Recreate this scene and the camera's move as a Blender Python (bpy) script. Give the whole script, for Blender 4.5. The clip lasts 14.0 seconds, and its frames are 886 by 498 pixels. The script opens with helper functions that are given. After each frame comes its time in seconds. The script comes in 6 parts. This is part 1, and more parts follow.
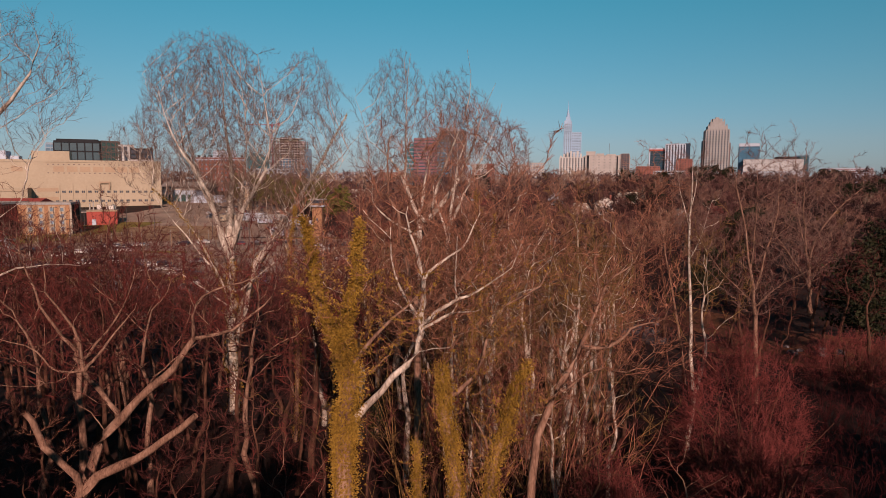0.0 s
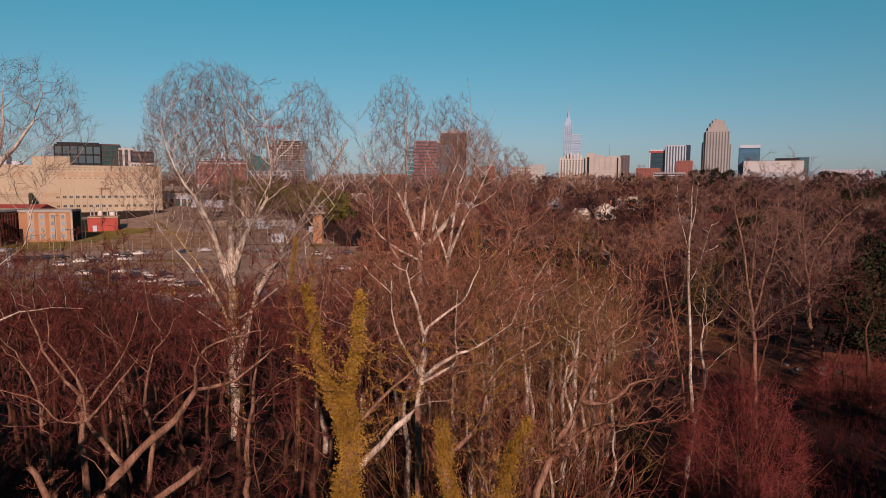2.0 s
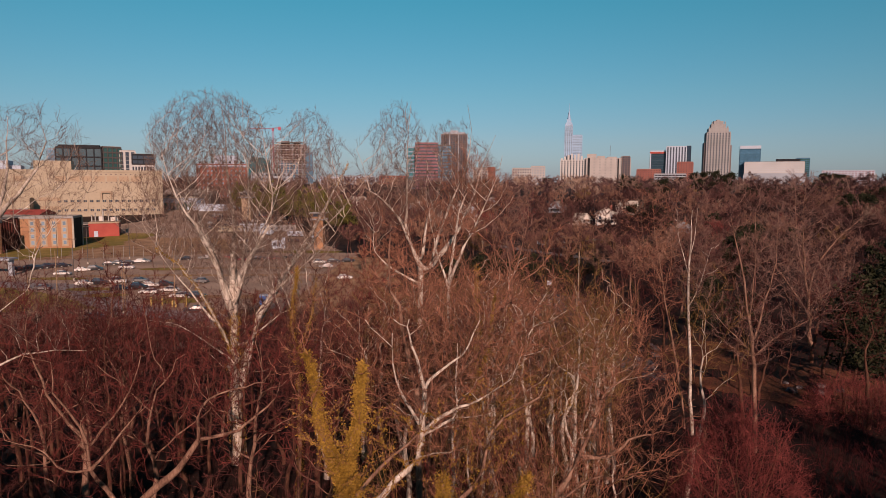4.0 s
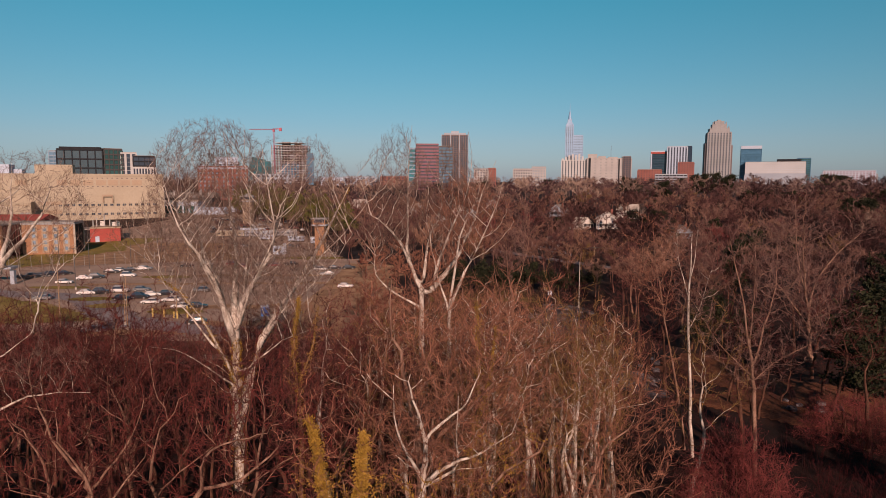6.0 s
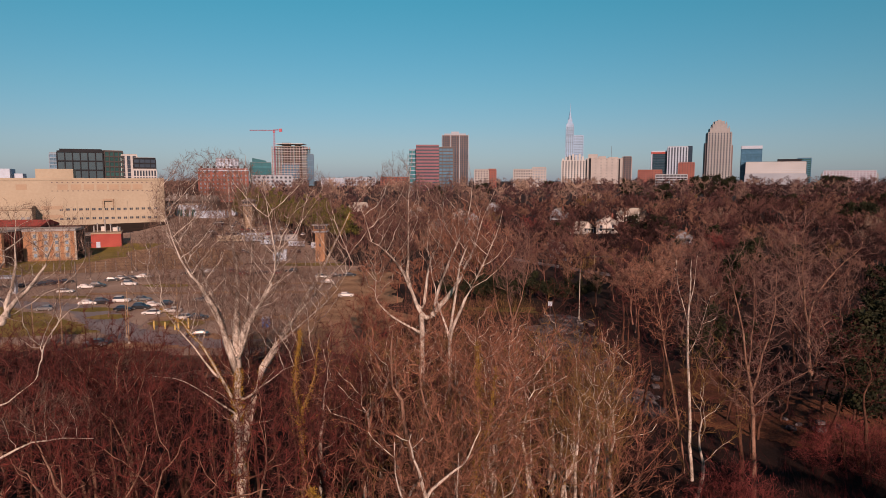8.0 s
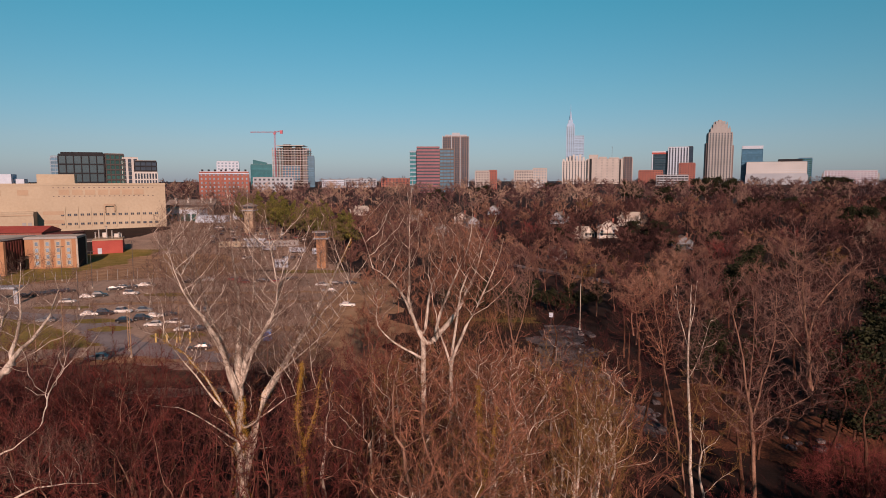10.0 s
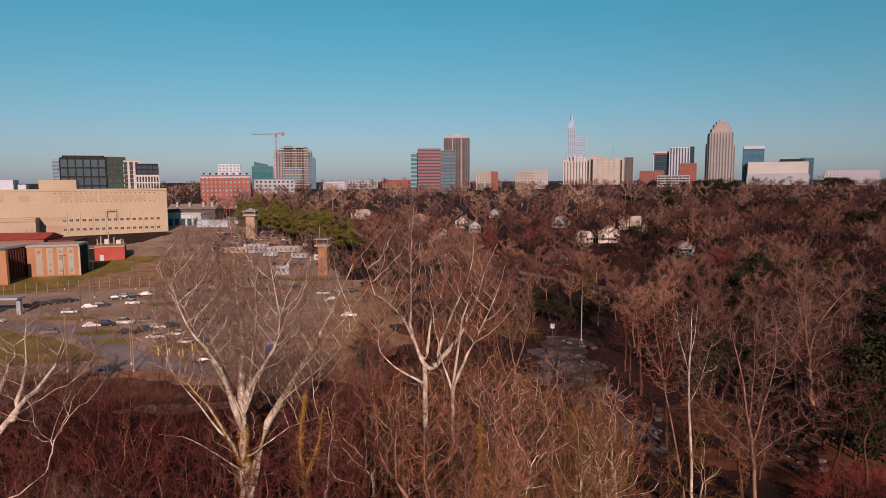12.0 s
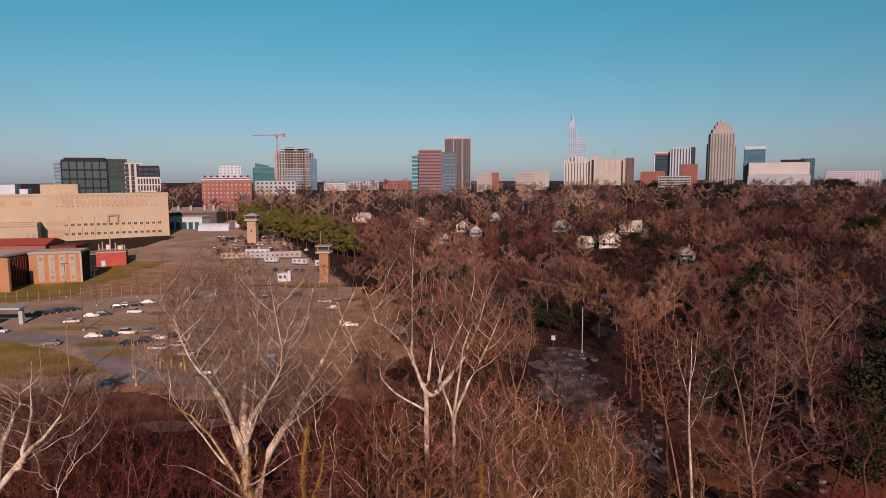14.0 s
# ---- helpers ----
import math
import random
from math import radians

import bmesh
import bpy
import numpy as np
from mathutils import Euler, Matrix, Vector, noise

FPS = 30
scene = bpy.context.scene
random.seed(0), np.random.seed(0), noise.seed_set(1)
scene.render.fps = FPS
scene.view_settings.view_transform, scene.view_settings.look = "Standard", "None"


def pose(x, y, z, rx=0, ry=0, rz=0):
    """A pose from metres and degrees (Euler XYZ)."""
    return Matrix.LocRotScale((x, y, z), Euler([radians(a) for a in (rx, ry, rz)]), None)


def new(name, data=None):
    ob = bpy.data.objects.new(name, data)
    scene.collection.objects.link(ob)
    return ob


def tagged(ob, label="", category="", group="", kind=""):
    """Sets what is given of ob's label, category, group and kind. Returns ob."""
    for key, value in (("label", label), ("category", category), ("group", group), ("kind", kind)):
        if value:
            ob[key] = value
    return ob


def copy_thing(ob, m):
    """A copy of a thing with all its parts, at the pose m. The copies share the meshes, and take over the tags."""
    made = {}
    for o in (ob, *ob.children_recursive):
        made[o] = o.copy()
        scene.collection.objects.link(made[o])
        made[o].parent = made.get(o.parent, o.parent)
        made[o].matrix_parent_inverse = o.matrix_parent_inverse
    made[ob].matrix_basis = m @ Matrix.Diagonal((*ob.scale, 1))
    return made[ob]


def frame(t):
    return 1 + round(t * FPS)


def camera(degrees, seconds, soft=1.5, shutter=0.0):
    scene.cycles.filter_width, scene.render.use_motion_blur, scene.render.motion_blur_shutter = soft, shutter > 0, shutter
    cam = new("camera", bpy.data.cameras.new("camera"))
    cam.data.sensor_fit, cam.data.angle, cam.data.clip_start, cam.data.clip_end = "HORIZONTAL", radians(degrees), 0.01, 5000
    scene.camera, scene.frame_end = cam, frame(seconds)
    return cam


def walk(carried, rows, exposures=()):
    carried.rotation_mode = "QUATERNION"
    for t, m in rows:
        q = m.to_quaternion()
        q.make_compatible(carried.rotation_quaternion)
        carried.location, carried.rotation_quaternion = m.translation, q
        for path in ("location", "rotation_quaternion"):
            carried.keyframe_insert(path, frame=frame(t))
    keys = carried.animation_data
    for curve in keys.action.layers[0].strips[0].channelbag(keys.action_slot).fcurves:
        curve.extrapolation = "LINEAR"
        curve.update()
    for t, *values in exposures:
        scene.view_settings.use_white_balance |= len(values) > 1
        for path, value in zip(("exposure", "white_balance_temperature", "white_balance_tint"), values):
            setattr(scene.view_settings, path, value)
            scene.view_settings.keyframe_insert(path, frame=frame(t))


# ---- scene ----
# a drone that climbs straight up beside a wood and looks over it to a city skyline
cam = camera(69.3, 14.0, soft=0.9)
EYE = 23.0
# seconds, climb, pitch, yaw, roll
ROWS = [
    (0.0, 0.11, -6.00, -0.00, -0.31),
    (0.5, 0.77, -5.99, 0.01, -0.30),
    (1.0, 1.42, -5.97, 0.01, -0.29),
    (1.5, 2.07, -5.96, 0.02, -0.27),
    (2.0, 2.71, -5.94, 0.03, -0.25),
    (2.5, 3.37, -5.94, 0.04, -0.24),
    (3.0, 4.03, -5.94, 0.05, -0.23),
    (5.5, 7.34, -5.99, 0.15, -0.16),
    (6.0, 8.03, -6.01, 0.16, -0.14),
    (6.5, 8.75, -6.03, 0.17, -0.12),
    (7.0, 9.49, -6.06, 0.17, -0.10),
    (7.5, 10.25, -6.08, 0.18, -0.09),
    (8.0, 11.01, -6.09, 0.19, -0.06),
    (10.5, 14.65, -6.12, 0.28, 0.15),
    (11.0, 15.38, -6.12, 0.31, 0.20),
    (11.5, 16.10, -6.13, 0.33, 0.24),
    (12.0, 16.84, -6.13, 0.35, 0.28),
    (12.5, 17.59, -6.14, 0.37, 0.30),
    (13.0, 18.36, -6.16, 0.39, 0.32),
    (13.5, 19.16, -6.17, 0.41, 0.32),
    (14.0, 20.00, -6.19, 0.43, 0.31),
]
walk(cam, [(t, pose(0, 0, EYE + z, 90 + pitch, roll, yaw)) for t, z, pitch, yaw, roll in ROWS],
     exposures=[(0.0, -0.02, 7400, 36), (14.0, 0.08, 7400, 36)])

# ---- daylight ----
SUN_UP, SUN_RIGHT = 22.0, 11.0   # degrees above the horizon; to the right (left: minus) of straight behind the camera


def fill_ramp(ramp, stops):
    """Sets a colour ramp's stops, from the first to the last."""
    for el, (at, c) in zip(ramp.elements, (stops[0], stops[-1])):
        el.position, el.color = at, (*c, 1)
    for at, c in stops[1:-1]:
        ramp.elements.new(at).color = (*c, 1)


world = bpy.data.worlds.new("sky")
scene.world = world
world.use_nodes = True
wn, wl = world.node_tree.nodes, world.node_tree.links
wn.clear()
sky = wn.new("ShaderNodeTexSky")
sky.sky_type = "NISHITA"
sky.sun_disc = False
sky.sun_elevation = radians(SUN_UP)
sky.sun_rotation = radians(180 - SUN_RIGHT)
sky.altitude, sky.air_density, sky.dust_density, sky.ozone_density = 100, 1.0, 0.35, 1.6
# haze near the horizon, a deeper blue above it
co = wn.new("ShaderNodeTexCoord")
xyz = wn.new("ShaderNodeSeparateXYZ")
wl.new(co.outputs["Generated"], xyz.inputs[0])
deep = wn.new("ShaderNodeValToRGB")
SKY_TONES = ((0.0, (0.50, 0.79, 1.36)), (0.03, (0.56, 0.90, 1.31)), (0.06, (0.58, 0.98, 1.27)), (0.13, (0.44, 1.17, 1.29)), (0.27, (0.14, 1.48, 1.44)), (0.6, (0.09, 0.42, 0.48)), (1.0, (0.07, 0.20, 0.25)))
fill_ramp(deep.color_ramp, SKY_TONES)
wl.new(xyz.outputs[2], deep.inputs[0])
tone = wn.new("ShaderNodeMix")
tone.data_type, tone.blend_type = "RGBA", "MULTIPLY"
tone.inputs[0].default_value = 1.0
wl.new(deep.outputs[0], tone.inputs[7])
bg = wn.new("ShaderNodeBackground")
bg.inputs[1].default_value = 0.055
out = wn.new("ShaderNodeOutputWorld")
wl.new(sky.outputs[0], tone.inputs[6])
wl.new(tone.outputs[2], bg.inputs[0])
wl.new(bg.outputs[0], out.inputs[0])

sun = new("sun", bpy.data.lights.new("sun", "SUN"))
sun.data.energy, sun.data.angle, sun.data.color = 5.0, radians(0.6), (1.0, 0.775, 0.61)
a, e = radians(SUN_RIGHT), radians(SUN_UP)
to_sun = Vector((math.sin(a) * math.cos(e), -math.cos(a) * math.cos(e), math.sin(e)))
sun.matrix_world = Matrix.Translation((0, -40, 120)) @ to_sun.to_track_quat("Z", "Y").to_matrix().to_4x4()


# ---- materials ----
def surface(name, colours, scale=1.0, rough=0.85, metal=0.0, bump=0.0, vary="", amount=0.35, detail=6.0, stretch=(1, 1, 1), fine=9.0):
    """Colours mixed by a broad and a fine noise; vary: 'island' or 'object' brightens or darkens piece by piece."""
    m = bpy.data.materials.new(name)
    m.use_nodes = True
    n, l = m.node_tree.nodes, m.node_tree.links
    b = n["Principled BSDF"]
    b.inputs["Roughness"].default_value, b.inputs["Metallic"].default_value = rough, metal
    if rough > 0.6:
        b.inputs["Specular IOR Level"].default_value = 0.25
    co, mp = n.new("ShaderNodeTexCoord"), n.new("ShaderNodeMapping")
    mp.inputs["Scale"].default_value = stretch
    l.new(co.outputs["Object"], mp.inputs[0])
    broad, grain = n.new("ShaderNodeTexNoise"), n.new("ShaderNodeTexNoise")
    for tex, s, d in ((broad, scale, detail), (grain, scale * fine, 3.0)):
        tex.inputs["Scale"].default_value, tex.inputs["Detail"].default_value = s, d
        l.new(mp.outputs[0], tex.inputs["Vector"])
    mean = n.new("ShaderNodeMix")
    mean.inputs[0].default_value = 0.38
    l.new(broad.outputs[0], mean.inputs[2])
    l.new(grain.outputs[0], mean.inputs[3])
    ramp = n.new("ShaderNodeValToRGB")
    fill_ramp(ramp.color_ramp, [(0.36 + 0.28 * i / (len(colours) - 1), c) for i, c in enumerate(colours)])
    l.new(mean.outputs[0], ramp.inputs[0])
    last = ramp.outputs[0]
    if vary == "tree":   # each tree of a joined wood has a tint of its own
        at = n.new("ShaderNodeAttribute")
        at.attribute_name = "tint"
        tr = n.new("ShaderNodeValToRGB")
        tr.color_ramp.interpolation = "LINEAR"
        fill_ramp(tr.color_ramp, ((0.08, (0.14, 0.10, 0.12)), (0.32, (0.50, 0.38, 0.43)), (0.56, (0.95, 0.90, 0.88)), (0.78, (1.45, 1.50, 1.22)), (0.95, (2.0, 2.15, 1.85))))
        l.new(at.outputs["Fac"], tr.inputs[0])
        mx = n.new("ShaderNodeMix")
        mx.data_type, mx.blend_type = "RGBA", "MULTIPLY"
        mx.inputs[0].default_value = 1.0
        l.new(last, mx.inputs[6])
        l.new(tr.outputs[0], mx.inputs[7])
        last = mx.outputs[2]
        vary = "island"
    if vary:
        src = n.new("ShaderNodeNewGeometry").outputs["Random Per Island"] if vary == "island" else n.new("ShaderNodeObjectInfo").outputs["Random"]
        mr = n.new("ShaderNodeMapRange")
        mr.inputs[3].default_value, mr.inputs[4].default_value = 1 - amount, 1 + amount
        l.new(src, mr.inputs[0])
        hs = n.new("ShaderNodeHueSaturation")
        l.new(mr.outputs[0], hs.inputs["Value"])
        l.new(last, hs.inputs["Color"])
        last = hs.outputs[0]
    l.new(last, b.inputs["Base Color"])
    if bump:
        bp = n.new("ShaderNodeBump")
        bp.inputs["Strength"].default_value, bp.inputs["Distance"].default_value = bump, 0.05
        l.new(grain.outputs[0], bp.inputs["Height"])
        l.new(bp.outputs[0], b.inputs["Normal"])
    return m


def window_glass(name, tint, rough=0.08):
    """Tinted pane before a dark room, seen from far off: glossy, dark."""
    return surface(name, [tuple(c * 0.7 for c in tint), tint], 0.15, rough, vary="object", amount=0.25)


# far darker than dry leaves: the shade under the trees is in the colour
SHADE_LITTER = surface("shaded_leaf_litter", [(0.0064, 0.002736, 0.002304), (0.016, 0.00648, 0.00504), (0.0416, 0.01584, 0.0108)], 0.12, 0.95, bump=0.6, fine=30)
GRASS = surface("winter_grass", [(0.119, 0.102, 0.019), (0.196, 0.153, 0.034), (0.306, 0.212, 0.076)], 0.10, 0.95, bump=0.5, fine=24)
MOSS = surface("dull_olive_grass", [(0.030, 0.032, 0.010), (0.070, 0.066, 0.020), (0.13, 0.10, 0.040)], 0.2, 0.95, bump=0.5, fine=20)
EARTH = surface("bare_earth", [(0.190, 0.110, 0.066), (0.310, 0.190, 0.112), (0.400, 0.265, 0.165)], 0.2, 0.95, bump=0.5, fine=20)
DEAD_GRASS = surface("trodden_dead_grass", [(0.030, 0.016, 0.011), (0.085, 0.047, 0.031), (0.17, 0.10, 0.068)], 0.14, 0.95, bump=0.5, fine=16)
RUST = surface("rust_brown_leaves", [(0.026, 0.010, 0.006), (0.105, 0.039, 0.020), (0.22, 0.088, 0.042)], 0.16, 0.95, bump=0.5, fine=20)
ASPHALT = surface("worn_asphalt", [(0.205, 0.148, 0.118), (0.310, 0.228, 0.182), (0.400, 0.300, 0.240)], 0.07, 0.9, bump=0.2, fine=26)
ROAD = surface("grey_road", [(0.059, 0.050, 0.048), (0.105, 0.087, 0.081)], 0.15, 0.9, bump=0.2, fine=22)
GRAVEL = surface("grey_creek_gravel", [(0.016, 0.013, 0.015), (0.070, 0.064, 0.072), (0.26, 0.245, 0.26)], 0.22, 0.9, bump=0.7, fine=14)
CONCRETE = surface("concrete", [(0.281, 0.257, 0.226), (0.390, 0.359, 0.312)], 0.4, 0.85, bump=0.15)
PAINT_LINE = surface("road_paint", [(0.55, 0.53, 0.48), (0.75, 0.72, 0.66)], 2.0, 0.8)
BARK_PALE = surface("pale_sycamore_bark", [(0.147, 0.1158, 0.09742), (0.399, 0.3473, 0.3029), (0.651, 0.6008, 0.5465)], 1.6, 0.9, bump=0.4, stretch=(1.05, 1.06, 0.378), fine=6)
BARK_TAN = surface("tan_bark", [(0.0688, 0.03576, 0.02659), (0.1935, 0.1104, 0.08051), (0.3096, 0.1982, 0.1504)], 2.2, 0.92, bump=0.5, stretch=(0.86, 0.7775, 0.2279), fine=7)
BARK_BROWN = surface("brown_bark", [(0.036, 0.01615, 0.01131), (0.088, 0.04085, 0.02784), (0.145, 0.07315, 0.04872)], 1.4, 0.94, bump=0.5, stretch=(1, 0.95, 0.261), fine=7)
TWIG_GREY = surface("grey_twigs", [(0.11, 0.0634, 0.05494), (0.19, 0.1121, 0.0957)], 0.5, 0.9, vary="island", amount=0.4)
TWIG_TAN = surface("tan_twigs", [(0.1304, 0.05554, 0.03857), (0.2671, 0.1219, 0.08066)], 0.35, 0.92, vary="island", amount=0.6)
TWIG_OLIVE = surface("olive_brown_twigs", [(0.09996, 0.0574, 0.02175), (0.1989, 0.1186, 0.04698)], 0.35, 0.92, vary="island", amount=0.5)
DRIVE = surface("pale_drive", [(0.165, 0.150, 0.160), (0.260, 0.235, 0.245)], 0.12, 0.9, bump=0.2, fine=22)
PALE_TWIG = surface("pale_far_twigs", [(0.16, 0.114, 0.09135), (0.29, 0.2137, 0.174)], 0.35, 0.92, vary="island", amount=0.5)
TWIG_MAUVE = surface("mauve_grey_twigs", [(0.09, 0.05624, 0.04736), (0.1755, 0.1125, 0.09088)], 0.5, 0.9, vary="island", amount=0.5)
TWIG_BROWN = surface("brown_twigs", [(0.0525, 0.01158, 0.01098), (0.1428, 0.03243, 0.02668)], 0.3, 0.93, vary="island", amount=0.45)
TWIG_RED = surface("red_brown_twigs", [(0.02884, 0.004606, 0.005786), (0.07416, 0.01184, 0.01302)], 0.3, 0.93, vary="island", amount=0.45)
# brown stems taken nearly to black: shade low in the brush, as colour
TWIG_SHADE = surface("shade_darkened_stems", [(0.0085, 0.001708, 0.001648), (0.0306, 0.006259, 0.005494)], 0.3, 0.95, vary="island", amount=0.4)
TWIG_DEEP = surface("deep_brown_twigs", [(0.03502, 0.009048, 0.009184), (0.1133, 0.03148, 0.028)], 0.3, 0.95, vary="island", amount=0.4)
TWIG_PLUM = surface("plum_grey_twigs", [(0.05484, 0.01705, 0.01669), (0.118, 0.03882, 0.03437)], 0.3, 0.93, vary="island", amount=0.5)
TWIG_ROSE = surface("rose_brown_brush", [(0.11, 0.02526, 0.02528), (0.205, 0.04985, 0.04621)], 0.4, 0.93, vary="island", amount=0.4)
FAR_TWIG = surface("far_wood_twigs", [(0.122, 0.064, 0.056), (0.176, 0.095, 0.082)], 0.02, 0.95, vary="tree", amount=0.25, fine=4)
IVY = surface("ivy_leaves", [(0.12, 0.06804, 0.0099), (0.235, 0.138, 0.0216), (0.35, 0.209, 0.045)], 0.8, 0.7, vary="island", amount=0.25)
# FAR_TWIG made paler and greyer, with the aerial haze in its colour
HAZE_TWIG = surface("hazed_wood_twigs", [(0.150, 0.098, 0.092), (0.215, 0.142, 0.132)], 0.02, 0.95, vary="tree", amount=0.2, fine=4)
# pale tower cladding, bluer to carry the skyline's haze
PALE_BLUE = surface("haze_blue_cladding", [(0.190, 0.320, 0.480), (0.250, 0.400, 0.580)], 0.05, 0.5, fine=10)
PINE = surface("pine_needles", [(0.0598, 0.065, 0.0168), (0.143, 0.13, 0.0312)], 0.2, 0.8, vary="island", amount=0.5)
PINE_DARK = surface("dark_evergreen_leaves", [(0.008, 0.011, 0.005), (0.022, 0.026, 0.009)], 0.3, 0.75, vary="island", amount=0.5)
CREAM = surface("cream_precast_wall", [(0.315, 0.270, 0.206), (0.380, 0.330, 0.256)], 0.05, 0.85, bump=0.1, fine=14)
CREAM_STONE = surface("cream_stone_wall", [(0.300, 0.290, 0.288), (0.375, 0.362, 0.358)], 0.04, 0.85, fine=12)
CREAM_BAND = surface("tan_wall_band", [(0.303, 0.226, 0.165), (0.356, 0.273, 0.198)], 0.1, 0.85)
ORANGE = surface("orange_brick_wall", [(0.265, 0.138, 0.080), (0.345, 0.192, 0.112)], 0.12, 0.88, bump=0.2, fine=16)
DARK_RED = surface("dark_red_metal", [(0.086, 0.023, 0.022), (0.133, 0.039, 0.031)], 0.2, 0.7)
RED_WALL = surface("red_painted_wall", [(0.281, 0.055, 0.047), (0.359, 0.078, 0.062)], 0.2, 0.8)
BRICK = surface("red_brick_wall", [(0.200, 0.072, 0.062), (0.280, 0.112, 0.090)], 0.08, 0.88, fine=20)
PINK = surface("rose_granite_wall", [(0.150, 0.056, 0.082), (0.205, 0.080, 0.108)], 0.05, 0.6)
STONE_TAN = surface("tan_stone_wall", [(0.225, 0.230, 0.240), (0.300, 0.305, 0.315)], 0.03, 0.8, fine=10)
# pale stone shifted to grey-blue, aerial haze included in the colour
STONE_PALE = surface("pale_stone_wall", [(0.250, 0.290, 0.340), (0.320, 0.365, 0.425)], 0.03, 0.8, fine=10)
STONE_WARM = surface("warm_white_stone_wall", [(0.360, 0.365, 0.370), (0.450, 0.455, 0.460)], 0.03, 0.8, fine=10)
STONE_PINK = surface("pinkish_raw_concrete", [(0.250, 0.190, 0.200), (0.330, 0.250, 0.265)], 0.05, 0.85)
STONE_BROWN = surface("brown_stone_wall", [(0.110, 0.085, 0.088), (0.160, 0.125, 0.125)], 0.03, 0.75, fine=10)
WHITE = surface("white_paint", [(0.330, 0.400, 0.500), (0.410, 0.490, 0.600)], 0.3, 0.7)
HOUSE_WHITE = surface("white_clapboard", [(0.46, 0.44, 0.42), (0.58, 0.555, 0.53)], 0.5, 0.8)
DARK = surface("dark_cladding", [(0.010, 0.012, 0.016), (0.022, 0.024, 0.030)], 0.2, 0.85)
# near-black paint for shade on the prison wings
SHADE_BLACK = surface("shade_black", [(0.008, 0.008, 0.009), (0.016, 0.015, 0.016)], 0.3, 0.95)
ROOF_GREY = surface("grey_roofing", [(0.156, 0.140, 0.133), (0.250, 0.226, 0.211)], 0.15, 0.9)
ROOF_LIGHT = surface("light_roofing", [(0.359, 0.328, 0.296), (0.452, 0.421, 0.374)], 0.1, 0.9)
GLASS_BLUE = window_glass("blue_window_glass", (0.045, 0.15, 0.25), 0.3)
GLASS_TEAL = window_glass("teal_window_glass", (0.03, 0.10, 0.10))
GLASS_DEEP = window_glass("deep_teal_window_glass", (0.018, 0.055, 0.080), 0.25)
GLASS_CYAN = window_glass("bright_teal_window_glass", (0.020, 0.150, 0.190), 0.2)
GLASS_NAVY = window_glass("dark_window_glass", (0.014, 0.032, 0.06), 0.3)
GLASS_PALE = window_glass("pale_window_glass", (0.20, 0.30, 0.40), 0.25)
STEEL = surface("galvanised_steel", [(0.34, 0.33, 0.32), (0.46, 0.45, 0.43)], 1.5, 0.5, 0.6)
STEEL_DARK = surface("dark_steel", [(0.05, 0.045, 0.045), (0.09, 0.08, 0.08)], 1.5, 0.6, 0.3)
CRANE_RED = surface("red_crane_paint", [(0.34, 0.07, 0.10), (0.44, 0.10, 0.14)], 0.6, 0.6)
YELLOW = surface("faded_yellow_paint", [(0.42, 0.30, 0.10), (0.52, 0.39, 0.15)], 1.0, 0.8)
RUBBER = surface("tyre_rubber", [(0.018, 0.018, 0.018), (0.035, 0.034, 0.033)], 4.0, 0.85)
TIMBER = surface("weathered_timber", [(0.203, 0.133, 0.086), (0.296, 0.211, 0.140)], 1.5, 0.9, bump=0.3)
CAR_PAINTS = {
    "white": surface("white_car_paint", [(0.50, 0.50, 0.50), (0.58, 0.58, 0.58)], 2.0, 0.5),
    "dark": surface("black_car_paint", [(0.012, 0.013, 0.016), (0.025, 0.026, 0.03)], 2.0, 0.25),
    "grey": surface("grey_car_paint", [(0.16, 0.16, 0.165), (0.24, 0.24, 0.24)], 2.0, 0.3, 0.4),
    "red": surface("maroon_car_paint", [(0.16, 0.02, 0.025), (0.22, 0.03, 0.03)], 2.0, 0.3),
}


# ---- building blocks ----
def hill(x, y):
    """Height of the ground."""
    z = np.interp(y, (300, 430, 600, 900, 1500, 2600), (0, 6.5, 11, 18, 27, 29))
    s = np.clip((np.asarray(x, float) - 35) / 60, 0, 1) * np.clip((np.asarray(y, float) - 175) / 140, 0, 1) * np.clip((900 - np.asarray(y, float)) / 400, 0, 1)
    return z + 4.5 * s * s * (3 - 2 * s)


def part(name, bm, material, parent=None, label=""):
    """Links a bmesh as one mesh object under a thing or a part."""
    me = bpy.data.meshes.new(name)
    bm.to_mesh(me)
    bm.free()
    return part_of(name, me, material, parent, label)


def part_of(name, me, material, parent=None, label=""):
    if not me.materials:
        me.materials.append(material)
    ob = new(name, me)
    ob.parent = parent
    return tagged(ob, label) if label else ob


def thing(name, label, category, group="", at=(0, 0, 0), turn=0.0, kind=""):
    ob = new(name)
    ob.empty_display_size = 0.2
    ob.matrix_basis = pose(*at, 0, 0, turn)
    return tagged(ob, label, category, group, kind)


def box(bm, x0, x1, y0, y1, z0, z1, bevel=0.0):
    r = bmesh.ops.create_cube(bm, size=1, matrix=Matrix.Translation(((x0 + x1) / 2, (y0 + y1) / 2, (z0 + z1) / 2)) @ Matrix.Diagonal((x1 - x0, y1 - y0, z1 - z0, 1)))
    if bevel:
        edges = {e for v in r["verts"] for e in v.link_edges}
        bmesh.ops.bevel(bm, geom=list(edges), offset=bevel, segments=2, affect="EDGES", profile=0.6)
    return bm


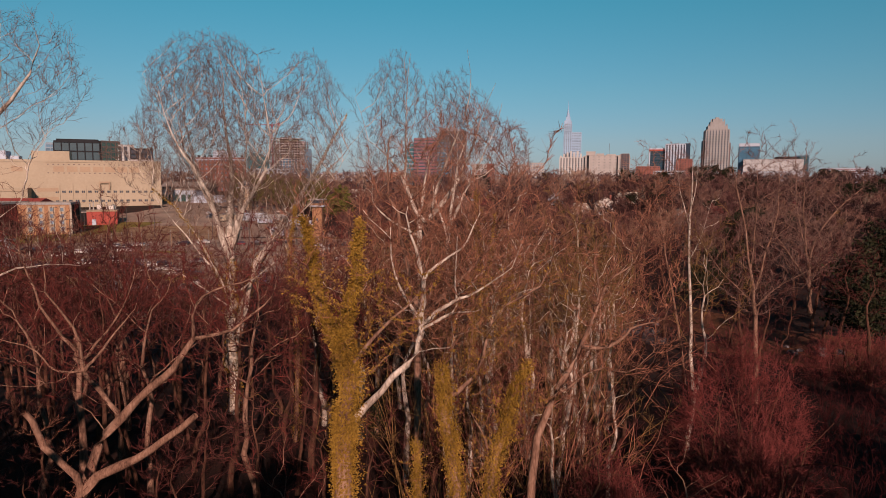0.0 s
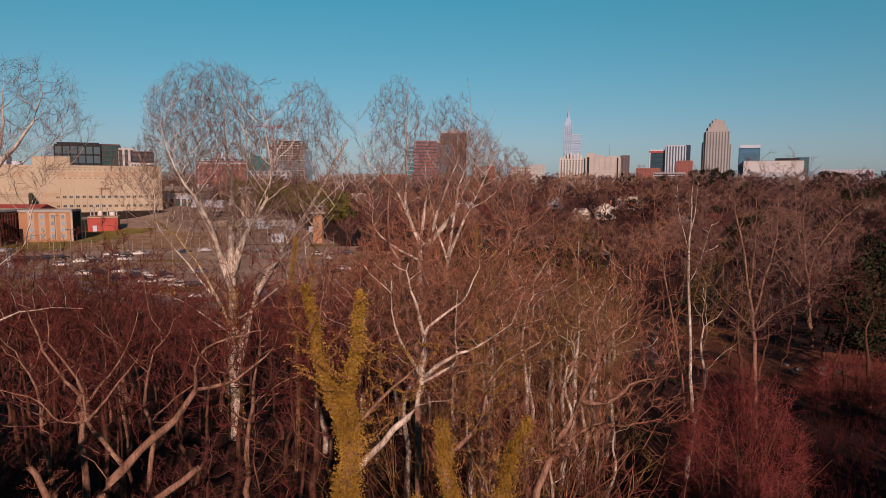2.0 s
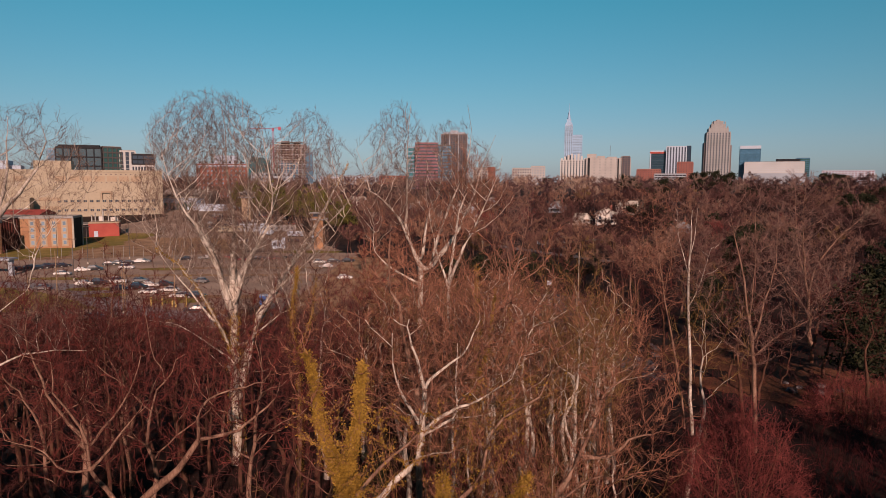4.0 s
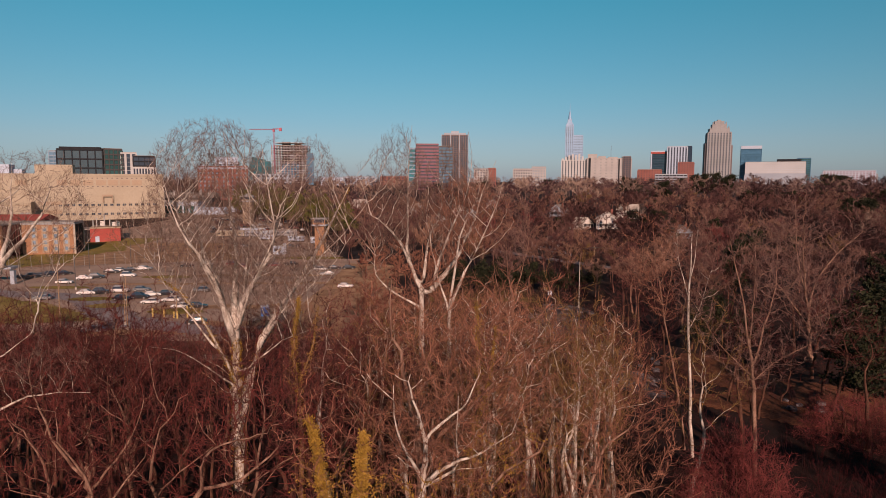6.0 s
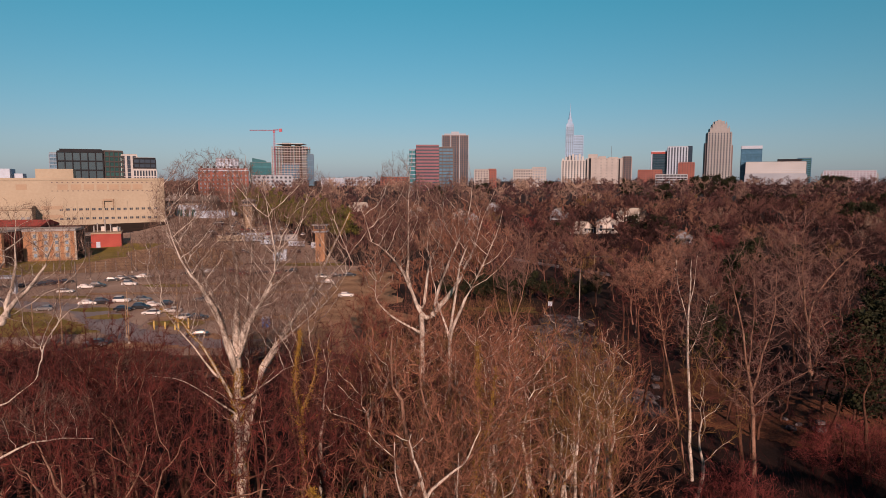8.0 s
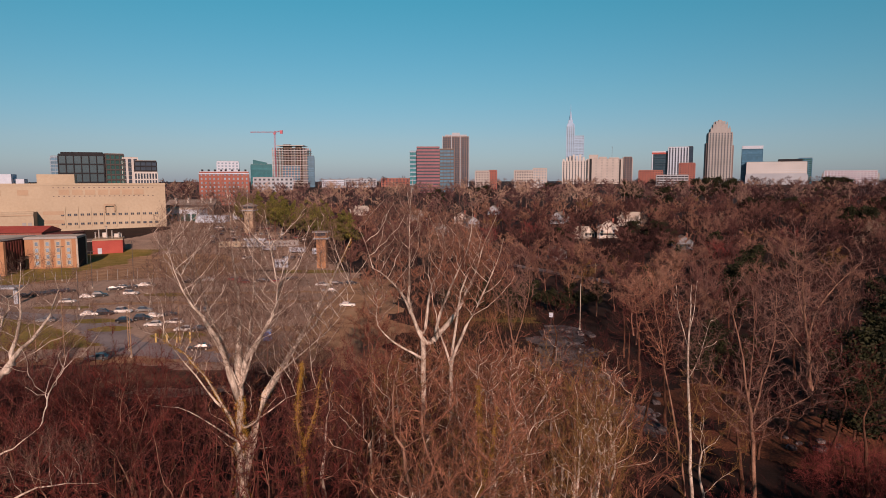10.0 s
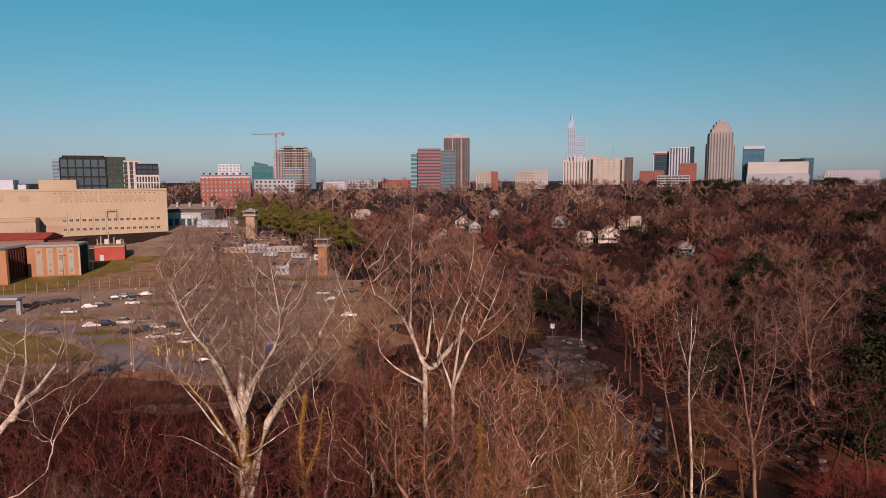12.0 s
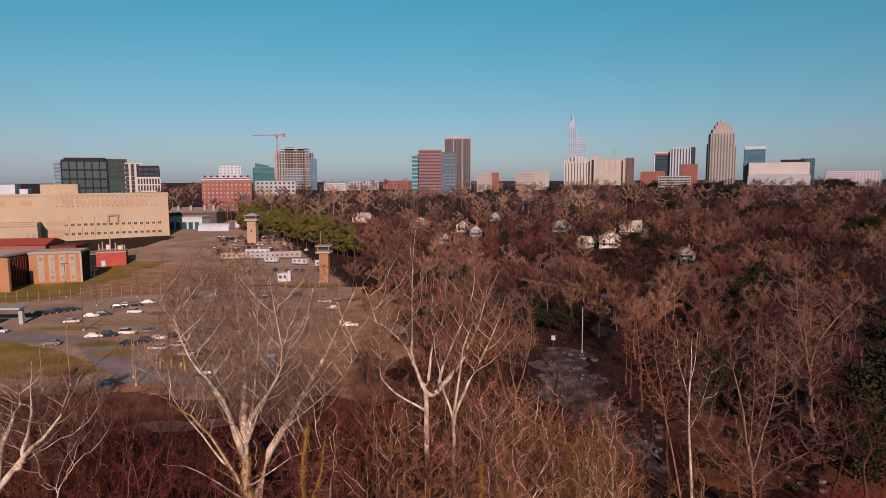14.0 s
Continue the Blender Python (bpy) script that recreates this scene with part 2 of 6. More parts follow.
def boxes(rows):
    """One mesh of plain boxes, made in numpy: rows of x0, x1, y0, y1, z0, z1."""
    r = np.asarray(rows, float)
    v = np.stack([np.stack([r[:, 0 + i], r[:, 2 + j], r[:, 4 + k]], -1) for k in (0, 1) for j in (0, 1) for i in (0, 1)], 1)
    q = np.array([(0, 2, 3, 1), (4, 5, 7, 6), (0, 1, 5, 4), (2, 6, 7, 3), (0, 4, 6, 2), (1, 3, 7, 5)])
    f = (np.arange(len(r))[:, None, None] * 8 + q).reshape(-1, 4)
    return quads("boxes", v.reshape(-1, 3), f)


def quads(name, v, f, smooth=False):
    me = bpy.data.meshes.new(name)
    me.vertices.add(len(v))
    me.vertices.foreach_set("co", np.ascontiguousarray(v, np.float32).ravel())
    me.loops.add(len(f) * 4)
    me.loops.foreach_set("vertex_index", np.ascontiguousarray(f, np.int32).ravel())
    me.polygons.add(len(f))
    me.polygons.foreach_set("loop_start", np.arange(len(f), dtype=np.int32) * 4)
    me.polygons.foreach_set("use_smooth", np.full(len(f), smooth))
    me.update(calc_edges=True)
    return me


def cylinder(bm, p, q, r0, r1=None, sides=8):
    p, q = Vector(p), Vector(q)
    m = Matrix.Translation((p + q) / 2) @ (q - p).to_track_quat("Z", "Y").to_matrix().to_4x4()
    bmesh.ops.create_cone(bm, cap_ends=True, segments=sides, radius1=r0, radius2=r0 if r1 is None else r1, depth=(q - p).length, matrix=m)
    return bm


# ---- wood: branches as tapering tubes ----
def norm(v):
    return v / np.maximum(np.linalg.norm(v, axis=-1, keepdims=True), 1e-9)


def grow(rng, start, way, length, r0, r1, n, wobble, up):
    """m branches of n points each."""
    m = len(start)
    pts, d = [start], norm(way)
    for i in range(n - 1):
        d = norm(d + rng.normal(0, wobble, (m, 3)) + np.array((0, 0, up)))
        pts.append(pts[-1] + d * (length / (n - 1))[:, None])
    rad = r0[:, None] + (r1 - r0)[:, None] * np.linspace(0, 1, n)[None] ** 0.8
    return np.stack(pts, 1), rad


def sprout(rng, wood, k, t0, t1, angle, length, thin, n, wobble, up, tip=0.3, least=0.006, shrink=0.5):
    """k side branches on every branch of wood."""
    P, R = wood
    m, n0 = R.shape
    t = rng.uniform(t0, t1, (m, k))
    t[:, 0] = t1
    s = t * (n0 - 1)
    i = np.minimum(s.astype(int), n0 - 2)
    w = (s - i)[..., None]
    row = np.arange(m)[:, None]
    a, b = P[row, i], P[row, i + 1]
    start = (a * (1 - w) + b * w).reshape(-1, 3)
    T = norm(b - a).reshape(-1, 3)
    side = norm(np.cross(T, rng.normal(0, 1, T.shape)))
    ang = np.radians(angle) * rng.uniform(0.55, 1.35, len(T))[:, None]
    r = np.maximum((R[row, i] * (1 - w[..., 0]) + R[row, i + 1] * w[..., 0]).reshape(-1) * thin, least)
    if callable(length):
        L = length(start) * rng.uniform(0.72, 1.04, len(T))
    else:
        L = length * rng.uniform(0.55, 1.3, len(T)) * (1 - shrink * t.reshape(-1))
    return grow(rng, start, np.cos(ang) * T + np.sin(ang) * side, L, r, np.maximum(r * tip, least * 0.6), n, wobble, up)


def colonize(rng, root, aims, step, kill, up=0.1, crook=0.16, fall=-0.6, rounds=110):
    """Branches that grow from the root points until they reach the aims: all points, and the parent of each."""
    pts, link = np.asarray(root, float), np.full(len(root), -1)
    kids = np.zeros(len(root), int)
    gap = np.linalg.norm(aims[:, None] - pts[None], axis=2)
    near, far = gap.argmin(1), gap.min(1)
    for _ in range(rounds):
        keep = (far > kill) & (kids[near] < 4)
        aims, near, far = aims[keep], near[keep], far[keep]
        if not len(aims):
            break
        pull, way = np.zeros_like(pts), norm(aims - pts[near])
        open_to = way[:, 2] > fall   # branches grow no steeper downwards than this
        if not open_to.any():
            break
        np.add.at(pull, near[open_to], way[open_to])
        who = np.unique(near[open_to])
        way = norm(norm(pull[who]) + rng.normal(0, crook, (len(who), 3)) + np.array((0, 0, up)))
        fresh = pts[who] + way * step
        base = len(pts)
        pts, link = np.vstack([pts, fresh]), np.concatenate([link, who])
        kids = np.concatenate([kids, np.zeros(len(who), int)])
        kids[who] += 1
        gap = np.linalg.norm(aims[:, None] - fresh[None], axis=2)
        j = gap.argmin(1)
        best = gap[np.arange(len(j)), j]
        nearer = best < far
        near, far = np.where(nearer, base + j, near), np.where(nearer, best, far)
    return pts, link


def thickness(link, tip, power=2.3, most=None):
    """Radius of each point from the number of twigs beyond it."""
    area = np.zeros(len(link))
    for i in range(len(link) - 1, -1, -1):
        area[i] = max(area[i], tip ** power)
        if link[i] >= 0:
            area[link[i]] += area[i]
    r = area ** (1 / power)
    return r if most is None else np.minimum(r, most)


def pieces_of(pts, link, r):
    """The grown points as short tapering pieces, each from its parent."""
    i = np.flatnonzero(link >= 0)
    p = link[i]
    return np.stack([pts[p], pts[i]], 1), np.stack([np.minimum(r[p], r[i] * 1.3), r[i]], 1)


def blob(rng, count, mid, size):
    """Points inside an ellipsoid, evenly."""
    o = norm(rng.normal(0, 1, (count, 3))) * rng.uniform(0, 1, (count, 1)) ** (1 / 3)
    return np.asarray(mid) + o * np.asarray(size)


def some(wood, keep):
    return wood[0][keep], wood[1][keep]


def limb(rng, pts, r0, r1, n=9, rough=0.12):
    """A bent limb through a few control points, smoothed and roughened."""
    p = np.asarray(pts, float)
    p = np.vstack([2 * p[0] - p[1], p, 2 * p[-1] - p[-2]])
    u = np.linspace(0, len(p) - 3 - 1e-6, n)
    i = u.astype(int)
    w = (u - i)[:, None]
    a, b, c, d = p[i], p[i + 1], p[i + 2], p[i + 3]
    q = 0.5 * (2 * b + (c - a) * w + (2 * a - 5 * b + 4 * c - d) * w ** 2 + (3 * b - a - 3 * c + d) * w ** 3)
    q[1:-1] += rng.normal(0, rough, (n - 2, 3))
    return q[None], (r0 + (r1 - r0) * np.linspace(0, 1, n))[None]


dent = np.random.default_rng(7)


def tubes(parts):
    """parts: (points, radii, sides). Returns the vertices and quads of all tubes."""
    V, F, base = [], [], 0
    for P, R, s in parts:
        m, n = R.shape
        T = np.empty_like(P)
        T[:, 1:-1] = P[:, 2:] - P[:, :-2]
        T[:, 0], T[:, -1] = P[:, 1] - P[:, 0], P[:, -1] - P[:, -2]
        T = norm(T)
        ref = np.where(np.abs(T[..., 2:3]) < 0.9, np.array((0, 0, 1.0)), np.array((1.0, 0, 0)))
        X = norm(np.cross(T, ref))
        Y = np.cross(T, X)
        a = np.arange(s) * 2 * math.pi / s
        if s > 4:   # uneven bark
            R = R * dent.uniform(0.9, 1.1, R.shape)
        ring = P[:, :, None] + R[:, :, None, None] * (np.cos(a)[:, None] * X[:, :, None] + np.sin(a)[:, None] * Y[:, :, None])
        V.append(ring.reshape(-1, 3))
        idx = base + np.arange(m * n * s).reshape(m, n, s)
        nx = np.roll(idx, -1, 2)
        F.append(np.stack([idx[:, :-1], nx[:, :-1], nx[:, 1:], idx[:, 1:]], -1).reshape(-1, 4))
        base += m * n * s
    return np.concatenate(V), np.concatenate(F)


def leaves(rng, wood, count, spread, size, droop=0.3, thin=1.0):
    """Small folded leaves round the branches of wood, in shaggy clumps that thin out towards the tips."""
    P, R = wood
    m, n = R.shape
    j, t = rng.integers(0, m, count), (n - 1.001) * rng.uniform(0, 1, count) ** thin
    i = t.astype(int)
    w = (t - i)[:, None]
    c = P[j, i] * (1 - w) + P[j, i + 1] * w
    out = norm(rng.normal(0, 1, (count, 3)))
    shaggy = 0.25 + 0.75 * np.abs(np.sin(t * 3.3 + j) + 0.6 * np.sin(t * 8.7 + 2 * j + 1.5 * out[:, 0])) + 0.3 * out[:, 0]
    c = c + out * (R[j, i][:, None] + spread * np.clip(shaggy, 0.05, 1.9)[:, None] * rng.uniform(0, 1, (count, 1)) ** 1.6)
    return leaf_quads(rng, c, out, size, droop)


def leaf_quads(rng, c, out, size, droop=0.3):
    count = len(c)
    a = norm(out + rng.normal(0, 0.6, (count, 3)) + np.array((0, 0, -droop)))
    b = norm(np.cross(a, rng.normal(0, 1, (count, 3))))
    u = norm(np.cross(a, b))
    s = size * rng.uniform(0.6, 1.4, (count, 1))
    v = np.stack([c - a * s, c + b * s * 0.6 + u * s * 0.25, c + a * s, c - b * s * 0.6 + u * s * 0.25], 1)
    return v.reshape(-1, 3), np.arange(count * 4).reshape(-1, 4)


def ribbons(rng, wood, wide=1.25):
    """The finest twigs, one narrow face each."""
    P, R = wood
    a, b = P[:, 0], P[:, -1]
    s = norm(np.cross(b - a, rng.normal(0, 1, a.shape))) * wide
    v = np.stack([a - s * R[:, :1], a + s * R[:, :1], b + s * R[:, -1:], b - s * R[:, -1:]], 1)
    return v.reshape(-1, 3), np.arange(len(a) * 4).reshape(-1, 4)


def joined(pieces):
    """Several vertex and quad arrays as one."""
    V, F, base = [], [], 0
    for v, f in pieces:
        V.append(v)
        F.append(f + base)
        base += len(v)
    return np.concatenate(V), np.concatenate(F)


# ---- ground ----
def draped(name, xs, ys, lift, material, label, category, inside=None, kind="structure"):
    """A sheet over the ground on the grid xs, ys; inside(x, y) keeps its cells."""
    X, Y = np.meshgrid(xs, ys)
    Z = hill(X, Y) + lift
    v = np.stack([X, Y, Z], -1).reshape(-1, 3)
    nx = len(xs)
    i = (np.arange(len(ys) - 1)[:, None] * nx + np.arange(nx - 1)[None]).ravel()
    f = np.stack([i, i + 1, i + nx + 1, i + nx], -1)
    if inside:
        c = v[f].mean(1)
        f = f[inside(c[:, 0], c[:, 1])]
        used, f = np.unique(f, return_inverse=True)
        v, f = v[used], f.reshape(-1, 4)
    ob = part_of(name, quads(name, v, f, True), material)
    return tagged(ob, label, category, kind=kind)


def wavy(x, y, k=0.06, s=0.0):
    return np.sin(x * k + s) * np.cos(y * k * 1.3 + s * 2) + 0.5 * np.sin((x + y) * k * 2.3 + s)


gx = np.concatenate([np.linspace(-3600, -400, 17), np.linspace(-380, 380, 77), np.linspace(400, 3600, 17)])
gy = np.concatenate([np.linspace(-900, -60, 15), np.linspace(-50, 650, 101), np.linspace(700, 4600, 40)])
draped("ground", gx, gy, 0.0, SHADE_LITTER, "brown leaf litter over gently rising ground", "ground")

draped("parking_lot", np.arange(-190, 8, 1.0), np.arange(122, 262, 1.0), 0.05, ASPHALT, "worn grey asphalt car park below the prison", "car park",
       lambda x, y: (y < 258 + 3 * wavy(x, y)) & (x < -27 - (y - 122) * 0.05 + 1.5 * wavy(x, y, 0.2)) & (y > 125 + 3 * wavy(x, y, 0.1) + 1.5 * wavy(x, y, 0.45)))
draped("road", np.arange(-240, -40, 2.0), np.arange(262, 545, 3.0), 0.05, ASPHALT, "grey asphalt yard with parked vehicles", "yard",
       lambda x, y: (x > -184 - np.clip(y - 420, 0, 200) * 0.4 + 4 * wavy(x, y)) & (y > 262 + np.clip(-118 - x, 0, 99) * 0.9) & (x < -42 - (y - 262) * 0.42))
draped("creek_bed", np.arange(6, 48, 0.7), np.arange(84, 162, 1.0), 0.06, GRAVEL, "grey stony creek bed with rocks and washed-up branches", "creek bed",
       lambda x, y: np.abs(x - np.interp(y, (88, 125, 150), (30.5, 24, 28))) < np.interp(y, (86, 94, 112, 125, 150, 160), (1.5, 2.5, 4.0, 7.0, 6.0, 3.5)) + 2.2 * wavy(x, y, 0.25))
draped("road", np.arange(10, 64, 0.8), np.arange(226, 304, 1.0), 0.07, DRIVE, "narrow street between the woods and the houses", "street",
       lambda x, y: np.abs(x - (57 - (y - 232) * 0.6)) < 3.2)
draped("lawn", np.arange(-4, 34, 1.0), np.arange(156, 176, 1.0), 0.09, MOSS, "strip of olive grass before the dark hedge", "lawn",
       lambda x, y: (np.abs(y - 167) < 2.4 + 2.0 * wavy(x, y, 0.22)) & (x < 24 + 3 * wavy(x, y, 0.4)))
draped("road", np.arange(-170, -44, 1.2), np.arange(126, 186, 1.2), 0.12, DRIVE, "pale curving entrance drive", "drive",
       lambda x, y: np.abs(y - np.interp(x, (-150, -128, -98, -84, -70, -50), (176, 175, 169, 154, 139, 131))) < np.interp(x, (-128, -98, -84, -60), (4.0, 4.5, 7.5, 4.0)))
draped("lawn", np.arange(-210, -120, 1.5), np.arange(214, 330, 1.5), 0.11, GRASS, "olive winter grass bank beside the cell block", "lawn",
       lambda x, y: (y > 222 + 0.2 * (x + 176)) & (x < -147 - np.clip(240 - y, 0, 40) * 0.4 + 3 * wavy(x, y, 0.12)))
draped("lawn", np.arange(-190, -70, 2.0), np.arange(130, 172, 1.5), 0.09, GRASS, "olive grass slope at the car park entrance", "lawn",
       lambda x, y: (y < 163 - (x + 108) * 0.62 + 1.5 * wavy(x, y, 0.2)) & (y > 132 + (x + 110) * 0.25))
for cx, cy, rx, ry in ((-93, 166, 6, 3.0), (-64, 150, 7, 3.2), (-90, 205, 8, 3.0), (-112, 184, 9, 2.4), (-84, 157, 5, 3.0), (-55, 258, 14, 5.0)):
    draped("planting_island", np.arange(cx - 18, cx + 18, 0.7), np.arange(cy - 8, cy + 8, 0.5), 0.13, GRASS, "rounded island of dry grass in the car park", "traffic island",
           lambda x, y: ((x - cx) / rx) ** 2 + ((y - cy) / ry) ** 2 < 1 + 0.12 * wavy(x, y, 0.9))
draped("clearing", np.arange(26, 84, 0.8), np.arange(74, 122, 0.8), 0.07, RUST, "rust-brown clearing of bare earth and leaves", "clearing",
       lambda x, y: (((x - 45) / 8) ** 2 + ((y - 104) / 9) ** 2 < 1 + 0.4 * wavy(x, y, 0.3)) | (((x - 55) / 17) ** 2 + ((y - 88) / 9) ** 2 < 1 + 0.45 * wavy(x, y, 0.22)))
draped("dry_field", np.arange(-170, -30, 2.0), np.arange(218, 316, 2.0), 0.08, EARTH, "dry trodden earth between lot and yard", "field",
       lambda x, y: (x < -84 - (y - 256) * 0.35 + 5 * wavy(x, y, 0.1)) & (y > 249 + (x + 91) * 0.376))
draped("dry_field", np.arange(-40, 6, 1.0), np.arange(118, 246, 1.0), 0.07, EARTH, "dry trodden earth between the car park and the wood", "field",
       lambda x, y: (x > -36) & (x < -11 - np.clip(y - 150, 0, 100) * 0.10 + 3.5 * wavy(x, y, 0.17)) & (y > 121 + 3 * wavy(x, y, 0.2)) & (y < 240 + 4 * wavy(x, y, 0.3)))
draped("verge", np.arange(-110, -4, 0.8), np.arange(94, 130, 0.7), 0.03, DEAD_GRASS, "trodden dead grass fading into the thicket", "verge",
       lambda x, y: (y > 109 + 5 * wavy(x, y, 0.13) + 2.5 * wavy(x, y, 0.5)) & (x < -10 + 4 * wavy(x, y, 0.2)))
draped("road", np.arange(-66, -26, 0.7), np.arange(98, 120, 0.5), 0.08, ASPHALT, "broken patch of old grey asphalt in the thicket", "old asphalt",
       lambda x, y: ((x + 47) / 10) ** 2 + ((y - 109 - 0.12 * (x + 47)) / 2.6) ** 2 < 1 + 0.45 * wavy(x, y, 0.5))
# dry verges between the rows of the car park
for cy, x0, x1, half in ((209, -100, -40, 1.5), (192, -108, -34, 1.8), (157, -72, -32, 2.4), (138, -60, -32, 2.6), (128, -110, -34, 2.4)):
    draped("verge", np.arange(x0 - 4, x1 + 4, 1.0), np.arange(cy - 8, cy + 8, 0.6), 0.10, EARTH if half < 3 or cy < 140 else GRASS, "strip of dry earth and grass in the car park", "verge",
           lambda x, y: (np.abs(y - cy - 0.06 * (x - x0) + 2) < half + 0.9 * wavy(x, y, 0.5)) & (x > x0) & (x < x1 + 4 * wavy(x, y, 0.3)))


# ---- buildings of the skyline ----
def tower(name, label, x, w, y, deep, z0, z1, floors, bays, wall, glass, turn=0.0, pier=0.35, sill=0.45, proud=0.5, roof=None, cap=2.0, category="office tower"):
    """A block of floors: a band of glass on each floor, with piers and spandrels standing proud of it."""
    t = thing(name, label, category, "downtown buildings", (x, y, z0), turn - 0.9 * math.degrees(math.atan2(x, y)))
    h = (z1 - z0 - cap) / floors
    for i in range(floors):
        part_of("window_band", boxes([(-w / 2 + proud, w / 2 - proud, proud, deep - proud, i * h + sill * h * 0.5, (i + 1) * h + 0.02)]), glass, t)
    rows = [(-w / 2, w / 2, 0, deep, i * h, i * h + h * sill) for i in range(floors)]
    rows.append((-w / 2, w / 2, 0, deep, floors * h, floors * h + cap))
    if pier:
        bw = w / bays
        rows += [(-w / 2 + max(0, i * bw - pier * bw / 2), -w / 2 + min(w, i * bw + pier * bw / 2), -0.12, 1.0, 0, floors * h) for i in range(bays + 1)]
        nb = max(2, round(deep / bw))
        bd = deep / nb
        for sx in (-1, 1):
            rows += [(sx * w / 2 - 0.5, sx * w / 2 + 0.5, max(-0.1, i * bd - pier * bd / 2), min(deep, i * bd + pier * bd / 2), 0, floors * h) for i in range(nb + 1)]
    tagged(part_of("wall", boxes(rows), wall, t), kind="stuff")
    part_of("roof", boxes([(-w / 2 + 0.6, w / 2 - 0.6, 0.6, deep - 0.6, floors * h + cap, floors * h + cap + 0.4)]), roof or ROOF_GREY, t)
    return t


def block(name, rows, material, parent, label=""):
    """Plain boxes, each one a part of its own."""
    for r in rows:
        ob = part_of(name, boxes([r]), material, parent, label)
    return ob


# tall pale tower with stepped crown and spire
pale = tower("spire_tower", "very tall pale glass tower with a needle spire", 307, 19, 1600, 26, 26, 168, 34, 4, PALE_BLUE, GLASS_PALE, 0, 0.4, 0.18)
block("setback", [(-7.4, 7.4, 3, 23, 142, 150), (-5.4, 5.4, 5, 21, 150, 158), (-9.4, -7.6, 1, 3, 142, 147), (7.6, 9.4, 1, 3, 142, 147)], PALE_BLUE, pale)
bm = cylinder(bmesh.new(), (0, 13, 158), (0, 13, 178), 4.4, 1.2, 8)
cylinder(bm, (0, 13, 178), (0, 13, 198), 0.9, 0.2, 6)
part("spire", bm, PALE_BLUE, pale)
tower("wing_tower", "pale tower wing with white floor bands", 329, 26, 1608, 26, 26, 146, 30, 4, PALE_BLUE, GLASS_PALE, 0, 0.12, 0.45)
pier_block = tower("wing_tower", "lower pale stone block with tall piers", 318, 64, 1585, 12, 26, 84, 11, 9, STONE_WARM, GLASS_NAVY, 0, 0.62, 0.22, category="office block")
block("pinnacle", [(x - 2.4, x + 2.4, 0, 6, 58, z) for x, z in ((-29, 62), (-21, 66), (-13, 70), (-5, 73), (3, 70), (11, 73), (19, 67), (27, 62))], STONE_WARM, pier_block)
# broad cream block
cream = tower("cream_office_block", "broad cream stone office block with few windows", 396, 104, 1560, 40, 26, 88, 9, 8, CREAM_STONE, STONE_TAN, 0, 0.7, 0.6, category="office block")
block("roof_house", [(-50, -28, 4, 30, 62, 72), (-26, -8, 6, 34, 62, 67), (-2, 20, 4, 30, 62, 65), (30, 50, 8, 34, 62, 66)], CREAM_STONE, cream)
block("mast", [(4, 4.6, 12, 12.6, 65, 92)], STEEL_DARK, cream)
block("stair_shaft", [(-48, -43, -1.5, 3, 0, 62), (22, 25, -1.0, 3, 0, 60)], DARK, cream)
tower("slab_block", "narrow grey slab beside the cream block", 436, 18, 1548, 26, 26, 92, 14, 3, STONE_BROWN, GLASS_NAVY, category="office block")
# brown stone tower with stepped crown
wf = tower("stepped_tower", "tan granite tower with stepped crown", 634, 51, 1500, 46, 26, 146, 30, 8, STONE_TAN, GLASS_NAVY, 5, 0.55, 0.3, 0.6)
block("crown", [(-21.5, 21.5, 4, 42, 120, 129), (-16, 16, 8, 38, 129, 139), (-10.5, 10.5, 12, 34, 139, 146), (-4, 4, 18, 28, 146, 149.5), (-20.5, -18.5, 5, 9, 129, 133), (18.5, 20.5, 5, 9, 129, 133), (-15, -13, 9, 13, 139, 144), (13, 15, 9, 13, 139, 144)], STONE_TAN, wf)
block("corner_shaft", [(-30, -25.3, 5, 40, 0, 96), (25.7, 30, 8, 36, 0, 90)], STONE_BROWN, wf)
# glass slab at its side
t4 = tower("glass_tower", "blue glass tower with pale roof edge", 709, 43, 1500, 34, 26, 114, 22, 5, GLASS_BLUE, GLASS_BLUE, 0, 0.08, 0.25, roof=ROOF_LIGHT)
block("parapet", [(-22, 22, -0.6, 34.5, 82, 89)], WHITE, t4)
lw = tower("white_office_block", "long low white office block with blank front", 740, 120, 1450, 50, 26, 77, 10, 26, STONE_WARM, WHITE, 0, 0.5, 0.6, 0.2, roof=DARK, category="office block")
block("roof_house", [(5, 52, 12, 40, 51.4, 57)], DARK, lw)
block("podium", [(-62, 62, -14, -1, 0, 22), (-60, 60, -12, -1, 22, 25)], STONE_PALE, lw)
tower("glass_wing", "small blue glass block with sharp roof corner", 811, 27, 1462, 30, 26, 86, 13, 4, GLASS_BLUE, GLASS_TEAL, 0, 0.08, 0.25, category="office block")
tower("apartment_slab", "tan and white apartment slab among the trees", 844, 94, 1350, 30, 22, 56, 8, 16, WHITE, BRICK, 0, 0.4, 0.5, category="apartment block")
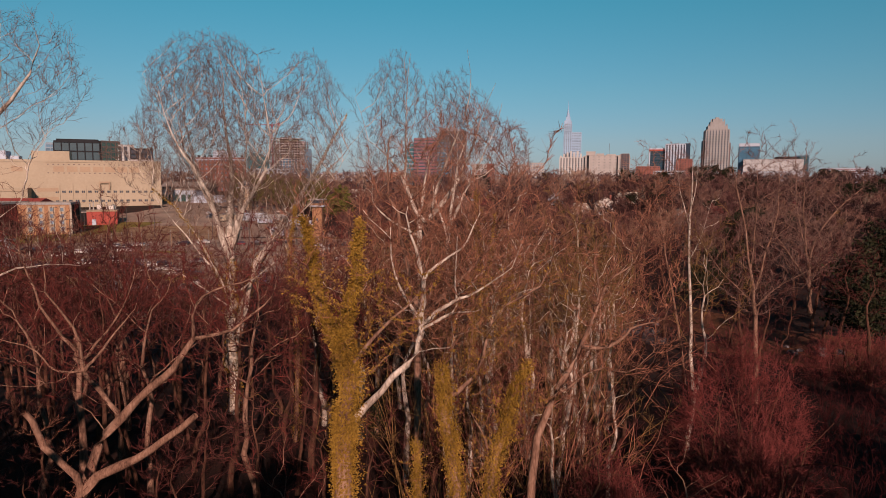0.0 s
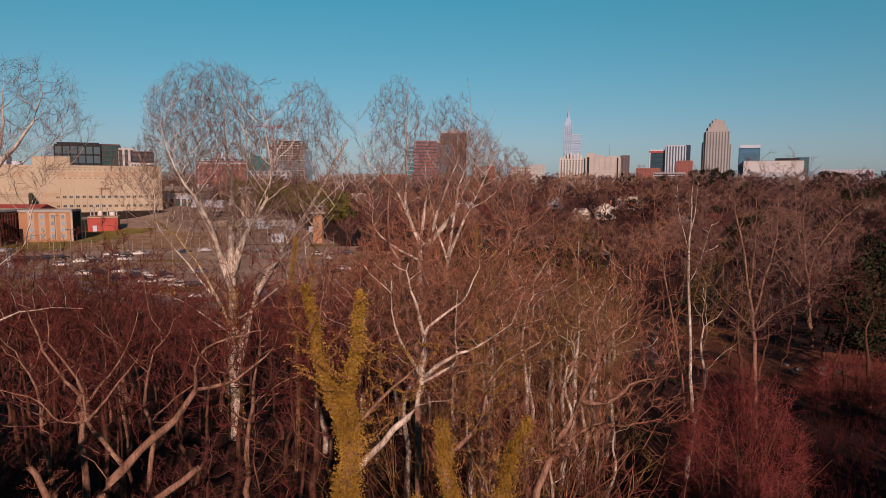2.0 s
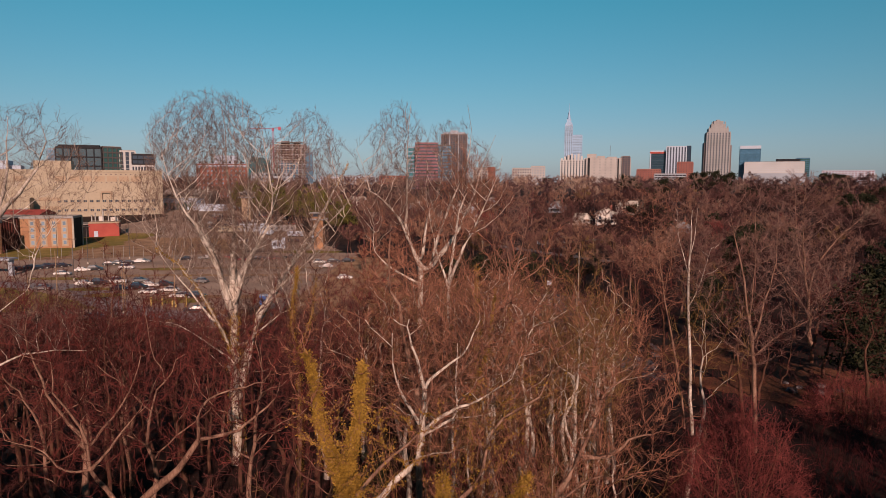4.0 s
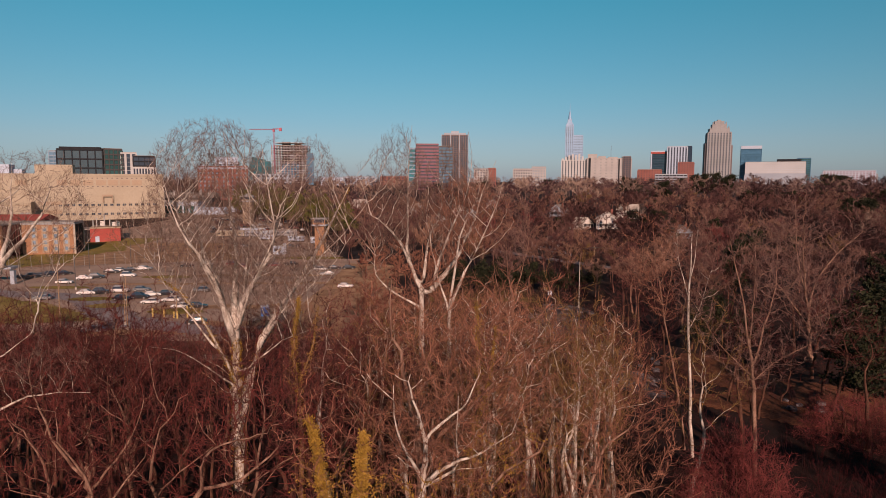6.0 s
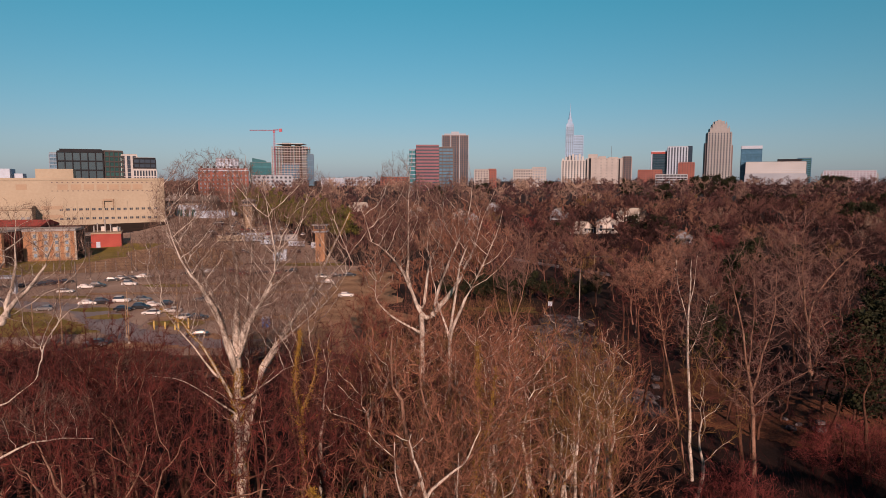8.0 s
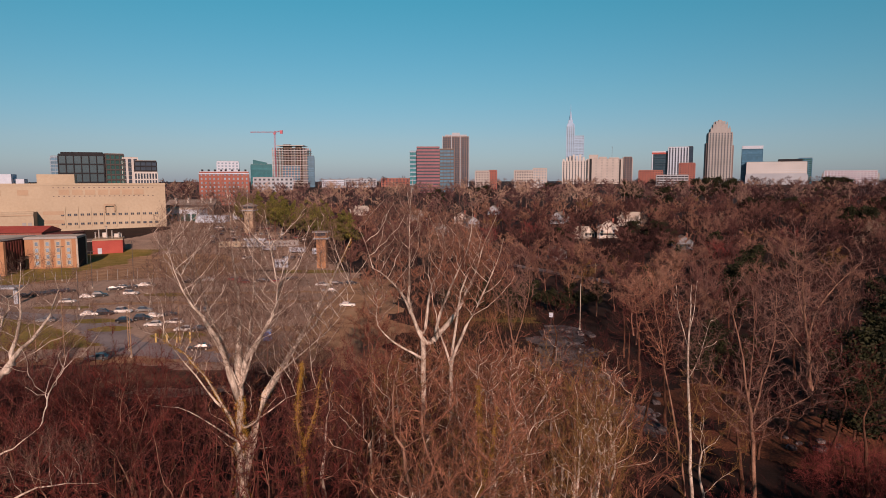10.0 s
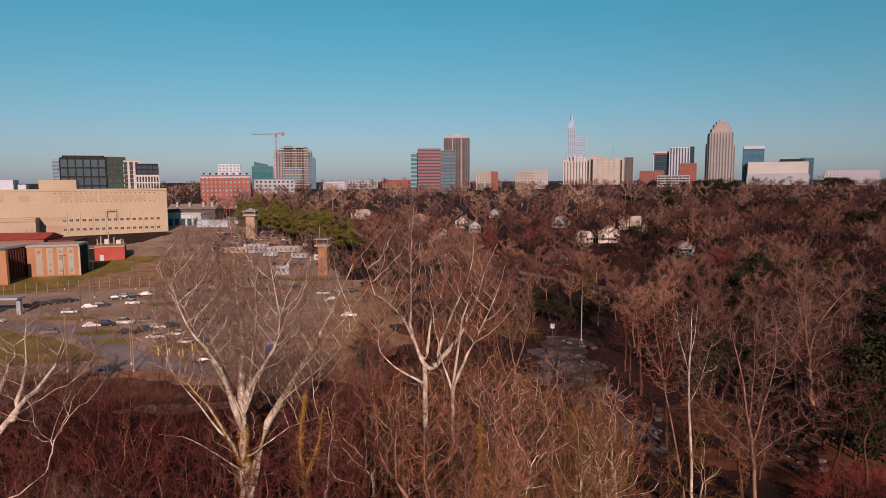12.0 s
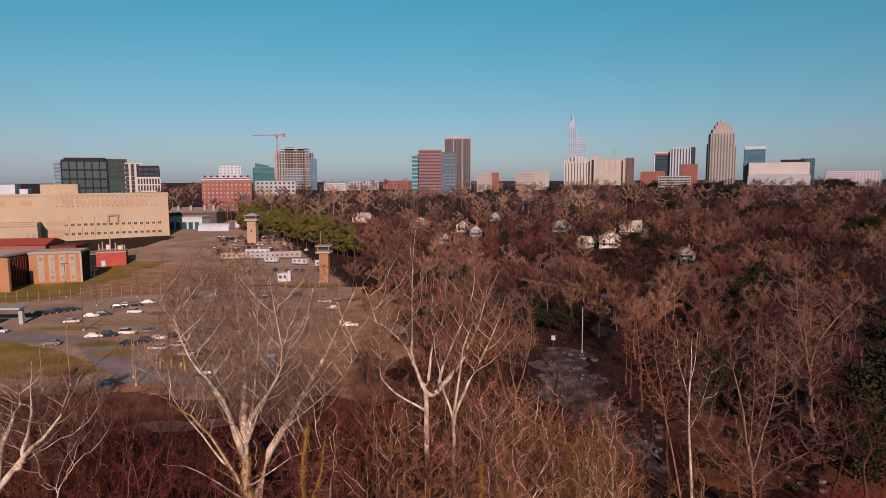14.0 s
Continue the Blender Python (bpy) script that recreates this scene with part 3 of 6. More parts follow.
# dark blue and white towers
bl = tower("blue_tower", "dark blue glass tower with a white top", 503, 36, 1520, 34, 26, 98, 18, 6, GLASS_NAVY, GLASS_DEEP, 0, 0.08, 0.3)
block("parapet", [(-18.5, 18.5, -0.6, 34.5, 75, 78)], WHITE, bl)
block("sign_band", [(-18.5, 18.5, -0.8, 34.5, 71, 75)], RED_WALL, bl)
block("edge_pier", [(-18.6, -16, -0.9, 3, 30, 71)], WHITE, bl)
tower("white_tower", "white tower with tall dark window strips", 538, 44, 1500, 34, 26, 113, 20, 7, WHITE, GLASS_NAVY, 0, 0.5, 0.08, 0.9)
tower("glass_tower", "narrow dark glass shaft beside the white tower", 565, 11, 1498, 34, 26, 114, 20, 2, GLASS_NAVY, GLASS_NAVY, 0, 0.1, 0.2)
tower("brick_block", "red brick block with small dark windows", 485, 30, 1300, 24, 20, 71, 12, 6, BRICK, GLASS_NAVY, 0, 0.6, 0.6, category="office block")
tower("brick_block", "long low red brick block", 428, 48, 1350, 24, 20, 57, 8, 9, BRICK, GLASS_NAVY, 0, 0.6, 0.6, category="office block")
tower("car_deck", "low pale concrete parking deck", 452, 60, 1290, 30, 20, 47, 5, 9, STONE_PALE, DARK, 0, 0.15, 0.5, category="parking deck")
# middle group
pk = tower("rose_office_block", "rose granite office block with ribbon windows", -26, 34, 950, 40, 18, 86, 14, 5, PINK, GLASS_NAVY, 0, 0.0, 0.6, 0.3)
tower("glass_wing", "banded blue glass wing of the rose block", -44, 19, 956, 36, 18, 80, 10, 4, GLASS_PALE, GLASS_CYAN, 0, 0.0, 0.3, 0.35, category="office block")
tower("glass_wing", "grey glass end of the rose block", 1.5, 21, 952, 36, 18, 83, 13, 4, STEEL_DARK, GLASS_BLUE, 0, 0.1, 0.3, category="office block")
t3 = tower("brown_tower", "brown stone tower with pale vertical ribs", 20, 53, 1300, 44, 22, 124, 24, 11, STONE_BROWN, GLASS_NAVY, 0, 0.30, 0.22, 0.7)
block("crown", [(-22, 22, 3, 40, 102, 106), (-8, 8, 6, 30, 106, 110)], STONE_PALE, t3)
block("rib", [(-26.8, -25.6, -0.9, 3, 0, 104), (-9.6, -8.2, -0.9, 3, 0, 104), (8.2, 9.6, -0.9, 3, 0, 104), (25.6, 26.8, -0.9, 3, 0, 104)], STONE_PALE, t3)
tower("cream_apartment_block", "small cream apartment block above the trees", 62, 24, 1100, 20, 18, 53, 8, 5, CREAM_STONE, GLASS_NAVY, 0, 0.5, 0.5, category="apartment block")
tower("brick_block", "small red brick block above the trees", 80, 14, 1100, 20, 18, 54, 8, 3, BRICK, GLASS_NAVY, 0, 0.6, 0.6, category="office block")
tower("cream_apartment_block", "cream apartment block above the trees", 145, 36, 1200, 20, 18, 55, 7, 8, CREAM_STONE, GLASS_NAVY, 0, 0.5, 0.5, category="apartment block")
tower("cream_apartment_block", "stepped cream apartment block above the trees", 176, 26, 1210, 20, 18, 59, 8, 5, CREAM_STONE, GLASS_PALE, 0, 0.5, 0.5, category="apartment block")
for lx, lw2, ly, lz, m, lab in ((-165, 60, 1250, 40, STONE_PALE, "long low pale block over the trees"), (-95, 70, 1300, 41, BRICK, "long low brick block over the trees"), (-210, 40, 1200, 38, WHITE, "low white block over the trees"),
                                (-40, 46, 1350, 44, BRICK, "low brick block over the trees"), (1000, 120, 1600, 52, STONE_TAN, "long low tan block over the trees")):
    tower("low_block", lab, lx, lw2, ly, 24, 20, lz, 4, 10, m, GLASS_NAVY, 0, 0.5, 0.5, category="office block")

# concrete frame under construction, with its tower crane
frame_ob = thing("unfinished_tower", "unfinished concrete tower frame with open floors", "building site", "downtown buildings", (-297, 1230, 24))
for i in range(17):
    w = 68 if i < 15 else 52
    block("floor_slab", [(-w / 2, w / 2, 0, 40, i * 4.7 + 3.6, i * 4.7 + 4.6)], STONE_WARM if i % 3 else CONCRETE, frame_ob)
block("core", [(-16, -2, 14, 28, 0, 82), (8, 18, 14, 28, 0, 80)], STONE_BROWN, frame_ob)
block("column", [(x, x + 1.3, y, y + 1.3, 0, 75) for x in np.linspace(-33, 31, 12) for y in (1, 19, 37)], STONE_PINK, frame_ob)
block("lower_glazing", [(-16, 18, 1.2, 38, 12, 40)], GLASS_BLUE, frame_ob)
tower("glass_tower", "blue glass end of the unfinished tower", -259, 14, 1236, 30, 24, 84, 14, 2, GLASS_BLUE, GLASS_BLUE, 0, 0.1, 0.3)
crane = thing("tower_crane", "slim red tower crane over the building site", "crane", "", (-323, 1225, 24))


def lattice(p, q, w, bays):
    """A square lattice mast from p to q."""
    bm = bmesh.new()
    p, q = Vector(p), Vector(q)
    ax = (q - p).normalized()
    u = ax.orthogonal().normalized() * w / 2
    v = ax.cross(u)
    ring = [u + v, u - v, -u - v, v - u]
    for c in ring:
        cylinder(bm, p + c, q + c, 0.17, sides=4)
    for i in range(bays):
        for k in range(4):
            cylinder(bm, p.lerp(q, i / bays) + ring[k], p.lerp(q, (i + 1) / bays) + ring[(k + 1) % 4], 0.09, sides=3)
    return bm


part("mast", lattice((0, 0, 0), (0, 0, 106), 2.2, 26), CRANE_RED, crane)
part("jib", lattice((0, 0, 104), (-46, 0, 104), 0.9, 16), CRANE_RED, crane)
part("counter_jib", lattice((0, 0, 104), (15, 0, 106), 1.6, 5), CRANE_RED, crane)
block("counterweight", [(10, 15, -1.5, 1.5, 101, 107)], CRANE_RED, crane)
block("cab", [(-2, 1.8, -1.6, 1.6, 99.5, 102.5)], CRANE_RED, crane)
tl = tower("teal_office_block", "dark teal glass block with slanted roof", -329, 36, 1150, 30, 20, 66, 11, 5, GLASS_CYAN, GLASS_CYAN, 0, 0.08, 0.2, category="office block")
bm = box(bmesh.new(), -14, 10, 4, 24, 46, 54)
for v in bm.verts:
    if v.co.z > 50 and v.co.x > 0:
        v.co.z -= 5
part("roof_house", bm, GLASS_CYAN, tl)
tower("white_apartment_tower", "small white apartment tower", -304, 29, 900, 24, 15, 64, 12, 6, WHITE, GLASS_PALE, 0, 0.5, 0.5, category="apartment block")
tower("white_hall", "low white hall in front of the building site", -268, 60, 1000, 30, 16, 42, 4, 9, STONE_PALE, GLASS_NAVY, 0, 0.5, 0.5, category="office block")
for px, w2, hz in ((-236, 24, 46), (-212, 25, 46)):
    ap = tower("brick_apartment_block", "red brick apartment block with white cornice and windows", px, w2, 650, 18, 11, hz, 8, 6, BRICK, GLASS_PALE, 0, 0.62, 0.5, 0.3, roof=WHITE, category="apartment block")
    block("cornice", [(-w2 / 2 - 0.4, w2 / 2 + 0.4, -0.6, 18.4, hz - 13.6, hz - 12.4)], WHITE, ap)
    block("dormer", [(x - 1, x + 1, 0.5, 3, hz - 10.6, hz - 8.8) for x in np.linspace(-w2 / 2 + 3, w2 / 2 - 3, 4)], DARK, ap)
g1 = tower("glass_office_block", "blue glass office block with black framed front", -438, 49, 775, 14, 13, 69, 5, 6, DARK, GLASS_DEEP, -6, 0.13, 0.14, 0.9, roof=DARK)
block("penthouse", [(-22, 22, 3, 12, 56.4, 58.5)], DARK, g1)
tower("glass_wing", "pale blue glass side wing of the office block", -471, 15, 782, 36, 13, 67, 12, 3, GLASS_PALE, GLASS_BLUE, -6, 0.08, 0.3, category="office block")
tower("glass_wing", "dark glazed corner of the office block with balconies", -405, 21, 790, 30, 13, 70, 9, 4, STEEL_DARK, GLASS_TEAL, 20, 0.2, 0.3, category="office block")
tower("office_block", "white ribbed office block with black upper floors", -392, 19, 800, 30, 13, 66, 10, 3, STONE_WARM, GLASS_NAVY, 4, 0.4, 0.06, 0.9, category="office block")
tower("office_block", "black upper storeys over a ribbed base", -375, 25, 806, 30, 13, 62, 8, 4, DARK, GLASS_NAVY, 4, 0.1, 0.3, category="office block")
tower("office_block", "ribbed pale base of the black block", -372, 26, 799, 6, 13, 48, 4, 8, STONE_WARM, GLASS_NAVY, 4, 0.4, 0.2, category="office block")


# ---- trees ----
def tree_thing(name, label, at, groups, category="tree", group="", turn=0.0):
    """groups: (part name, vertex and quad arrays, material, smooth)."""
    t = thing(name, label, category, group, at, turn)
    for n, (v, f), m, s in groups:
        ob = part_of(n, quads(n, v, f, s), m, t)
        if n not in ("trunk", "limb") or category == "shrub":
            tagged(ob, kind="stuff")
    return t


def fitted_tree(name, label, at, limbs, bark, twig, seed, dense=(9, 7, 5), reach=(2.6, 1.3, 0.7), thick=0.008, ivy=0, ivy_on=(0,), up=0.10, group="near trees", lobes=()):
    """A tree by its main limbs: (radius, lean in depth, points across and up). Its crown fills the space round the
    limbs or, where given, the lobes: (across, up, half width, half height)."""
    rng = np.random.default_rng(seed)
    woods = []
    for i, (r, lean, pts) in enumerate(limbs):
        n = len(pts)
        z0, z1 = pts[0][1], pts[-1][1]
        p = [(x, lean * 0.5 * (k / (n - 1)) * (0 if i == 0 else 1) * max(1.0, abs(z1 - z0) * 0.25), z) for k, (x, z) in enumerate(pts)]
        fork = i == 0 and any(abs(q[2][0][1] - z1) < 1.5 for q in limbs[1:])
        if i:   # each limb springs from the wood nearest to its foot
            old = np.concatenate([w[0][0] for w in woods])
            old = old[old[:, 2] < z0 + 0.3]
            gap = np.hypot(old[:, 0] - p[0][0], 1.3 * (old[:, 2] - z0 + 0.3))
            q = old[gap.argmin()]
            p = [(x, y + q[1], z) for x, y, z in p]
            if gap.min() > 0.25:
                p = [tuple(q)] + p
        woods.append(limb(rng, p, r * (1.25 if i == 0 else 1), r * (0.62 if fork or name == "broken_tree" else 0.16), 12, r * 0.3))
    if lobes:   # the upper limbs wander and thin out into the crown
        sway = np.linspace(0, 1, 12)[None, :, None] ** 1.5
        woods = [w if i == 0 else (w[0] + sway * np.cumsum(rng.normal(0, 0.16, (1, 12, 3)), 1), np.maximum(w[1] * (1.4 - 1.0 * sway[..., 0]), thick * 1.5)) for i, w in enumerate(woods)]
    crown = woods[1:] or woods
    roots, most, aims = [], [], []
    for i, (P, R) in enumerate(woods):
        roots.append(P[0, 2:] if i == 0 else P[0])
        most.append(R[0, 2:] if i == 0 else R[0])
    for P, R in [] if lobes else crown:
        long = np.linalg.norm(np.diff(P[0], axis=0), axis=1).sum()
        n = int(long * dense[0] * 4.0) + 20
        t = rng.uniform(0.1, 10.99 / 11, n) * 11
        k = t.astype(int)
        mid = P[0, k] + (P[0, k + 1] - P[0, k]) * (t - k)[:, None]
        aims.append(blob(rng, n, mid, reach[0] * np.array((1.3, 1.3, 1.4)) * (0.6 + 0.4 * (t / 11))[:, None]) + np.array((0, 0, 0.25 * reach[0])))
    for x, z, rx, rz in lobes:
        aims.append(blob(rng, int(rx * rx * rz * 13), (x, 0, z), (rx, rx * 0.85, rz)))
    roots, most, aims = np.concatenate(roots), np.concatenate(most), np.concatenate(aims)
    step = 0.42 if lobes else 0.13 * reach[0] + 0.03
    pts, link = colonize(rng, roots, aims, step, step * 1.05, up * 3.0, 0.15, 0.0 if lobes else -0.3)
    r = thickness(link, thick, 1.9 if lobes else 2.3)
    r[:len(roots)] = np.maximum(most * 0.6, thick)
    r = np.minimum(r, np.maximum(most.max() * 0.4, thick * 2))
    wood = pieces_of(pts, link, r)
    thick_ones = wood[1][:, 1] > thick * (1.2 if lobes else 1.9)
    thin = some(wood, wood[1][:, 1] < thick * 2.2)
    if lobes:
        rods = sprout(rng, thin, 2, 0.1, 1.0, 44, 1.15, 0.8, 3, 0.16, 0.2, 0.6, thick * 1.1)
        fine = sprout(rng, rods, 4, 0.2, 1.0, 44, 0.62, 0.75, 2, 0.1, 0.15, 0.5, thick * 0.8)
    else:
        fine = sprout(rng, thin, dense[2] - 1, 0.1, 1.0, 36, reach[2] * 0.9, 0.75, 2, 0.1, up, 0.5, thick * 0.8)
    groups = [("limb" if i else "trunk", tubes([(*w, 9)]), bark, True) for i, w in enumerate(woods)]
    if thick_ones.any():
        groups.append(("branchwork", tubes([(*some(wood, thick_ones), 5)]), bark, True))
    groups.append(("crown", joined([tubes([(*some(wood, ~thick_ones), 3)] + ([(*rods, 3)] if lobes else [])), ribbons(rng, fine, 0.95)]), twig, False))
    if ivy:
        pieces = []
        for i in ivy_on:
            stem = i == 0
            pieces.append(leaves(rng, woods[i], int(ivy * (8.5 if stem else 3.4)), 0.38 if stem else 0.24, 0.08 if lobes else 0.046, thin=1.0 if stem else 1.7))
        low = wood[0][:, 1, 2] < max(w[0][0, :, 2].max() for w in woods) * 0.92
        if not lobes and low.any():
            pieces.append(leaves(rng, some(wood, low), int(ivy * 0.9), 0.16, 0.045))
        groups.append(("ivy", joined(pieces), IVY, False))
    return tree_thing(name, label, (*at, float(hill(*at))), groups, group=group)


fitted_tree("bare_tree", "grey-tan forked bare tree with long bent limbs", (-19.8, 31.6), [
    (0.23, 0, [(0, 0), (1.7, 8.2), (3.0, 10.5), (4.8, 12.5), (6.3, 13.6), (7.3, 15.2)]),
    (0.12, 1, [(7.3, 15.2), (8.9, 15.5), (10.0, 16.2), (11.1, 17.2), (11.4, 18.1)]),
    (0.11, -1, [(7.3, 15.2), (7.4, 16.6), (8.2, 17.6), (9.8, 18.1), (10.9, 18.4)]),
    (0.14, 1, [(3.4, 11.2), (2.2, 12.5), (1.4, 13.6), (1.2, 15.2), (-0.4, 17.2), (-0.6, 18.6)]),
    (0.09, -1, [(1.4, 13.4), (0.0, 13.5), (-0.7, 14.6), (-2.5, 15.2)]),
    (0.10, 1, [(2.1, 14.0), (3.2, 15.5), (4.0, 16.5)])], BARK_TAN, TWIG_BROWN, 11, (9, 7, 4), (2.4, 1.3, 0.7), 0.008)
fitted_tree("broken_tree", "thick brown trunk with broken limb stubs", (-19.3, 30.0), [
    (0.25, 0, [(0, 0), (1.6, 7.6), (4.7, 9.7), (7.4, 11.8)]),
    (0.22, -1, [(1.6, 7.6), (1.4, 9.1), (0.1, 10.5), (-0.4, 12.1)])], BARK_TAN, TWIG_TAN, 12, (3, 3, 3), (1.2, 0.8, 0.5))
fitted_tree("ivy_covered_tree", "forked tree wrapped in yellow-green ivy", (-4.3, 23.7), [
    (0.34, 0, [(0, 0), (0.3, 10.9), (0.6, 13.9), (0.6, 16.1), (0.4, 17.4)]),
    (0.18, 1, [(0.5, 16.7), (-0.1, 17.8), (-0.6, 19.3), (-0.8, 20.6), (-1.1, 21.7)]),
    (0.18, -1, [(0.5, 17.2), (0.9, 18.7), (1.2, 20.4), (1.3, 21.7)]),
    (0.11, -1, [(0.8, 16.0), (1.6, 17.1), (2.3, 17.9), (3.3, 18.9), (3.8, 20.4)])], BARK_TAN, TWIG_TAN, 13, (9, 6, 4), (1.6, 0.9, 0.5), 0.007, 3600, (0, 1, 2))
fitted_tree("bare_tree", "pale-barked bare tree with crooked bright limbs", (-3.7, 30.2), [
    (0.17, 0, [(-1.3, 0), (-1.3, 9.5), (-0.3, 11.8), (1.2, 13.4), (2.4, 14.8), (2.7, 16.0)]),
    (0.15, 1, [(2.7, 16.0), (2.2, 17.1), (1.5, 18.3), (1.2, 20.2)]),
    (0.16, -1, [(2.7, 16.3), (2.8, 18.3), (2.4, 20.0), (2.0, 21.6)]),
    (0.12, -2, [(2.9, 16.4), (3.9, 17.3), (5.5, 18.1), (6.9, 19.2)]),
    (0.12, 2, [(2.8, 18.5), (3.5, 19.2), (4.7, 20.0), (5.5, 21.6)]),
    (0.10, 1, [(3.1, 16.3), (4.3, 17.0), (4.3, 18.3), (4.4, 20.5)])], BARK_PALE, TWIG_TAN, 14, (13, 9, 6), (2.8, 1.5, 0.9), 0.010)
fitted_tree("ivy_covered_tree", "ivy-wrapped stem with one long snaking limb", (0.9, 28.5), [
    (0.24, 0, [(0, 0), (-0.3, 8.5), (-0.7, 12.0), (-0.9, 14.7)]),
    (0.14, 1, [(-0.6, 13.4), (0.3, 13.9), (1.0, 15.2), (1.2, 16.3), (1.8, 17.3), (3.9, 18.6), (4.2, 20.2), (5.5, 21.3)])], BARK_TAN, TWIG_TAN, 15, (12, 7, 5), (2.0, 1.1, 0.6), 0.007, 2400, (0,))
fitted_tree("ivy_covered_tree", "leaning stem wrapped in yellow-green ivy", (1.9, 28.0), [
    (0.22, 0, [(0, 0), (0.2, 8.5), (0.9, 11.8), (1.3, 13.7), (2.0, 15.0)])], BARK_TAN, TWIG_TAN, 16, (7, 5, 4), (1.6, 0.9, 0.5), 0.007, 2200, (0,))
fitted_tree("ivy_covered_tree", "short dead stem wrapped in ivy", (-1.25, 28.5), [
    (0.16, 0, [(0, 0), (0.1, 6.0), (0.0, 11.2)])], BARK_TAN, TWIG_TAN, 17, (3, 3, 3), (0.8, 0.5, 0.4), 0.007, 1100, (0,))
fitted_tree("ivy_covered_tree", "slender stem in yellow-green ivy below the sycamore", (-13.0, 55), [
    (0.16, 0, [(0, 0), (0.3, 10.0), (-0.2, 16.0), (0.3, 21.0)]),
    (0.09, 1, [(0.0, 13.0), (1.2, 16.0), (1.8, 20.0)])], BARK_TAN, TWIG_TAN, 32, (8, 6, 4), (2.0, 1.1, 0.7), 0.011, 900, (0, 1))
fitted_tree("ivy_covered_tree", "tall stem in thin yellow-green ivy", (2.2, 45), [
    (0.15, 0, [(0, 0), (-0.3, 9.0), (0.2, 16.0), (0.1, 22.5)]),
    (0.08, -1, [(0.1, 14.0), (1.0, 17.0), (1.4, 21.0)])], BARK_TAN, TWIG_TAN, 33, (9, 6, 4), (2.0, 1.1, 0.7), 0.010, 900, (0, 1))
fitted_tree("bare_tree", "tan bare tree leaning with outstretched limbs", (4.1, 28.9), [
    (0.19, 0, [(0, 0), (0.2, 8.3), (0.6, 12.3), (1.6, 14.1), (2.3, 15.7), (3.0, 17.5), (2.9, 19.1)]),
    (0.12, -1, [(2.3, 15.6), (3.5, 15.6), (4.6, 16.6), (5.9, 17.0)]),
    (0.08, 1, [(1.6, 13.5), (3.1, 14.5), (4.7, 14.3), (5.8, 15.2)]),
    (0.08, 2, [(3.0, 17.5), (3.6, 18.6), (4.8, 19.4), (5.2, 20.5)])], BARK_TAN, TWIG_TAN, 18, (13, 9, 6), (2.2, 1.2, 0.7), 0.010)
fitted_tree("sycamore_tree", "tall pale sycamore with many steep white limbs", (-20.8, 62), [
    (0.48, 0, [(0, 0), (0.1, 8.4), (0.1, 11.9), (0.1, 15.4)]),
    (0.32, -3, [(-0.1, 15.4), (-1.0, 21.1), (-2.0, 23.9), (-3.6, 26.6), (-4.6, 31.5)]),
    (0.34, 2, [(0.1, 15.4), (-0.2, 19.9), (-0.4, 23.9), (-1.3, 28.9), (-2.1, 35.9)]),
    (0.25, 4, [(-0.5, 17.7), (-2.3, 22.2), (-5.3, 26.1), (-6.6, 31.5)]),
    (0.30, -2, [(0.3, 17.1), (1.5, 19.9), (3.8, 23.3), (5.0, 26.7), (4.6, 34.3)]),
    (0.20, 1, [(0.5, 18.2), (1.3, 22.2), (1.6, 26.7), (1.4, 35.9)]),
    (0.18, -4, [(-0.3, 11.9), (-1.6, 15.9), (-3.5, 19.9), (-6.2, 22.2)]),
    (0.50, 3, [(0.2, 6.0), (1.8, 13.7), (4.8, 19.4), (7.4, 23.9), (9.0, 27.5), (9.8, 30.5)]),
    (0.15, 2, [(-0.3, 16.5), (-2.0, 20.5), (-4.2, 24.5), (-6.3, 29.2)]),
    (0.14, -3, [(0.2, 16.5), (-1.2, 21.5), (-2.8, 27.0), (-4.8, 32.0)]),
    (0.14, 4, [(0.4, 17.0), (0.8, 22.0), (2.0, 27.0), (2.8, 32.0)]),
    (0.14, -4, [(0.6, 17.0), (2.4, 21.0), (4.4, 25.0), (6.2, 29.5)]),
    (0.15, 3, [(4.8, 19.4), (7.6, 22.3), (10.6, 25.6), (12.6, 28.2)]),
    (0.12, -2, [(3.2, 16.8), (6.6, 19.6), (9.4, 22.0), (11.8, 25.5)]),
    (0.11, 2, [(-1.4, 15.2), (-4.4, 18.6), (-7.2, 21.6), (-9.0, 25.0)]),
    (0.13, -3, [(1.3, 12.5), (4.7, 15.4), (8.1, 17.0)]),
    (0.13, -2, [(0.1, 10.7), (-3.8, 13.8), (-7.1, 14.8)])], BARK_PALE, TWIG_MAUVE, 21, (13, 5, 4), (1.4, 0.9, 0.55), 0.011, 420, (0, 6, 7), 0.12, "sycamores", ((-1.5, 27.5, 7.0, 9.2), (7.6, 27.5, 4.0, 7.6), (-9.0, 24.5, 2.8, 4.2), (3.5, 21.5, 6.0, 4.5)))
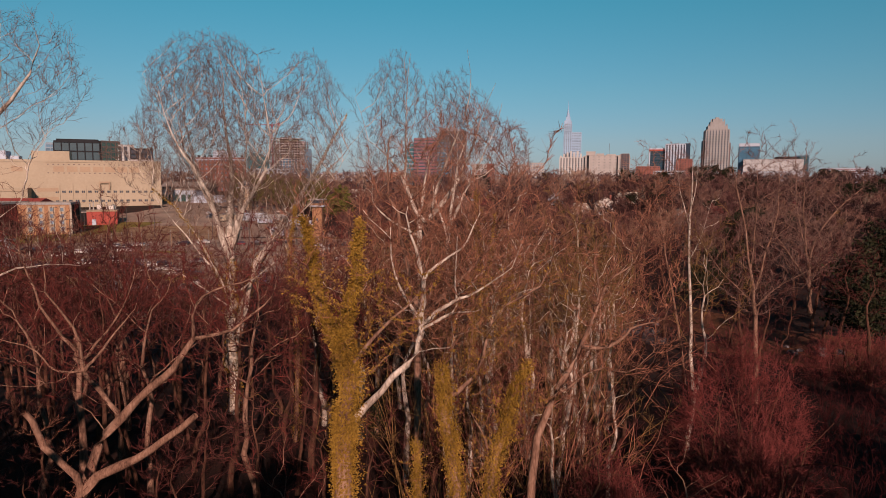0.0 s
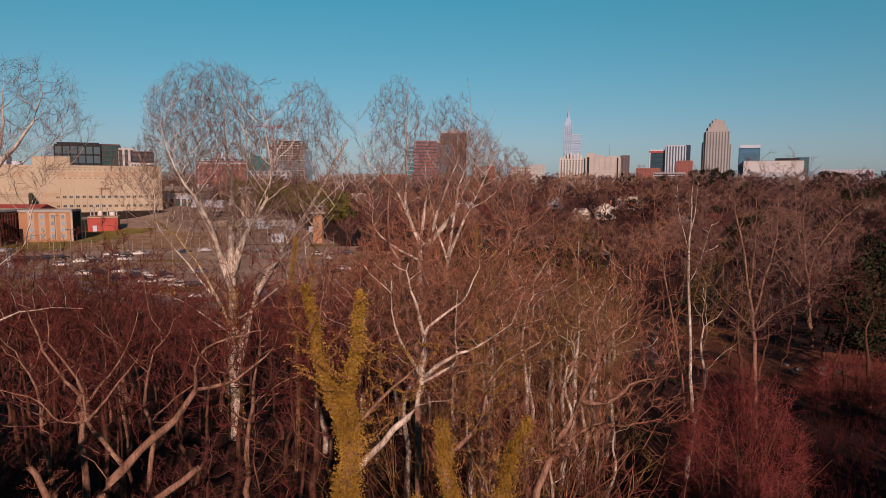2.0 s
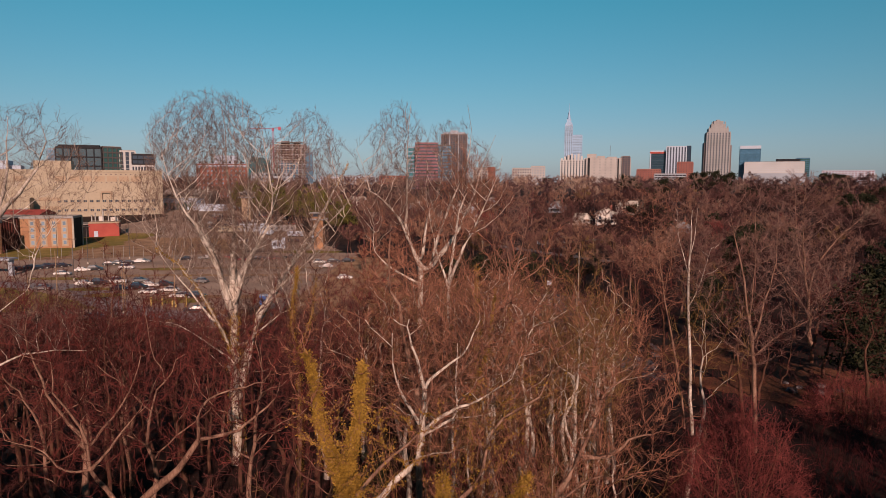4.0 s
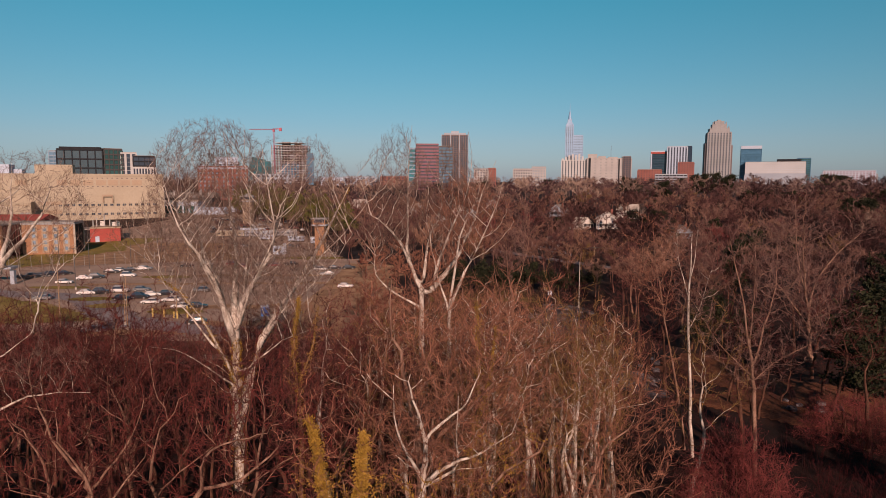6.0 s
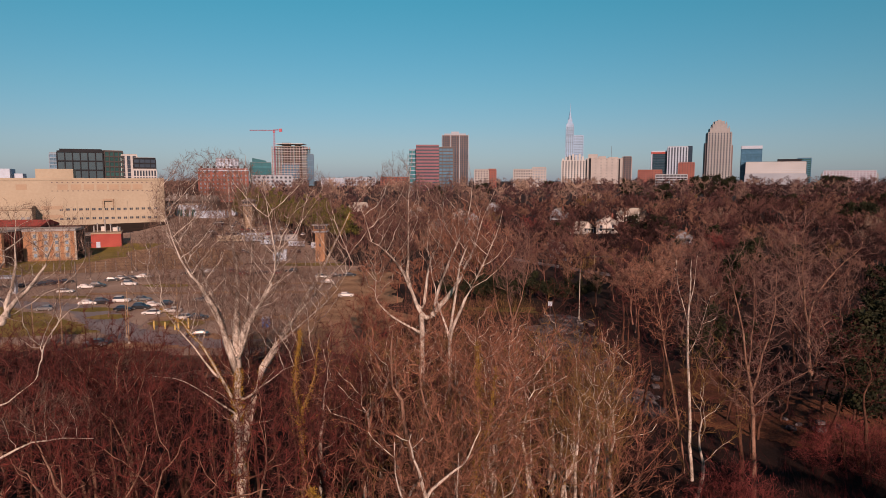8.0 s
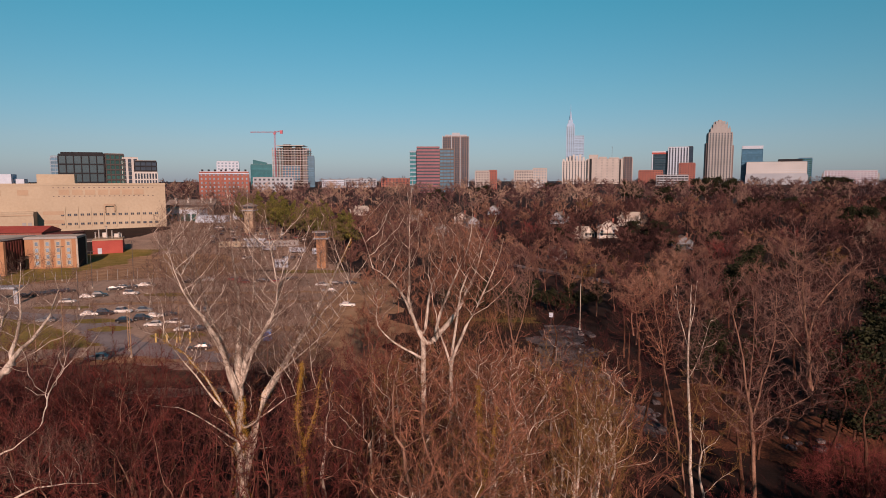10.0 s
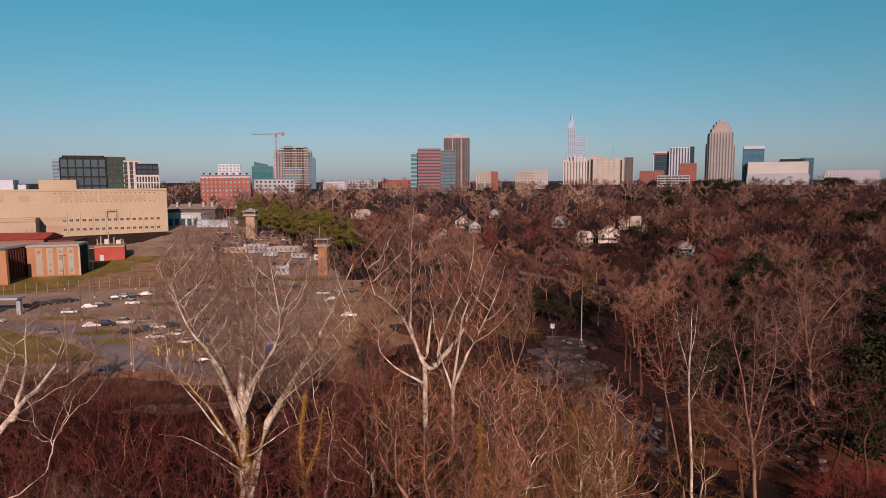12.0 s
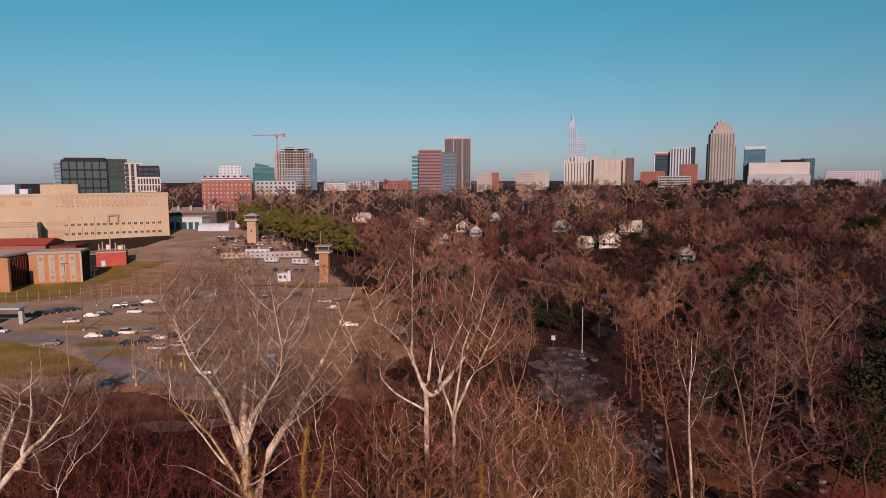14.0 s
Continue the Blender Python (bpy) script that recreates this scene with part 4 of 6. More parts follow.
fitted_tree("sycamore_tree", "pale sycamore with spreading white limbs over the thicket", (-2.2, 70), [
    (0.40, 0, [(0, 0), (-0.1, 9.2), (-0.4, 19.2)]),
    (0.24, 2, [(-0.4, 19.2), (-2.0, 22.7), (-2.4, 25.8), (-2.4, 30.8), (-2.2, 36.9)]),
    (0.15, -2, [(-2.2, 23.3), (-3.8, 25.8), (-5.7, 27.7), (-6.8, 31.4)]),
    (0.18, 3, [(-0.1, 20.2), (0.3, 24.6), (1.5, 27.1), (2.1, 32.6)]),
    (0.20, -3, [(0.7, 19.2), (1.8, 23.3), (3.0, 26.5), (4.5, 30.8), (3.9, 35.1)]),
    (0.22, -1, [(0.8, 19.2), (3.0, 22.1), (4.4, 25.2), (5.6, 28.6), (6.8, 32.6)]),
    (0.14, 2, [(-1.4, 17.6), (-4.5, 19.5), (-6.0, 21.1), (-6.9, 23.3)])], BARK_PALE, TWIG_MAUVE, 22, (13, 5, 4), (1.4, 0.9, 0.55), 0.011, 0, (0,), 0.12, "sycamores", ((-2.6, 29.5, 3.6, 7.4), (2.6, 28.2, 3.4, 6.6), (6.0, 27.0, 2.8, 5.4), (-5.6, 25.5, 2.5, 4.6)))
fitted_tree("sycamore_tree", "pale sycamore with a high open crown", (-31.5, 37.6), [
    (0.40, 0, [(0, 0), (1.3, 15.3), (2.1, 20.6), (3.1, 23.6)]),
    (0.20, -1, [(3.1, 23.6), (5.5, 26.0), (7.6, 27.8), (9.1, 29.2), (9.6, 31.0)]),
    (0.15, 1, [(5.3, 25.8), (5.6, 27.9), (6.0, 29.6), (5.5, 31.0)]),
    (0.18, 2, [(3.1, 23.6), (3.7, 27.2), (4.3, 29.6), (4.9, 31.6)]),
    (0.13, 1, [(1.3, 15.3), (4.2, 17.0), (6.6, 18.0), (9.0, 18.3)]),
    (0.13, -1, [(1.8, 18.8), (4.5, 20.5), (6.6, 22.0)])], BARK_PALE, TWIG_MAUVE, 23, (9, 6, 4), (1.4, 0.8, 0.5), 0.007, 0, (0,), 0.10, "sycamores", ((7.2, 28.0, 4.2, 4.6), (0.5, 28.0, 5.0, 5.0), (7.0, 19.6, 3.0, 2.4)))
fitted_tree("sycamore_tree", "slim pale sycamore with limbs rising over the tan thicket", (0.5, 66), [
    (0.24, 0, [(0, 0), (0, 10), (0.1, 18)]),
    (0.17, 1, [(0.1, 18), (0.8, 24), (2.4, 28.5), (3.4, 32)]),
    (0.14, -1, [(0.1, 18), (2.0, 22.5), (4.0, 26.5), (5.2, 30)]),
    (0.10, 2, [(0.1, 17), (-1.4, 22), (-1.9, 27)])], BARK_PALE, TWIG_TAN, 35, (10, 6, 4), (2.0, 1.1, 0.7), 0.012, 0, (0,), 0.12, "sycamores", ((1.6, 26.8, 3.0, 5.2), (4.6, 26.0, 2.4, 4.2)))
fitted_tree("bare_tree", "tall slender tree with upright bare limbs", (8.2, 75), [
    (0.20, 0, [(0, 0), (0.2, 10.0), (-0.2, 18.0)]),
    (0.12, 1, [(-0.2, 18.0), (-0.8, 22.0), (-1.0, 28.5)]),
    (0.11, -1, [(-0.1, 17.5), (0.9, 22.0), (1.6, 27.5)]),
    (0.08, 2, [(0.0, 14.0), (-1.6, 18.0), (-2.4, 24.0)])], BARK_TAN, TWIG_GREY, 31, (9, 6, 5), (2.4, 1.4, 0.9), 0.014, 0, (0,), 0.12, "near trees", ((-0.2, 24.5, 2.8, 5.0),))
fitted_tree("bare_tree", "slender forked grey tree at the clearing", (33.1, 65.5), [
    (0.20, 0, [(0, 0), (-0.5, 7.8), (-0.9, 11.5), (-1.4, 14.5), (-2.6, 20.5), (-3.8, 25.0)]),
    (0.13, 1, [(-0.8, 12.1), (0.6, 16.9), (1.7, 20.5), (1.9, 25.4)]),
    (0.10, -1, [(-1.3, 14.5), (-1.4, 20.5), (-2.0, 25.5)]),
    (0.08, 2, [(-0.8, 10.8), (-3.7, 13.6), (-5.9, 16.9)]),
    (0.08, -2, [(-0.6, 10.5), (1.4, 12.7), (4.5, 14.8), (5.8, 17.5)])], BARK_TAN, TWIG_GREY, 24, (10, 7, 5), (2.8, 1.5, 0.9), 0.013)
fitted_tree("bare_tree", "straight slim tree with a bright bare stem", (28.2, 70), [
    (0.17, 0, [(0, 0), (-0.5, 6.0), (-1.2, 15.8), (-1.1, 22.1), (-1.1, 25.4)]),
    (0.06, 1, [(-1.1, 14.5), (0.2, 17.1), (1.4, 20.9)]),
    (0.06, -1, [(-1.2, 18.3), (-2.5, 22.1), (-3.0, 24.9)]),
    (0.08, 1, [(-1.1, 20.5), (-0.6, 22.5), (-0.3, 25.5)])], BARK_PALE, TWIG_GREY, 25, (10, 7, 4), (2.4, 1.3, 0.8), 0.013)
fitted_tree("bare_tree", "slim tan tree beside the bright stem", (28.0, 72), [
    (0.14, 0, [(0, 0), (-0.5, 3.9), (-2.1, 11.9), (-3.3, 17.9), (-4.4, 24.0)]),
    (0.08, 1, [(-2.9, 15.9), (-2.1, 20.5), (-1.7, 25.0)]),
    (0.07, -1, [(-3.2, 17.2), (-5.4, 21.2), (-6.2, 25.0)])], BARK_TAN, TWIG_TAN, 26, (10, 7, 4), (2.4, 1.3, 0.8), 0.013)
fitted_tree("bare_tree", "broad spreading tree behind the clearing", (64.3, 110), [
    (0.40, 0, [(0, 0), (-0.3, 2.8), (-1.2, 10.0)]),
    (0.28, 1, [(-1.1, 9.5), (0.3, 14.0), (4.2, 19.0), (8.4, 22.5)]),
    (0.25, -2, [(-1.1, 8.9), (-3.2, 15.0), (-4.9, 24.0)]),
    (0.20, 3, [(-1.2, 10.0), (-1.8, 18.0), (-1.1, 26.0)]),
    (0.18, -3, [(-0.7, 5.9), (-5.2, 11.0), (-9.3, 15.1)]),
    (0.15, 2, [(-0.8, 6.9), (3.8, 9.9), (8.7, 9.4)])], BARK_TAN, TWIG_GREY, 27, (10, 7, 4), (4.0, 2.2, 1.2), 0.02)
fitted_tree("bare_tree", "thin-limbed bare tree in the middle thicket", (-1.3, 36), [
    (0.18, 0, [(0, 0), (-0.1, 14.7), (-0.6, 17.5), (-1.2, 20.9), (-1.8, 22.9), (-1.7, 25.5)]),
    (0.15, 2, [(0.1, 14.7), (0.6, 16.5), (0.8, 18.9), (-0.1, 21.2), (-0.2, 24.2)]),
    (0.15, -2, [(0.4, 15.8), (1.8, 17.1), (3.4, 18.9), (4.4, 20.4), (5.0, 22.9)])], BARK_TAN, TWIG_TAN, 28, (18, 9, 6), (2.8, 1.5, 0.9), 0.011)
fitted_tree("bare_tree", "grey bare tree with rising forked limbs", (-21.9, 37.1), [
    (0.20, 0, [(0, 0), (0.4, 8.2), (0.3, 11.7), (0.2, 13.8)]),
    (0.12, 1, [(0.3, 12.1), (1.7, 13.8), (3.0, 15.8), (3.6, 17.8)]),
    (0.12, -1, [(0.3, 13.1), (-0.9, 14.8), (-2.0, 17.8), (-2.2, 19.5)])], BARK_TAN, TWIG_BROWN, 29, (9, 7, 4), (2.2, 1.2, 0.7), 0.008)


def wild_tree(seed, height, spread, limbs, thick=0.016, lean=0.13, vase=0.5, low=0.2, lead=0.62):
    """A bare tree of the wood: trunk and limbs, then branches and twigs."""
    rng = np.random.default_rng(seed)
    z = np.linspace(0, height * lead, 7)
    c = np.stack([np.cumsum(rng.normal(0, lean, 7)) * height * 0.12, np.cumsum(rng.normal(0, lean, 7)) * height * 0.12, z], -1)
    c[:2, :2] *= 0.2
    r = height * 0.013
    trunk = limb(rng, c, r * 1.25, r * 0.35, 12, 0.05)
    wide = height * 0.30 * spread
    aims = [blob(rng, 26 * limbs // 2, (c[-1][0], c[-1][1], height * 0.68), (wide, wide, height * 0.30))]
    for _ in range(limbs):   # an uneven crown of several lobes
        a, q = rng.uniform(0, 2 * math.pi), rng.uniform(0.35, 0.95)
        m = (c[-1][0] + math.cos(a) * wide * q, c[-1][1] + math.sin(a) * wide * q, height * (0.5 + 0.3 * rng.uniform() + 0.16 * vase * (1 - q)))
        aims.append(blob(rng, 10, m, height * np.array((0.12, 0.12, 0.10 + 0.05 * vase))))
    aims = np.concatenate(aims)
    aims = aims[aims[:, 2] > height * low]
    pts, link = colonize(rng, trunk[0][0, 3:], aims, height * 0.042, height * 0.05, 0.06 + 0.16 * vase, 0.2, -0.25)
    rad = thickness(link, thick * 0.85, 2.1)
    rad = np.minimum(rad, r * 0.62)
    rad[:9] = trunk[1][0, 3:]
    wood = pieces_of(pts, link, rad)
    big = wood[1][:, 1] > thick * 1.2
    two = sprout(rng, some(wood, wood[1][:, 1] < thick * 2.0), 5, 0.1, 1.0, 40, height * 0.055, 0.8, 2, 0.12, 0.06, 0.5, thick * 0.8)
    return tubes([(*trunk, 7), (*some(wood, big), 4)]), joined([tubes([(*some(wood, ~big), 3)]), ribbons(rng, two, 0.9)])


def shrub(seed, height, width, stems, k=(6, 5), thick=0.009):
    """Many stems fanning from the ground."""
    rng = np.random.default_rng(seed)
    a = rng.uniform(0, 2 * math.pi, stems)
    p = np.stack([np.cos(a), np.sin(a), 0 * a], -1) * (width * 0.25 * rng.uniform(0, 1, stems) ** 0.5)[:, None]
    way = np.stack([np.cos(a) * width / height * 0.45, np.sin(a) * width / height * 0.45, 1 + 0 * a], -1)
    st = grow(rng, p, way, height * rng.uniform(0.6, 1.1, stems), np.full(stems, thick * 3.2), np.full(stems, thick), 6, 0.2, 0.04)
    one = sprout(rng, st, k[0], 0.2, 1.0, 42, height * 0.22, 0.6, 3, 0.26, 0.08, 0.5, thick)
    two = sprout(rng, one, k[1], 0.1, 1.0, 42, height * 0.10, 0.7, 2, 0.12, 0.05, 0.6, thick * 0.8)
    return joined([tubes([(*st, 4), (*one, 3)]), ribbons(rng, two)])


def scatter(kinds, spots, seed, scale=(0.8, 1.25)):
    """Copies of vertex and quad arrays at the spots, as one mesh."""
    rng = np.random.default_rng(seed)
    pieces, tints = [], []
    for x, y in spots:
        v, f = kinds[rng.integers(len(kinds))]
        a, s = rng.uniform(0, 2 * math.pi), rng.uniform(*scale)
        w = np.stack([v[:, 0] * math.cos(a) - v[:, 1] * math.sin(a), v[:, 0] * math.sin(a) + v[:, 1] * math.cos(a), v[:, 2] * rng.uniform(0.9, 1.1)], -1) * s
        pieces.append((w + np.array((x, y, float(hill(x, y)))), f))
        patch = 0.5 + 0.5 * math.sin(x * 0.045 + 1.7 * math.sin(y * 0.021)) * math.cos(y * 0.033 + math.sin(x * 0.03))
        tints.append(np.full(len(v), 0.7 * rng.uniform() + 0.3 * patch - (0.1 if x > 0.28 * y + 6 * math.sin(y * 0.05) else 0), np.float32))   # tint a step lower to the right of a wavy line
    return (*joined(pieces), np.concatenate(tints))


def stuff(name, arrays, material, label, category):
    v, f, tint = arrays
    me = quads(name, v, f)
    me.attributes.new("tint", "FLOAT", "POINT").data.foreach_set("value", tint)
    return tagged(part_of(name, me, material), label, category, kind="stuff")


def spots(seed, count, x0, x1, y0, y1, keep=None, apart=0.0):
    """Random places, kept where keep(x, y) holds and not closer than apart."""
    rng = np.random.default_rng(seed)
    got, grid = [], {}
    for _ in range(count * 12):
        if len(got) >= count:
            break
        x, y = rng.uniform(x0, x1), rng.uniform(y0, y1)
        if keep and not keep(x, y):
            continue
        if apart:
            c = (int(x // apart), int(y // apart))
            if any((x - u) ** 2 + (y - w) ** 2 < apart ** 2 for i in (-1, 0, 1) for j in (-1, 0, 1) for u, w in grid.get((c[0] + i, c[1] + j), ())):
                continue
            grid.setdefault(c, []).append((x, y))
        got.append((x, y))
    return got


def in_view(x, y, margin=6.0):
    """Within the wedge that the walk looks into."""
    return abs(x) < 0.72 * y + margin


def bare_patch(x, y):
    """Trodden ground in the thicket below the car park."""
    return ((x + 46) / 15) ** 2 + ((y - 107) / 8) ** 2 < 1


def lot_free(x, y):
    """Outside the car park, the road lot and the clearing."""
    if y > 122 and x < -22 - (y - 122) * 0.06:
        return False
    if 84 < y < 165 and abs(x - np.interp(y, (88, 125, 150), (30.5, 24, 28))) < np.interp(y, (86, 94, 112, 125, 150, 160), (2.0, 3.0, 5.0, 8.0, 7.0, 4.0)):
        return False
    return ((x - 45) / 13) ** 2 + ((y - 102) / 13) ** 2 > 1


# undergrowth close to the camera: brown and tan thicket, then red brush
brush = [shrub(40 + i, 7.5 + i % 3, 5.0, 8, (5, 5)) for i in range(4)]
red_brush = [shrub(50 + i, 7.0 + i % 2, 6.5, 11, (6, 5), 0.011) for i in range(3)]


scrub = [shrub(56 + i, 6.0, 7.0, 5, (4, 4), 0.02) for i in range(3)]


def dark_gap(x, y):
    """Two hollows in the brush that stay open and dark."""
    return y < 72 and (0.285 < x / y < 0.385 or x / y > 0.63)


def red_zone(x, y):
    return x > 7 + 0.10 * y and y < 62


stuff("undergrowth", scatter(brush, spots(1, 130, -45, 40, 12, 78, lambda x, y: in_view(x, y) and not red_zone(x, y) and not dark_gap(x, y) and not (x > 26 and y > 66), 3.4), 2, (0.5, 0.95)), TWIG_SHADE, "dense dark brown undergrowth of bare shrubs and saplings", "undergrowth")
stuff("undergrowth", scatter(red_brush, spots(3, 75, 6, 45, 20, 64, lambda x, y: in_view(x, y) and red_zone(x, y) and not dark_gap(x, y), 3.2), 4, (0.3, 0.62)), TWIG_RED, "dense red-brown brush of fine bare stems", "undergrowth")
stuff("undergrowth", scatter(brush, spots(5, 90, -85, 40, 80, 124, lambda x, y: in_view(x, y) and not 10 < x and not bare_patch(x, y), 3.2), 6, (0.5, 0.9)), TWIG_PLUM, "low plum-brown brush along the creek", "undergrowth")
stuff("undergrowth", scatter(brush, spots(7, 80, 20, 130, 66, 150, lambda x, y: in_view(x, y) and lot_free(x, y) and ((x - 45) / 12) ** 2 + ((y - 102) / 12) ** 2 > 1, 4.0), 8, (0.35, 0.75)), TWIG_RED, "low red-brown brush under the bare trees", "undergrowth")


def mound(seed, w, d, h, count):
    """A vine-smothered dome of fine hanging stems."""
    rng = np.random.default_rng(seed)
    a, u = rng.uniform(0, 2 * math.pi, count), rng.uniform(0.05, 1, count)
    c = np.sqrt(1 - u * u)
    lump = 1 + 0.16 * np.sin(3 * a + 4 * u) + 0.08 * np.sin(7 * a)
    p = np.stack([np.cos(a) * c * w / 2 * lump, np.sin(a) * c * d / 2 * lump, u * h * (0.9 + 0.1 * lump)], -1)
    p *= rng.uniform(0.72, 1.0, (count, 1))
    out = norm(p / np.array((w, d, h)))
    st = grow(rng, p, out + rng.normal(0, 0.8, p.shape) + np.array((0, 0, 0.25)), rng.uniform(0.7, 1.9, count), np.full(count, 0.013), np.full(count, 0.007), 3, 0.25, -0.06)
    fine = sprout(rng, st, 4, 0.1, 1, 45, 0.7, 0.8, 2, 0.2, 0.0, 0.6, 0.008)
    k = 14
    core = grow(rng, np.stack([rng.normal(0, w * 0.16, k), rng.normal(0, d * 0.16, k), np.zeros(k)], -1), rng.normal(0, 0.35, (k, 3)) + np.array((0, 0, 1)), rng.uniform(0.7, 0.95, k) * h, np.full(k, 0.10), np.full(k, 0.03), 7, 0.12, 0.03)
    return tubes([(*core, 5)]), joined([tubes([(*st, 3)]), ribbons(rng, fine)])


for i, (x, y, w, d, h) in enumerate(((23.0, 48.5, 10.5, 8, 11.5), (19.6, 38, 7.5, 6, 8.0), (9.4, 34.5, 5.0, 5, 7.5), (48.5, 74, 11, 8, 5.5))):
    core, fine = mound(60 + i, w, d, h, 3000 if i == 0 else 1300)
    tree_thing("brush_mound", "rounded mound of red-brown vine and brush", (x, y, 0), [("trunk", core, BARK_BROWN, True), ("crown", fine, TWIG_ROSE, False)], "shrub", "brush mounds")

# bare trees of the wood, near to middle distance
KINDS, SHAPES = [], []
for i, (h, sp, n, vase, bark, twig, lab) in enumerate((
        (17, 0.9, 9, 0.9, BARK_PALE, TWIG_OLIVE, "bare pale-barked tree with upswept olive-tan branches"), (20, 0.8, 11, 0.8, BARK_BROWN, TWIG_DEEP, "tall bare brown tree with a narrow crown"),
        (15, 1.1, 10, 0.5, BARK_TAN, TWIG_BROWN, "bare brown tree with a round crown"), (22, 0.7, 12, 0.9, BARK_PALE, TWIG_GREY, "tall grey bare tree with pale trunk"),
        (13, 1.2, 10, 0.6, BARK_BROWN, TWIG_PLUM, "low plum-brown bare tree with a wide crown"), (18, 1.0, 11, 0.7, BARK_PALE, TWIG_TAN, "bare tree with tan twigs and pale trunk"))):
    wood, fine = wild_tree(80 + i, h, sp, n, 0.016, vase=vase)
    SHAPES.append(joined([wood, fine]))
    KINDS.append(tree_thing("bare_tree", lab, (4.0 - 5 * i, 50 + 3 * i, 0), [("trunk", wood, bark, True), ("crown", fine, twig, False)], "tree", "bare trees of the wood"))


def blades(rng, start, way, length, width):
    """Thin tapering twigs, one narrow face each, for trees far off."""
    d = norm(way)
    s = norm(np.cross(d, rng.normal(0, 1, d.shape))) * (width * rng.uniform(0.6, 1.3, len(d)))[:, None] / 2
    tip = start + d * (length * rng.uniform(0.5, 1.3, len(d)))[:, None]
    return np.stack([start - s, start + s, tip + s * 0.35, tip - s * 0.35], 1).reshape(-1, 3), np.arange(len(d) * 4).reshape(-1, 4)


def far_tree(seed, height, spread, count, width, boughs=8, clumps=9):
    """A bare tree far off: trunk, boughs, and a rounded uneven crown of fine twigs."""
    rng = np.random.default_rng(seed)
    r = height * 0.012
    trunk = limb(rng, [(0, 0, 0), (rng.normal(0, 0.3), rng.normal(0, 0.3), height * 0.3), (rng.normal(0, 0.6), rng.normal(0, 0.6), height * 0.7)], r, r * 0.4, 4, 0.1)
    wide = height * 0.36 * spread
    aims = [blob(rng, boughs * 5, (0, 0, height * 0.62), (wide, wide, height * 0.33))]
    for _ in range(clumps):
        a, q = rng.uniform(0, 2 * math.pi), rng.uniform(0.4, 0.9)
        aims.append(blob(rng, 5, (math.cos(a) * wide * q, math.sin(a) * wide * q, height * rng.uniform(0.45, 0.85 - 0.2 * q)), (height * 0.11,) * 3))
    pts, link = colonize(rng, trunk[0][0, 1:], np.concatenate(aims), height * 0.075, height * 0.075, 0.18, 0.2, 0.0)
    rad = np.minimum(thickness(link, min(width, 0.1) * 0.36, 2.1), r * 0.6)
    wood = pieces_of(pts, link, rad)
    big = wood[1][:, 1] > min(width, 0.1) * 0.8
    i = rng.integers(0, len(wood[0]), count)
    p = wood[0][i, 0] + (wood[0][i, 1] - wood[0][i, 0]) * rng.uniform(0, 1.1, (count, 1)) + rng.normal(0, height * 0.016, (count, 3))
    way = norm(wood[0][i, 1] - wood[0][i, 0]) * 0.8 + rng.normal(0, 0.55, p.shape) + np.array((0, 0, 0.3))
    fine = blades(rng, p, way, np.full(count, height * 0.066), np.full(count, width))
    return joined([tubes([(*trunk, 5), (*some(wood, big), 3)]), ribbons(rng, some(wood, ~big), 1.1), fine])


LIGHT = [far_tree(90 + i, h, sp, 1150, 0.075, 12, 10) for i, (h, sp) in enumerate(((14, 1.2), (14, 1.05), (12, 1.3), (16, 0.9), (11, 1.3), (15, 1.1)))]


def plant(places, seed, picks, scale=(0.8, 1.2), kinds=KINDS):
    rng = np.random.default_rng(seed)
    for x, y in places:
        ob = copy_thing(kinds[picks[rng.integers(len(picks))]], pose(x, y, float(hill(x, y)), rng.uniform(-4, 4), rng.uniform(-4, 4), rng.uniform(0, 360)) @ Matrix.Scale(rng.uniform(*scale), 4))


def thicket(seed, count, x0, x1, y0, y1, top, apart, keep=None, picks=(0, 1, 2, 5, 4, 0), least=0.7):
    """Fine-twigged trees that stay below the height top(y)."""
    rng = np.random.default_rng(seed)
    tall = (17, 20, 15, 22, 13, 18)
    for x, y in spots(seed + 1, count, x0, x1, y0, y1, lambda x, y: in_view(x, y) and lot_free(x, y) and not dark_gap(x, y) and (not keep or keep(x, y)), apart):
        k = picks[rng.integers(len(picks))]
        s = 0.84 * top(y) / tall[k] * rng.uniform(least, 1.0)
        copy_thing(KINDS[k], pose(x, y, float(hill(x, y)), rng.uniform(-5, 5), rng.uniform(-5, 5), rng.uniform(0, 360)) @ Matrix.Diagonal((*[min(s, 0.95) * rng.uniform(0.85, 1.1)] * 2, s, 1)))


for i, (x, y) in enumerate(((-27, 41), (-23, 44), (-19.5, 41), (-15.5, 45), (-12.5, 42), (-30.5, 47), (-26, 50))):   # taller brown trees over the near thicket
    copy_thing(KINDS[(2, 4)[i % 2]], pose(x, y, 0, 0, 0, 53 * i) @ Matrix.Diagonal((1.1, 1.1, (1.42, 1.66)[i % 2], 1)))
for i, (x, y) in enumerate(((-44, 60), (-40.5, 63), (-37, 59), (-34, 64), (-30.5, 60), (-27.5, 65), (-46, 66), (-39, 68), (-31.5, 69), (-15.5, 69), (-12, 72), (-8.5, 68), (-10, 76))):   # a veil of tall twigs before the car park
    k = (2, 1, 4, 2)[i % 4]
    copy_thing(KINDS[k], pose(x, y, 0, 0, 0, 71 * i) @ Matrix.Diagonal((0.95, 0.95, (21.6 + 1.6 * math.sin(2.3 * i)) / (17, 20, 15, 22, 13)[k], 1)))
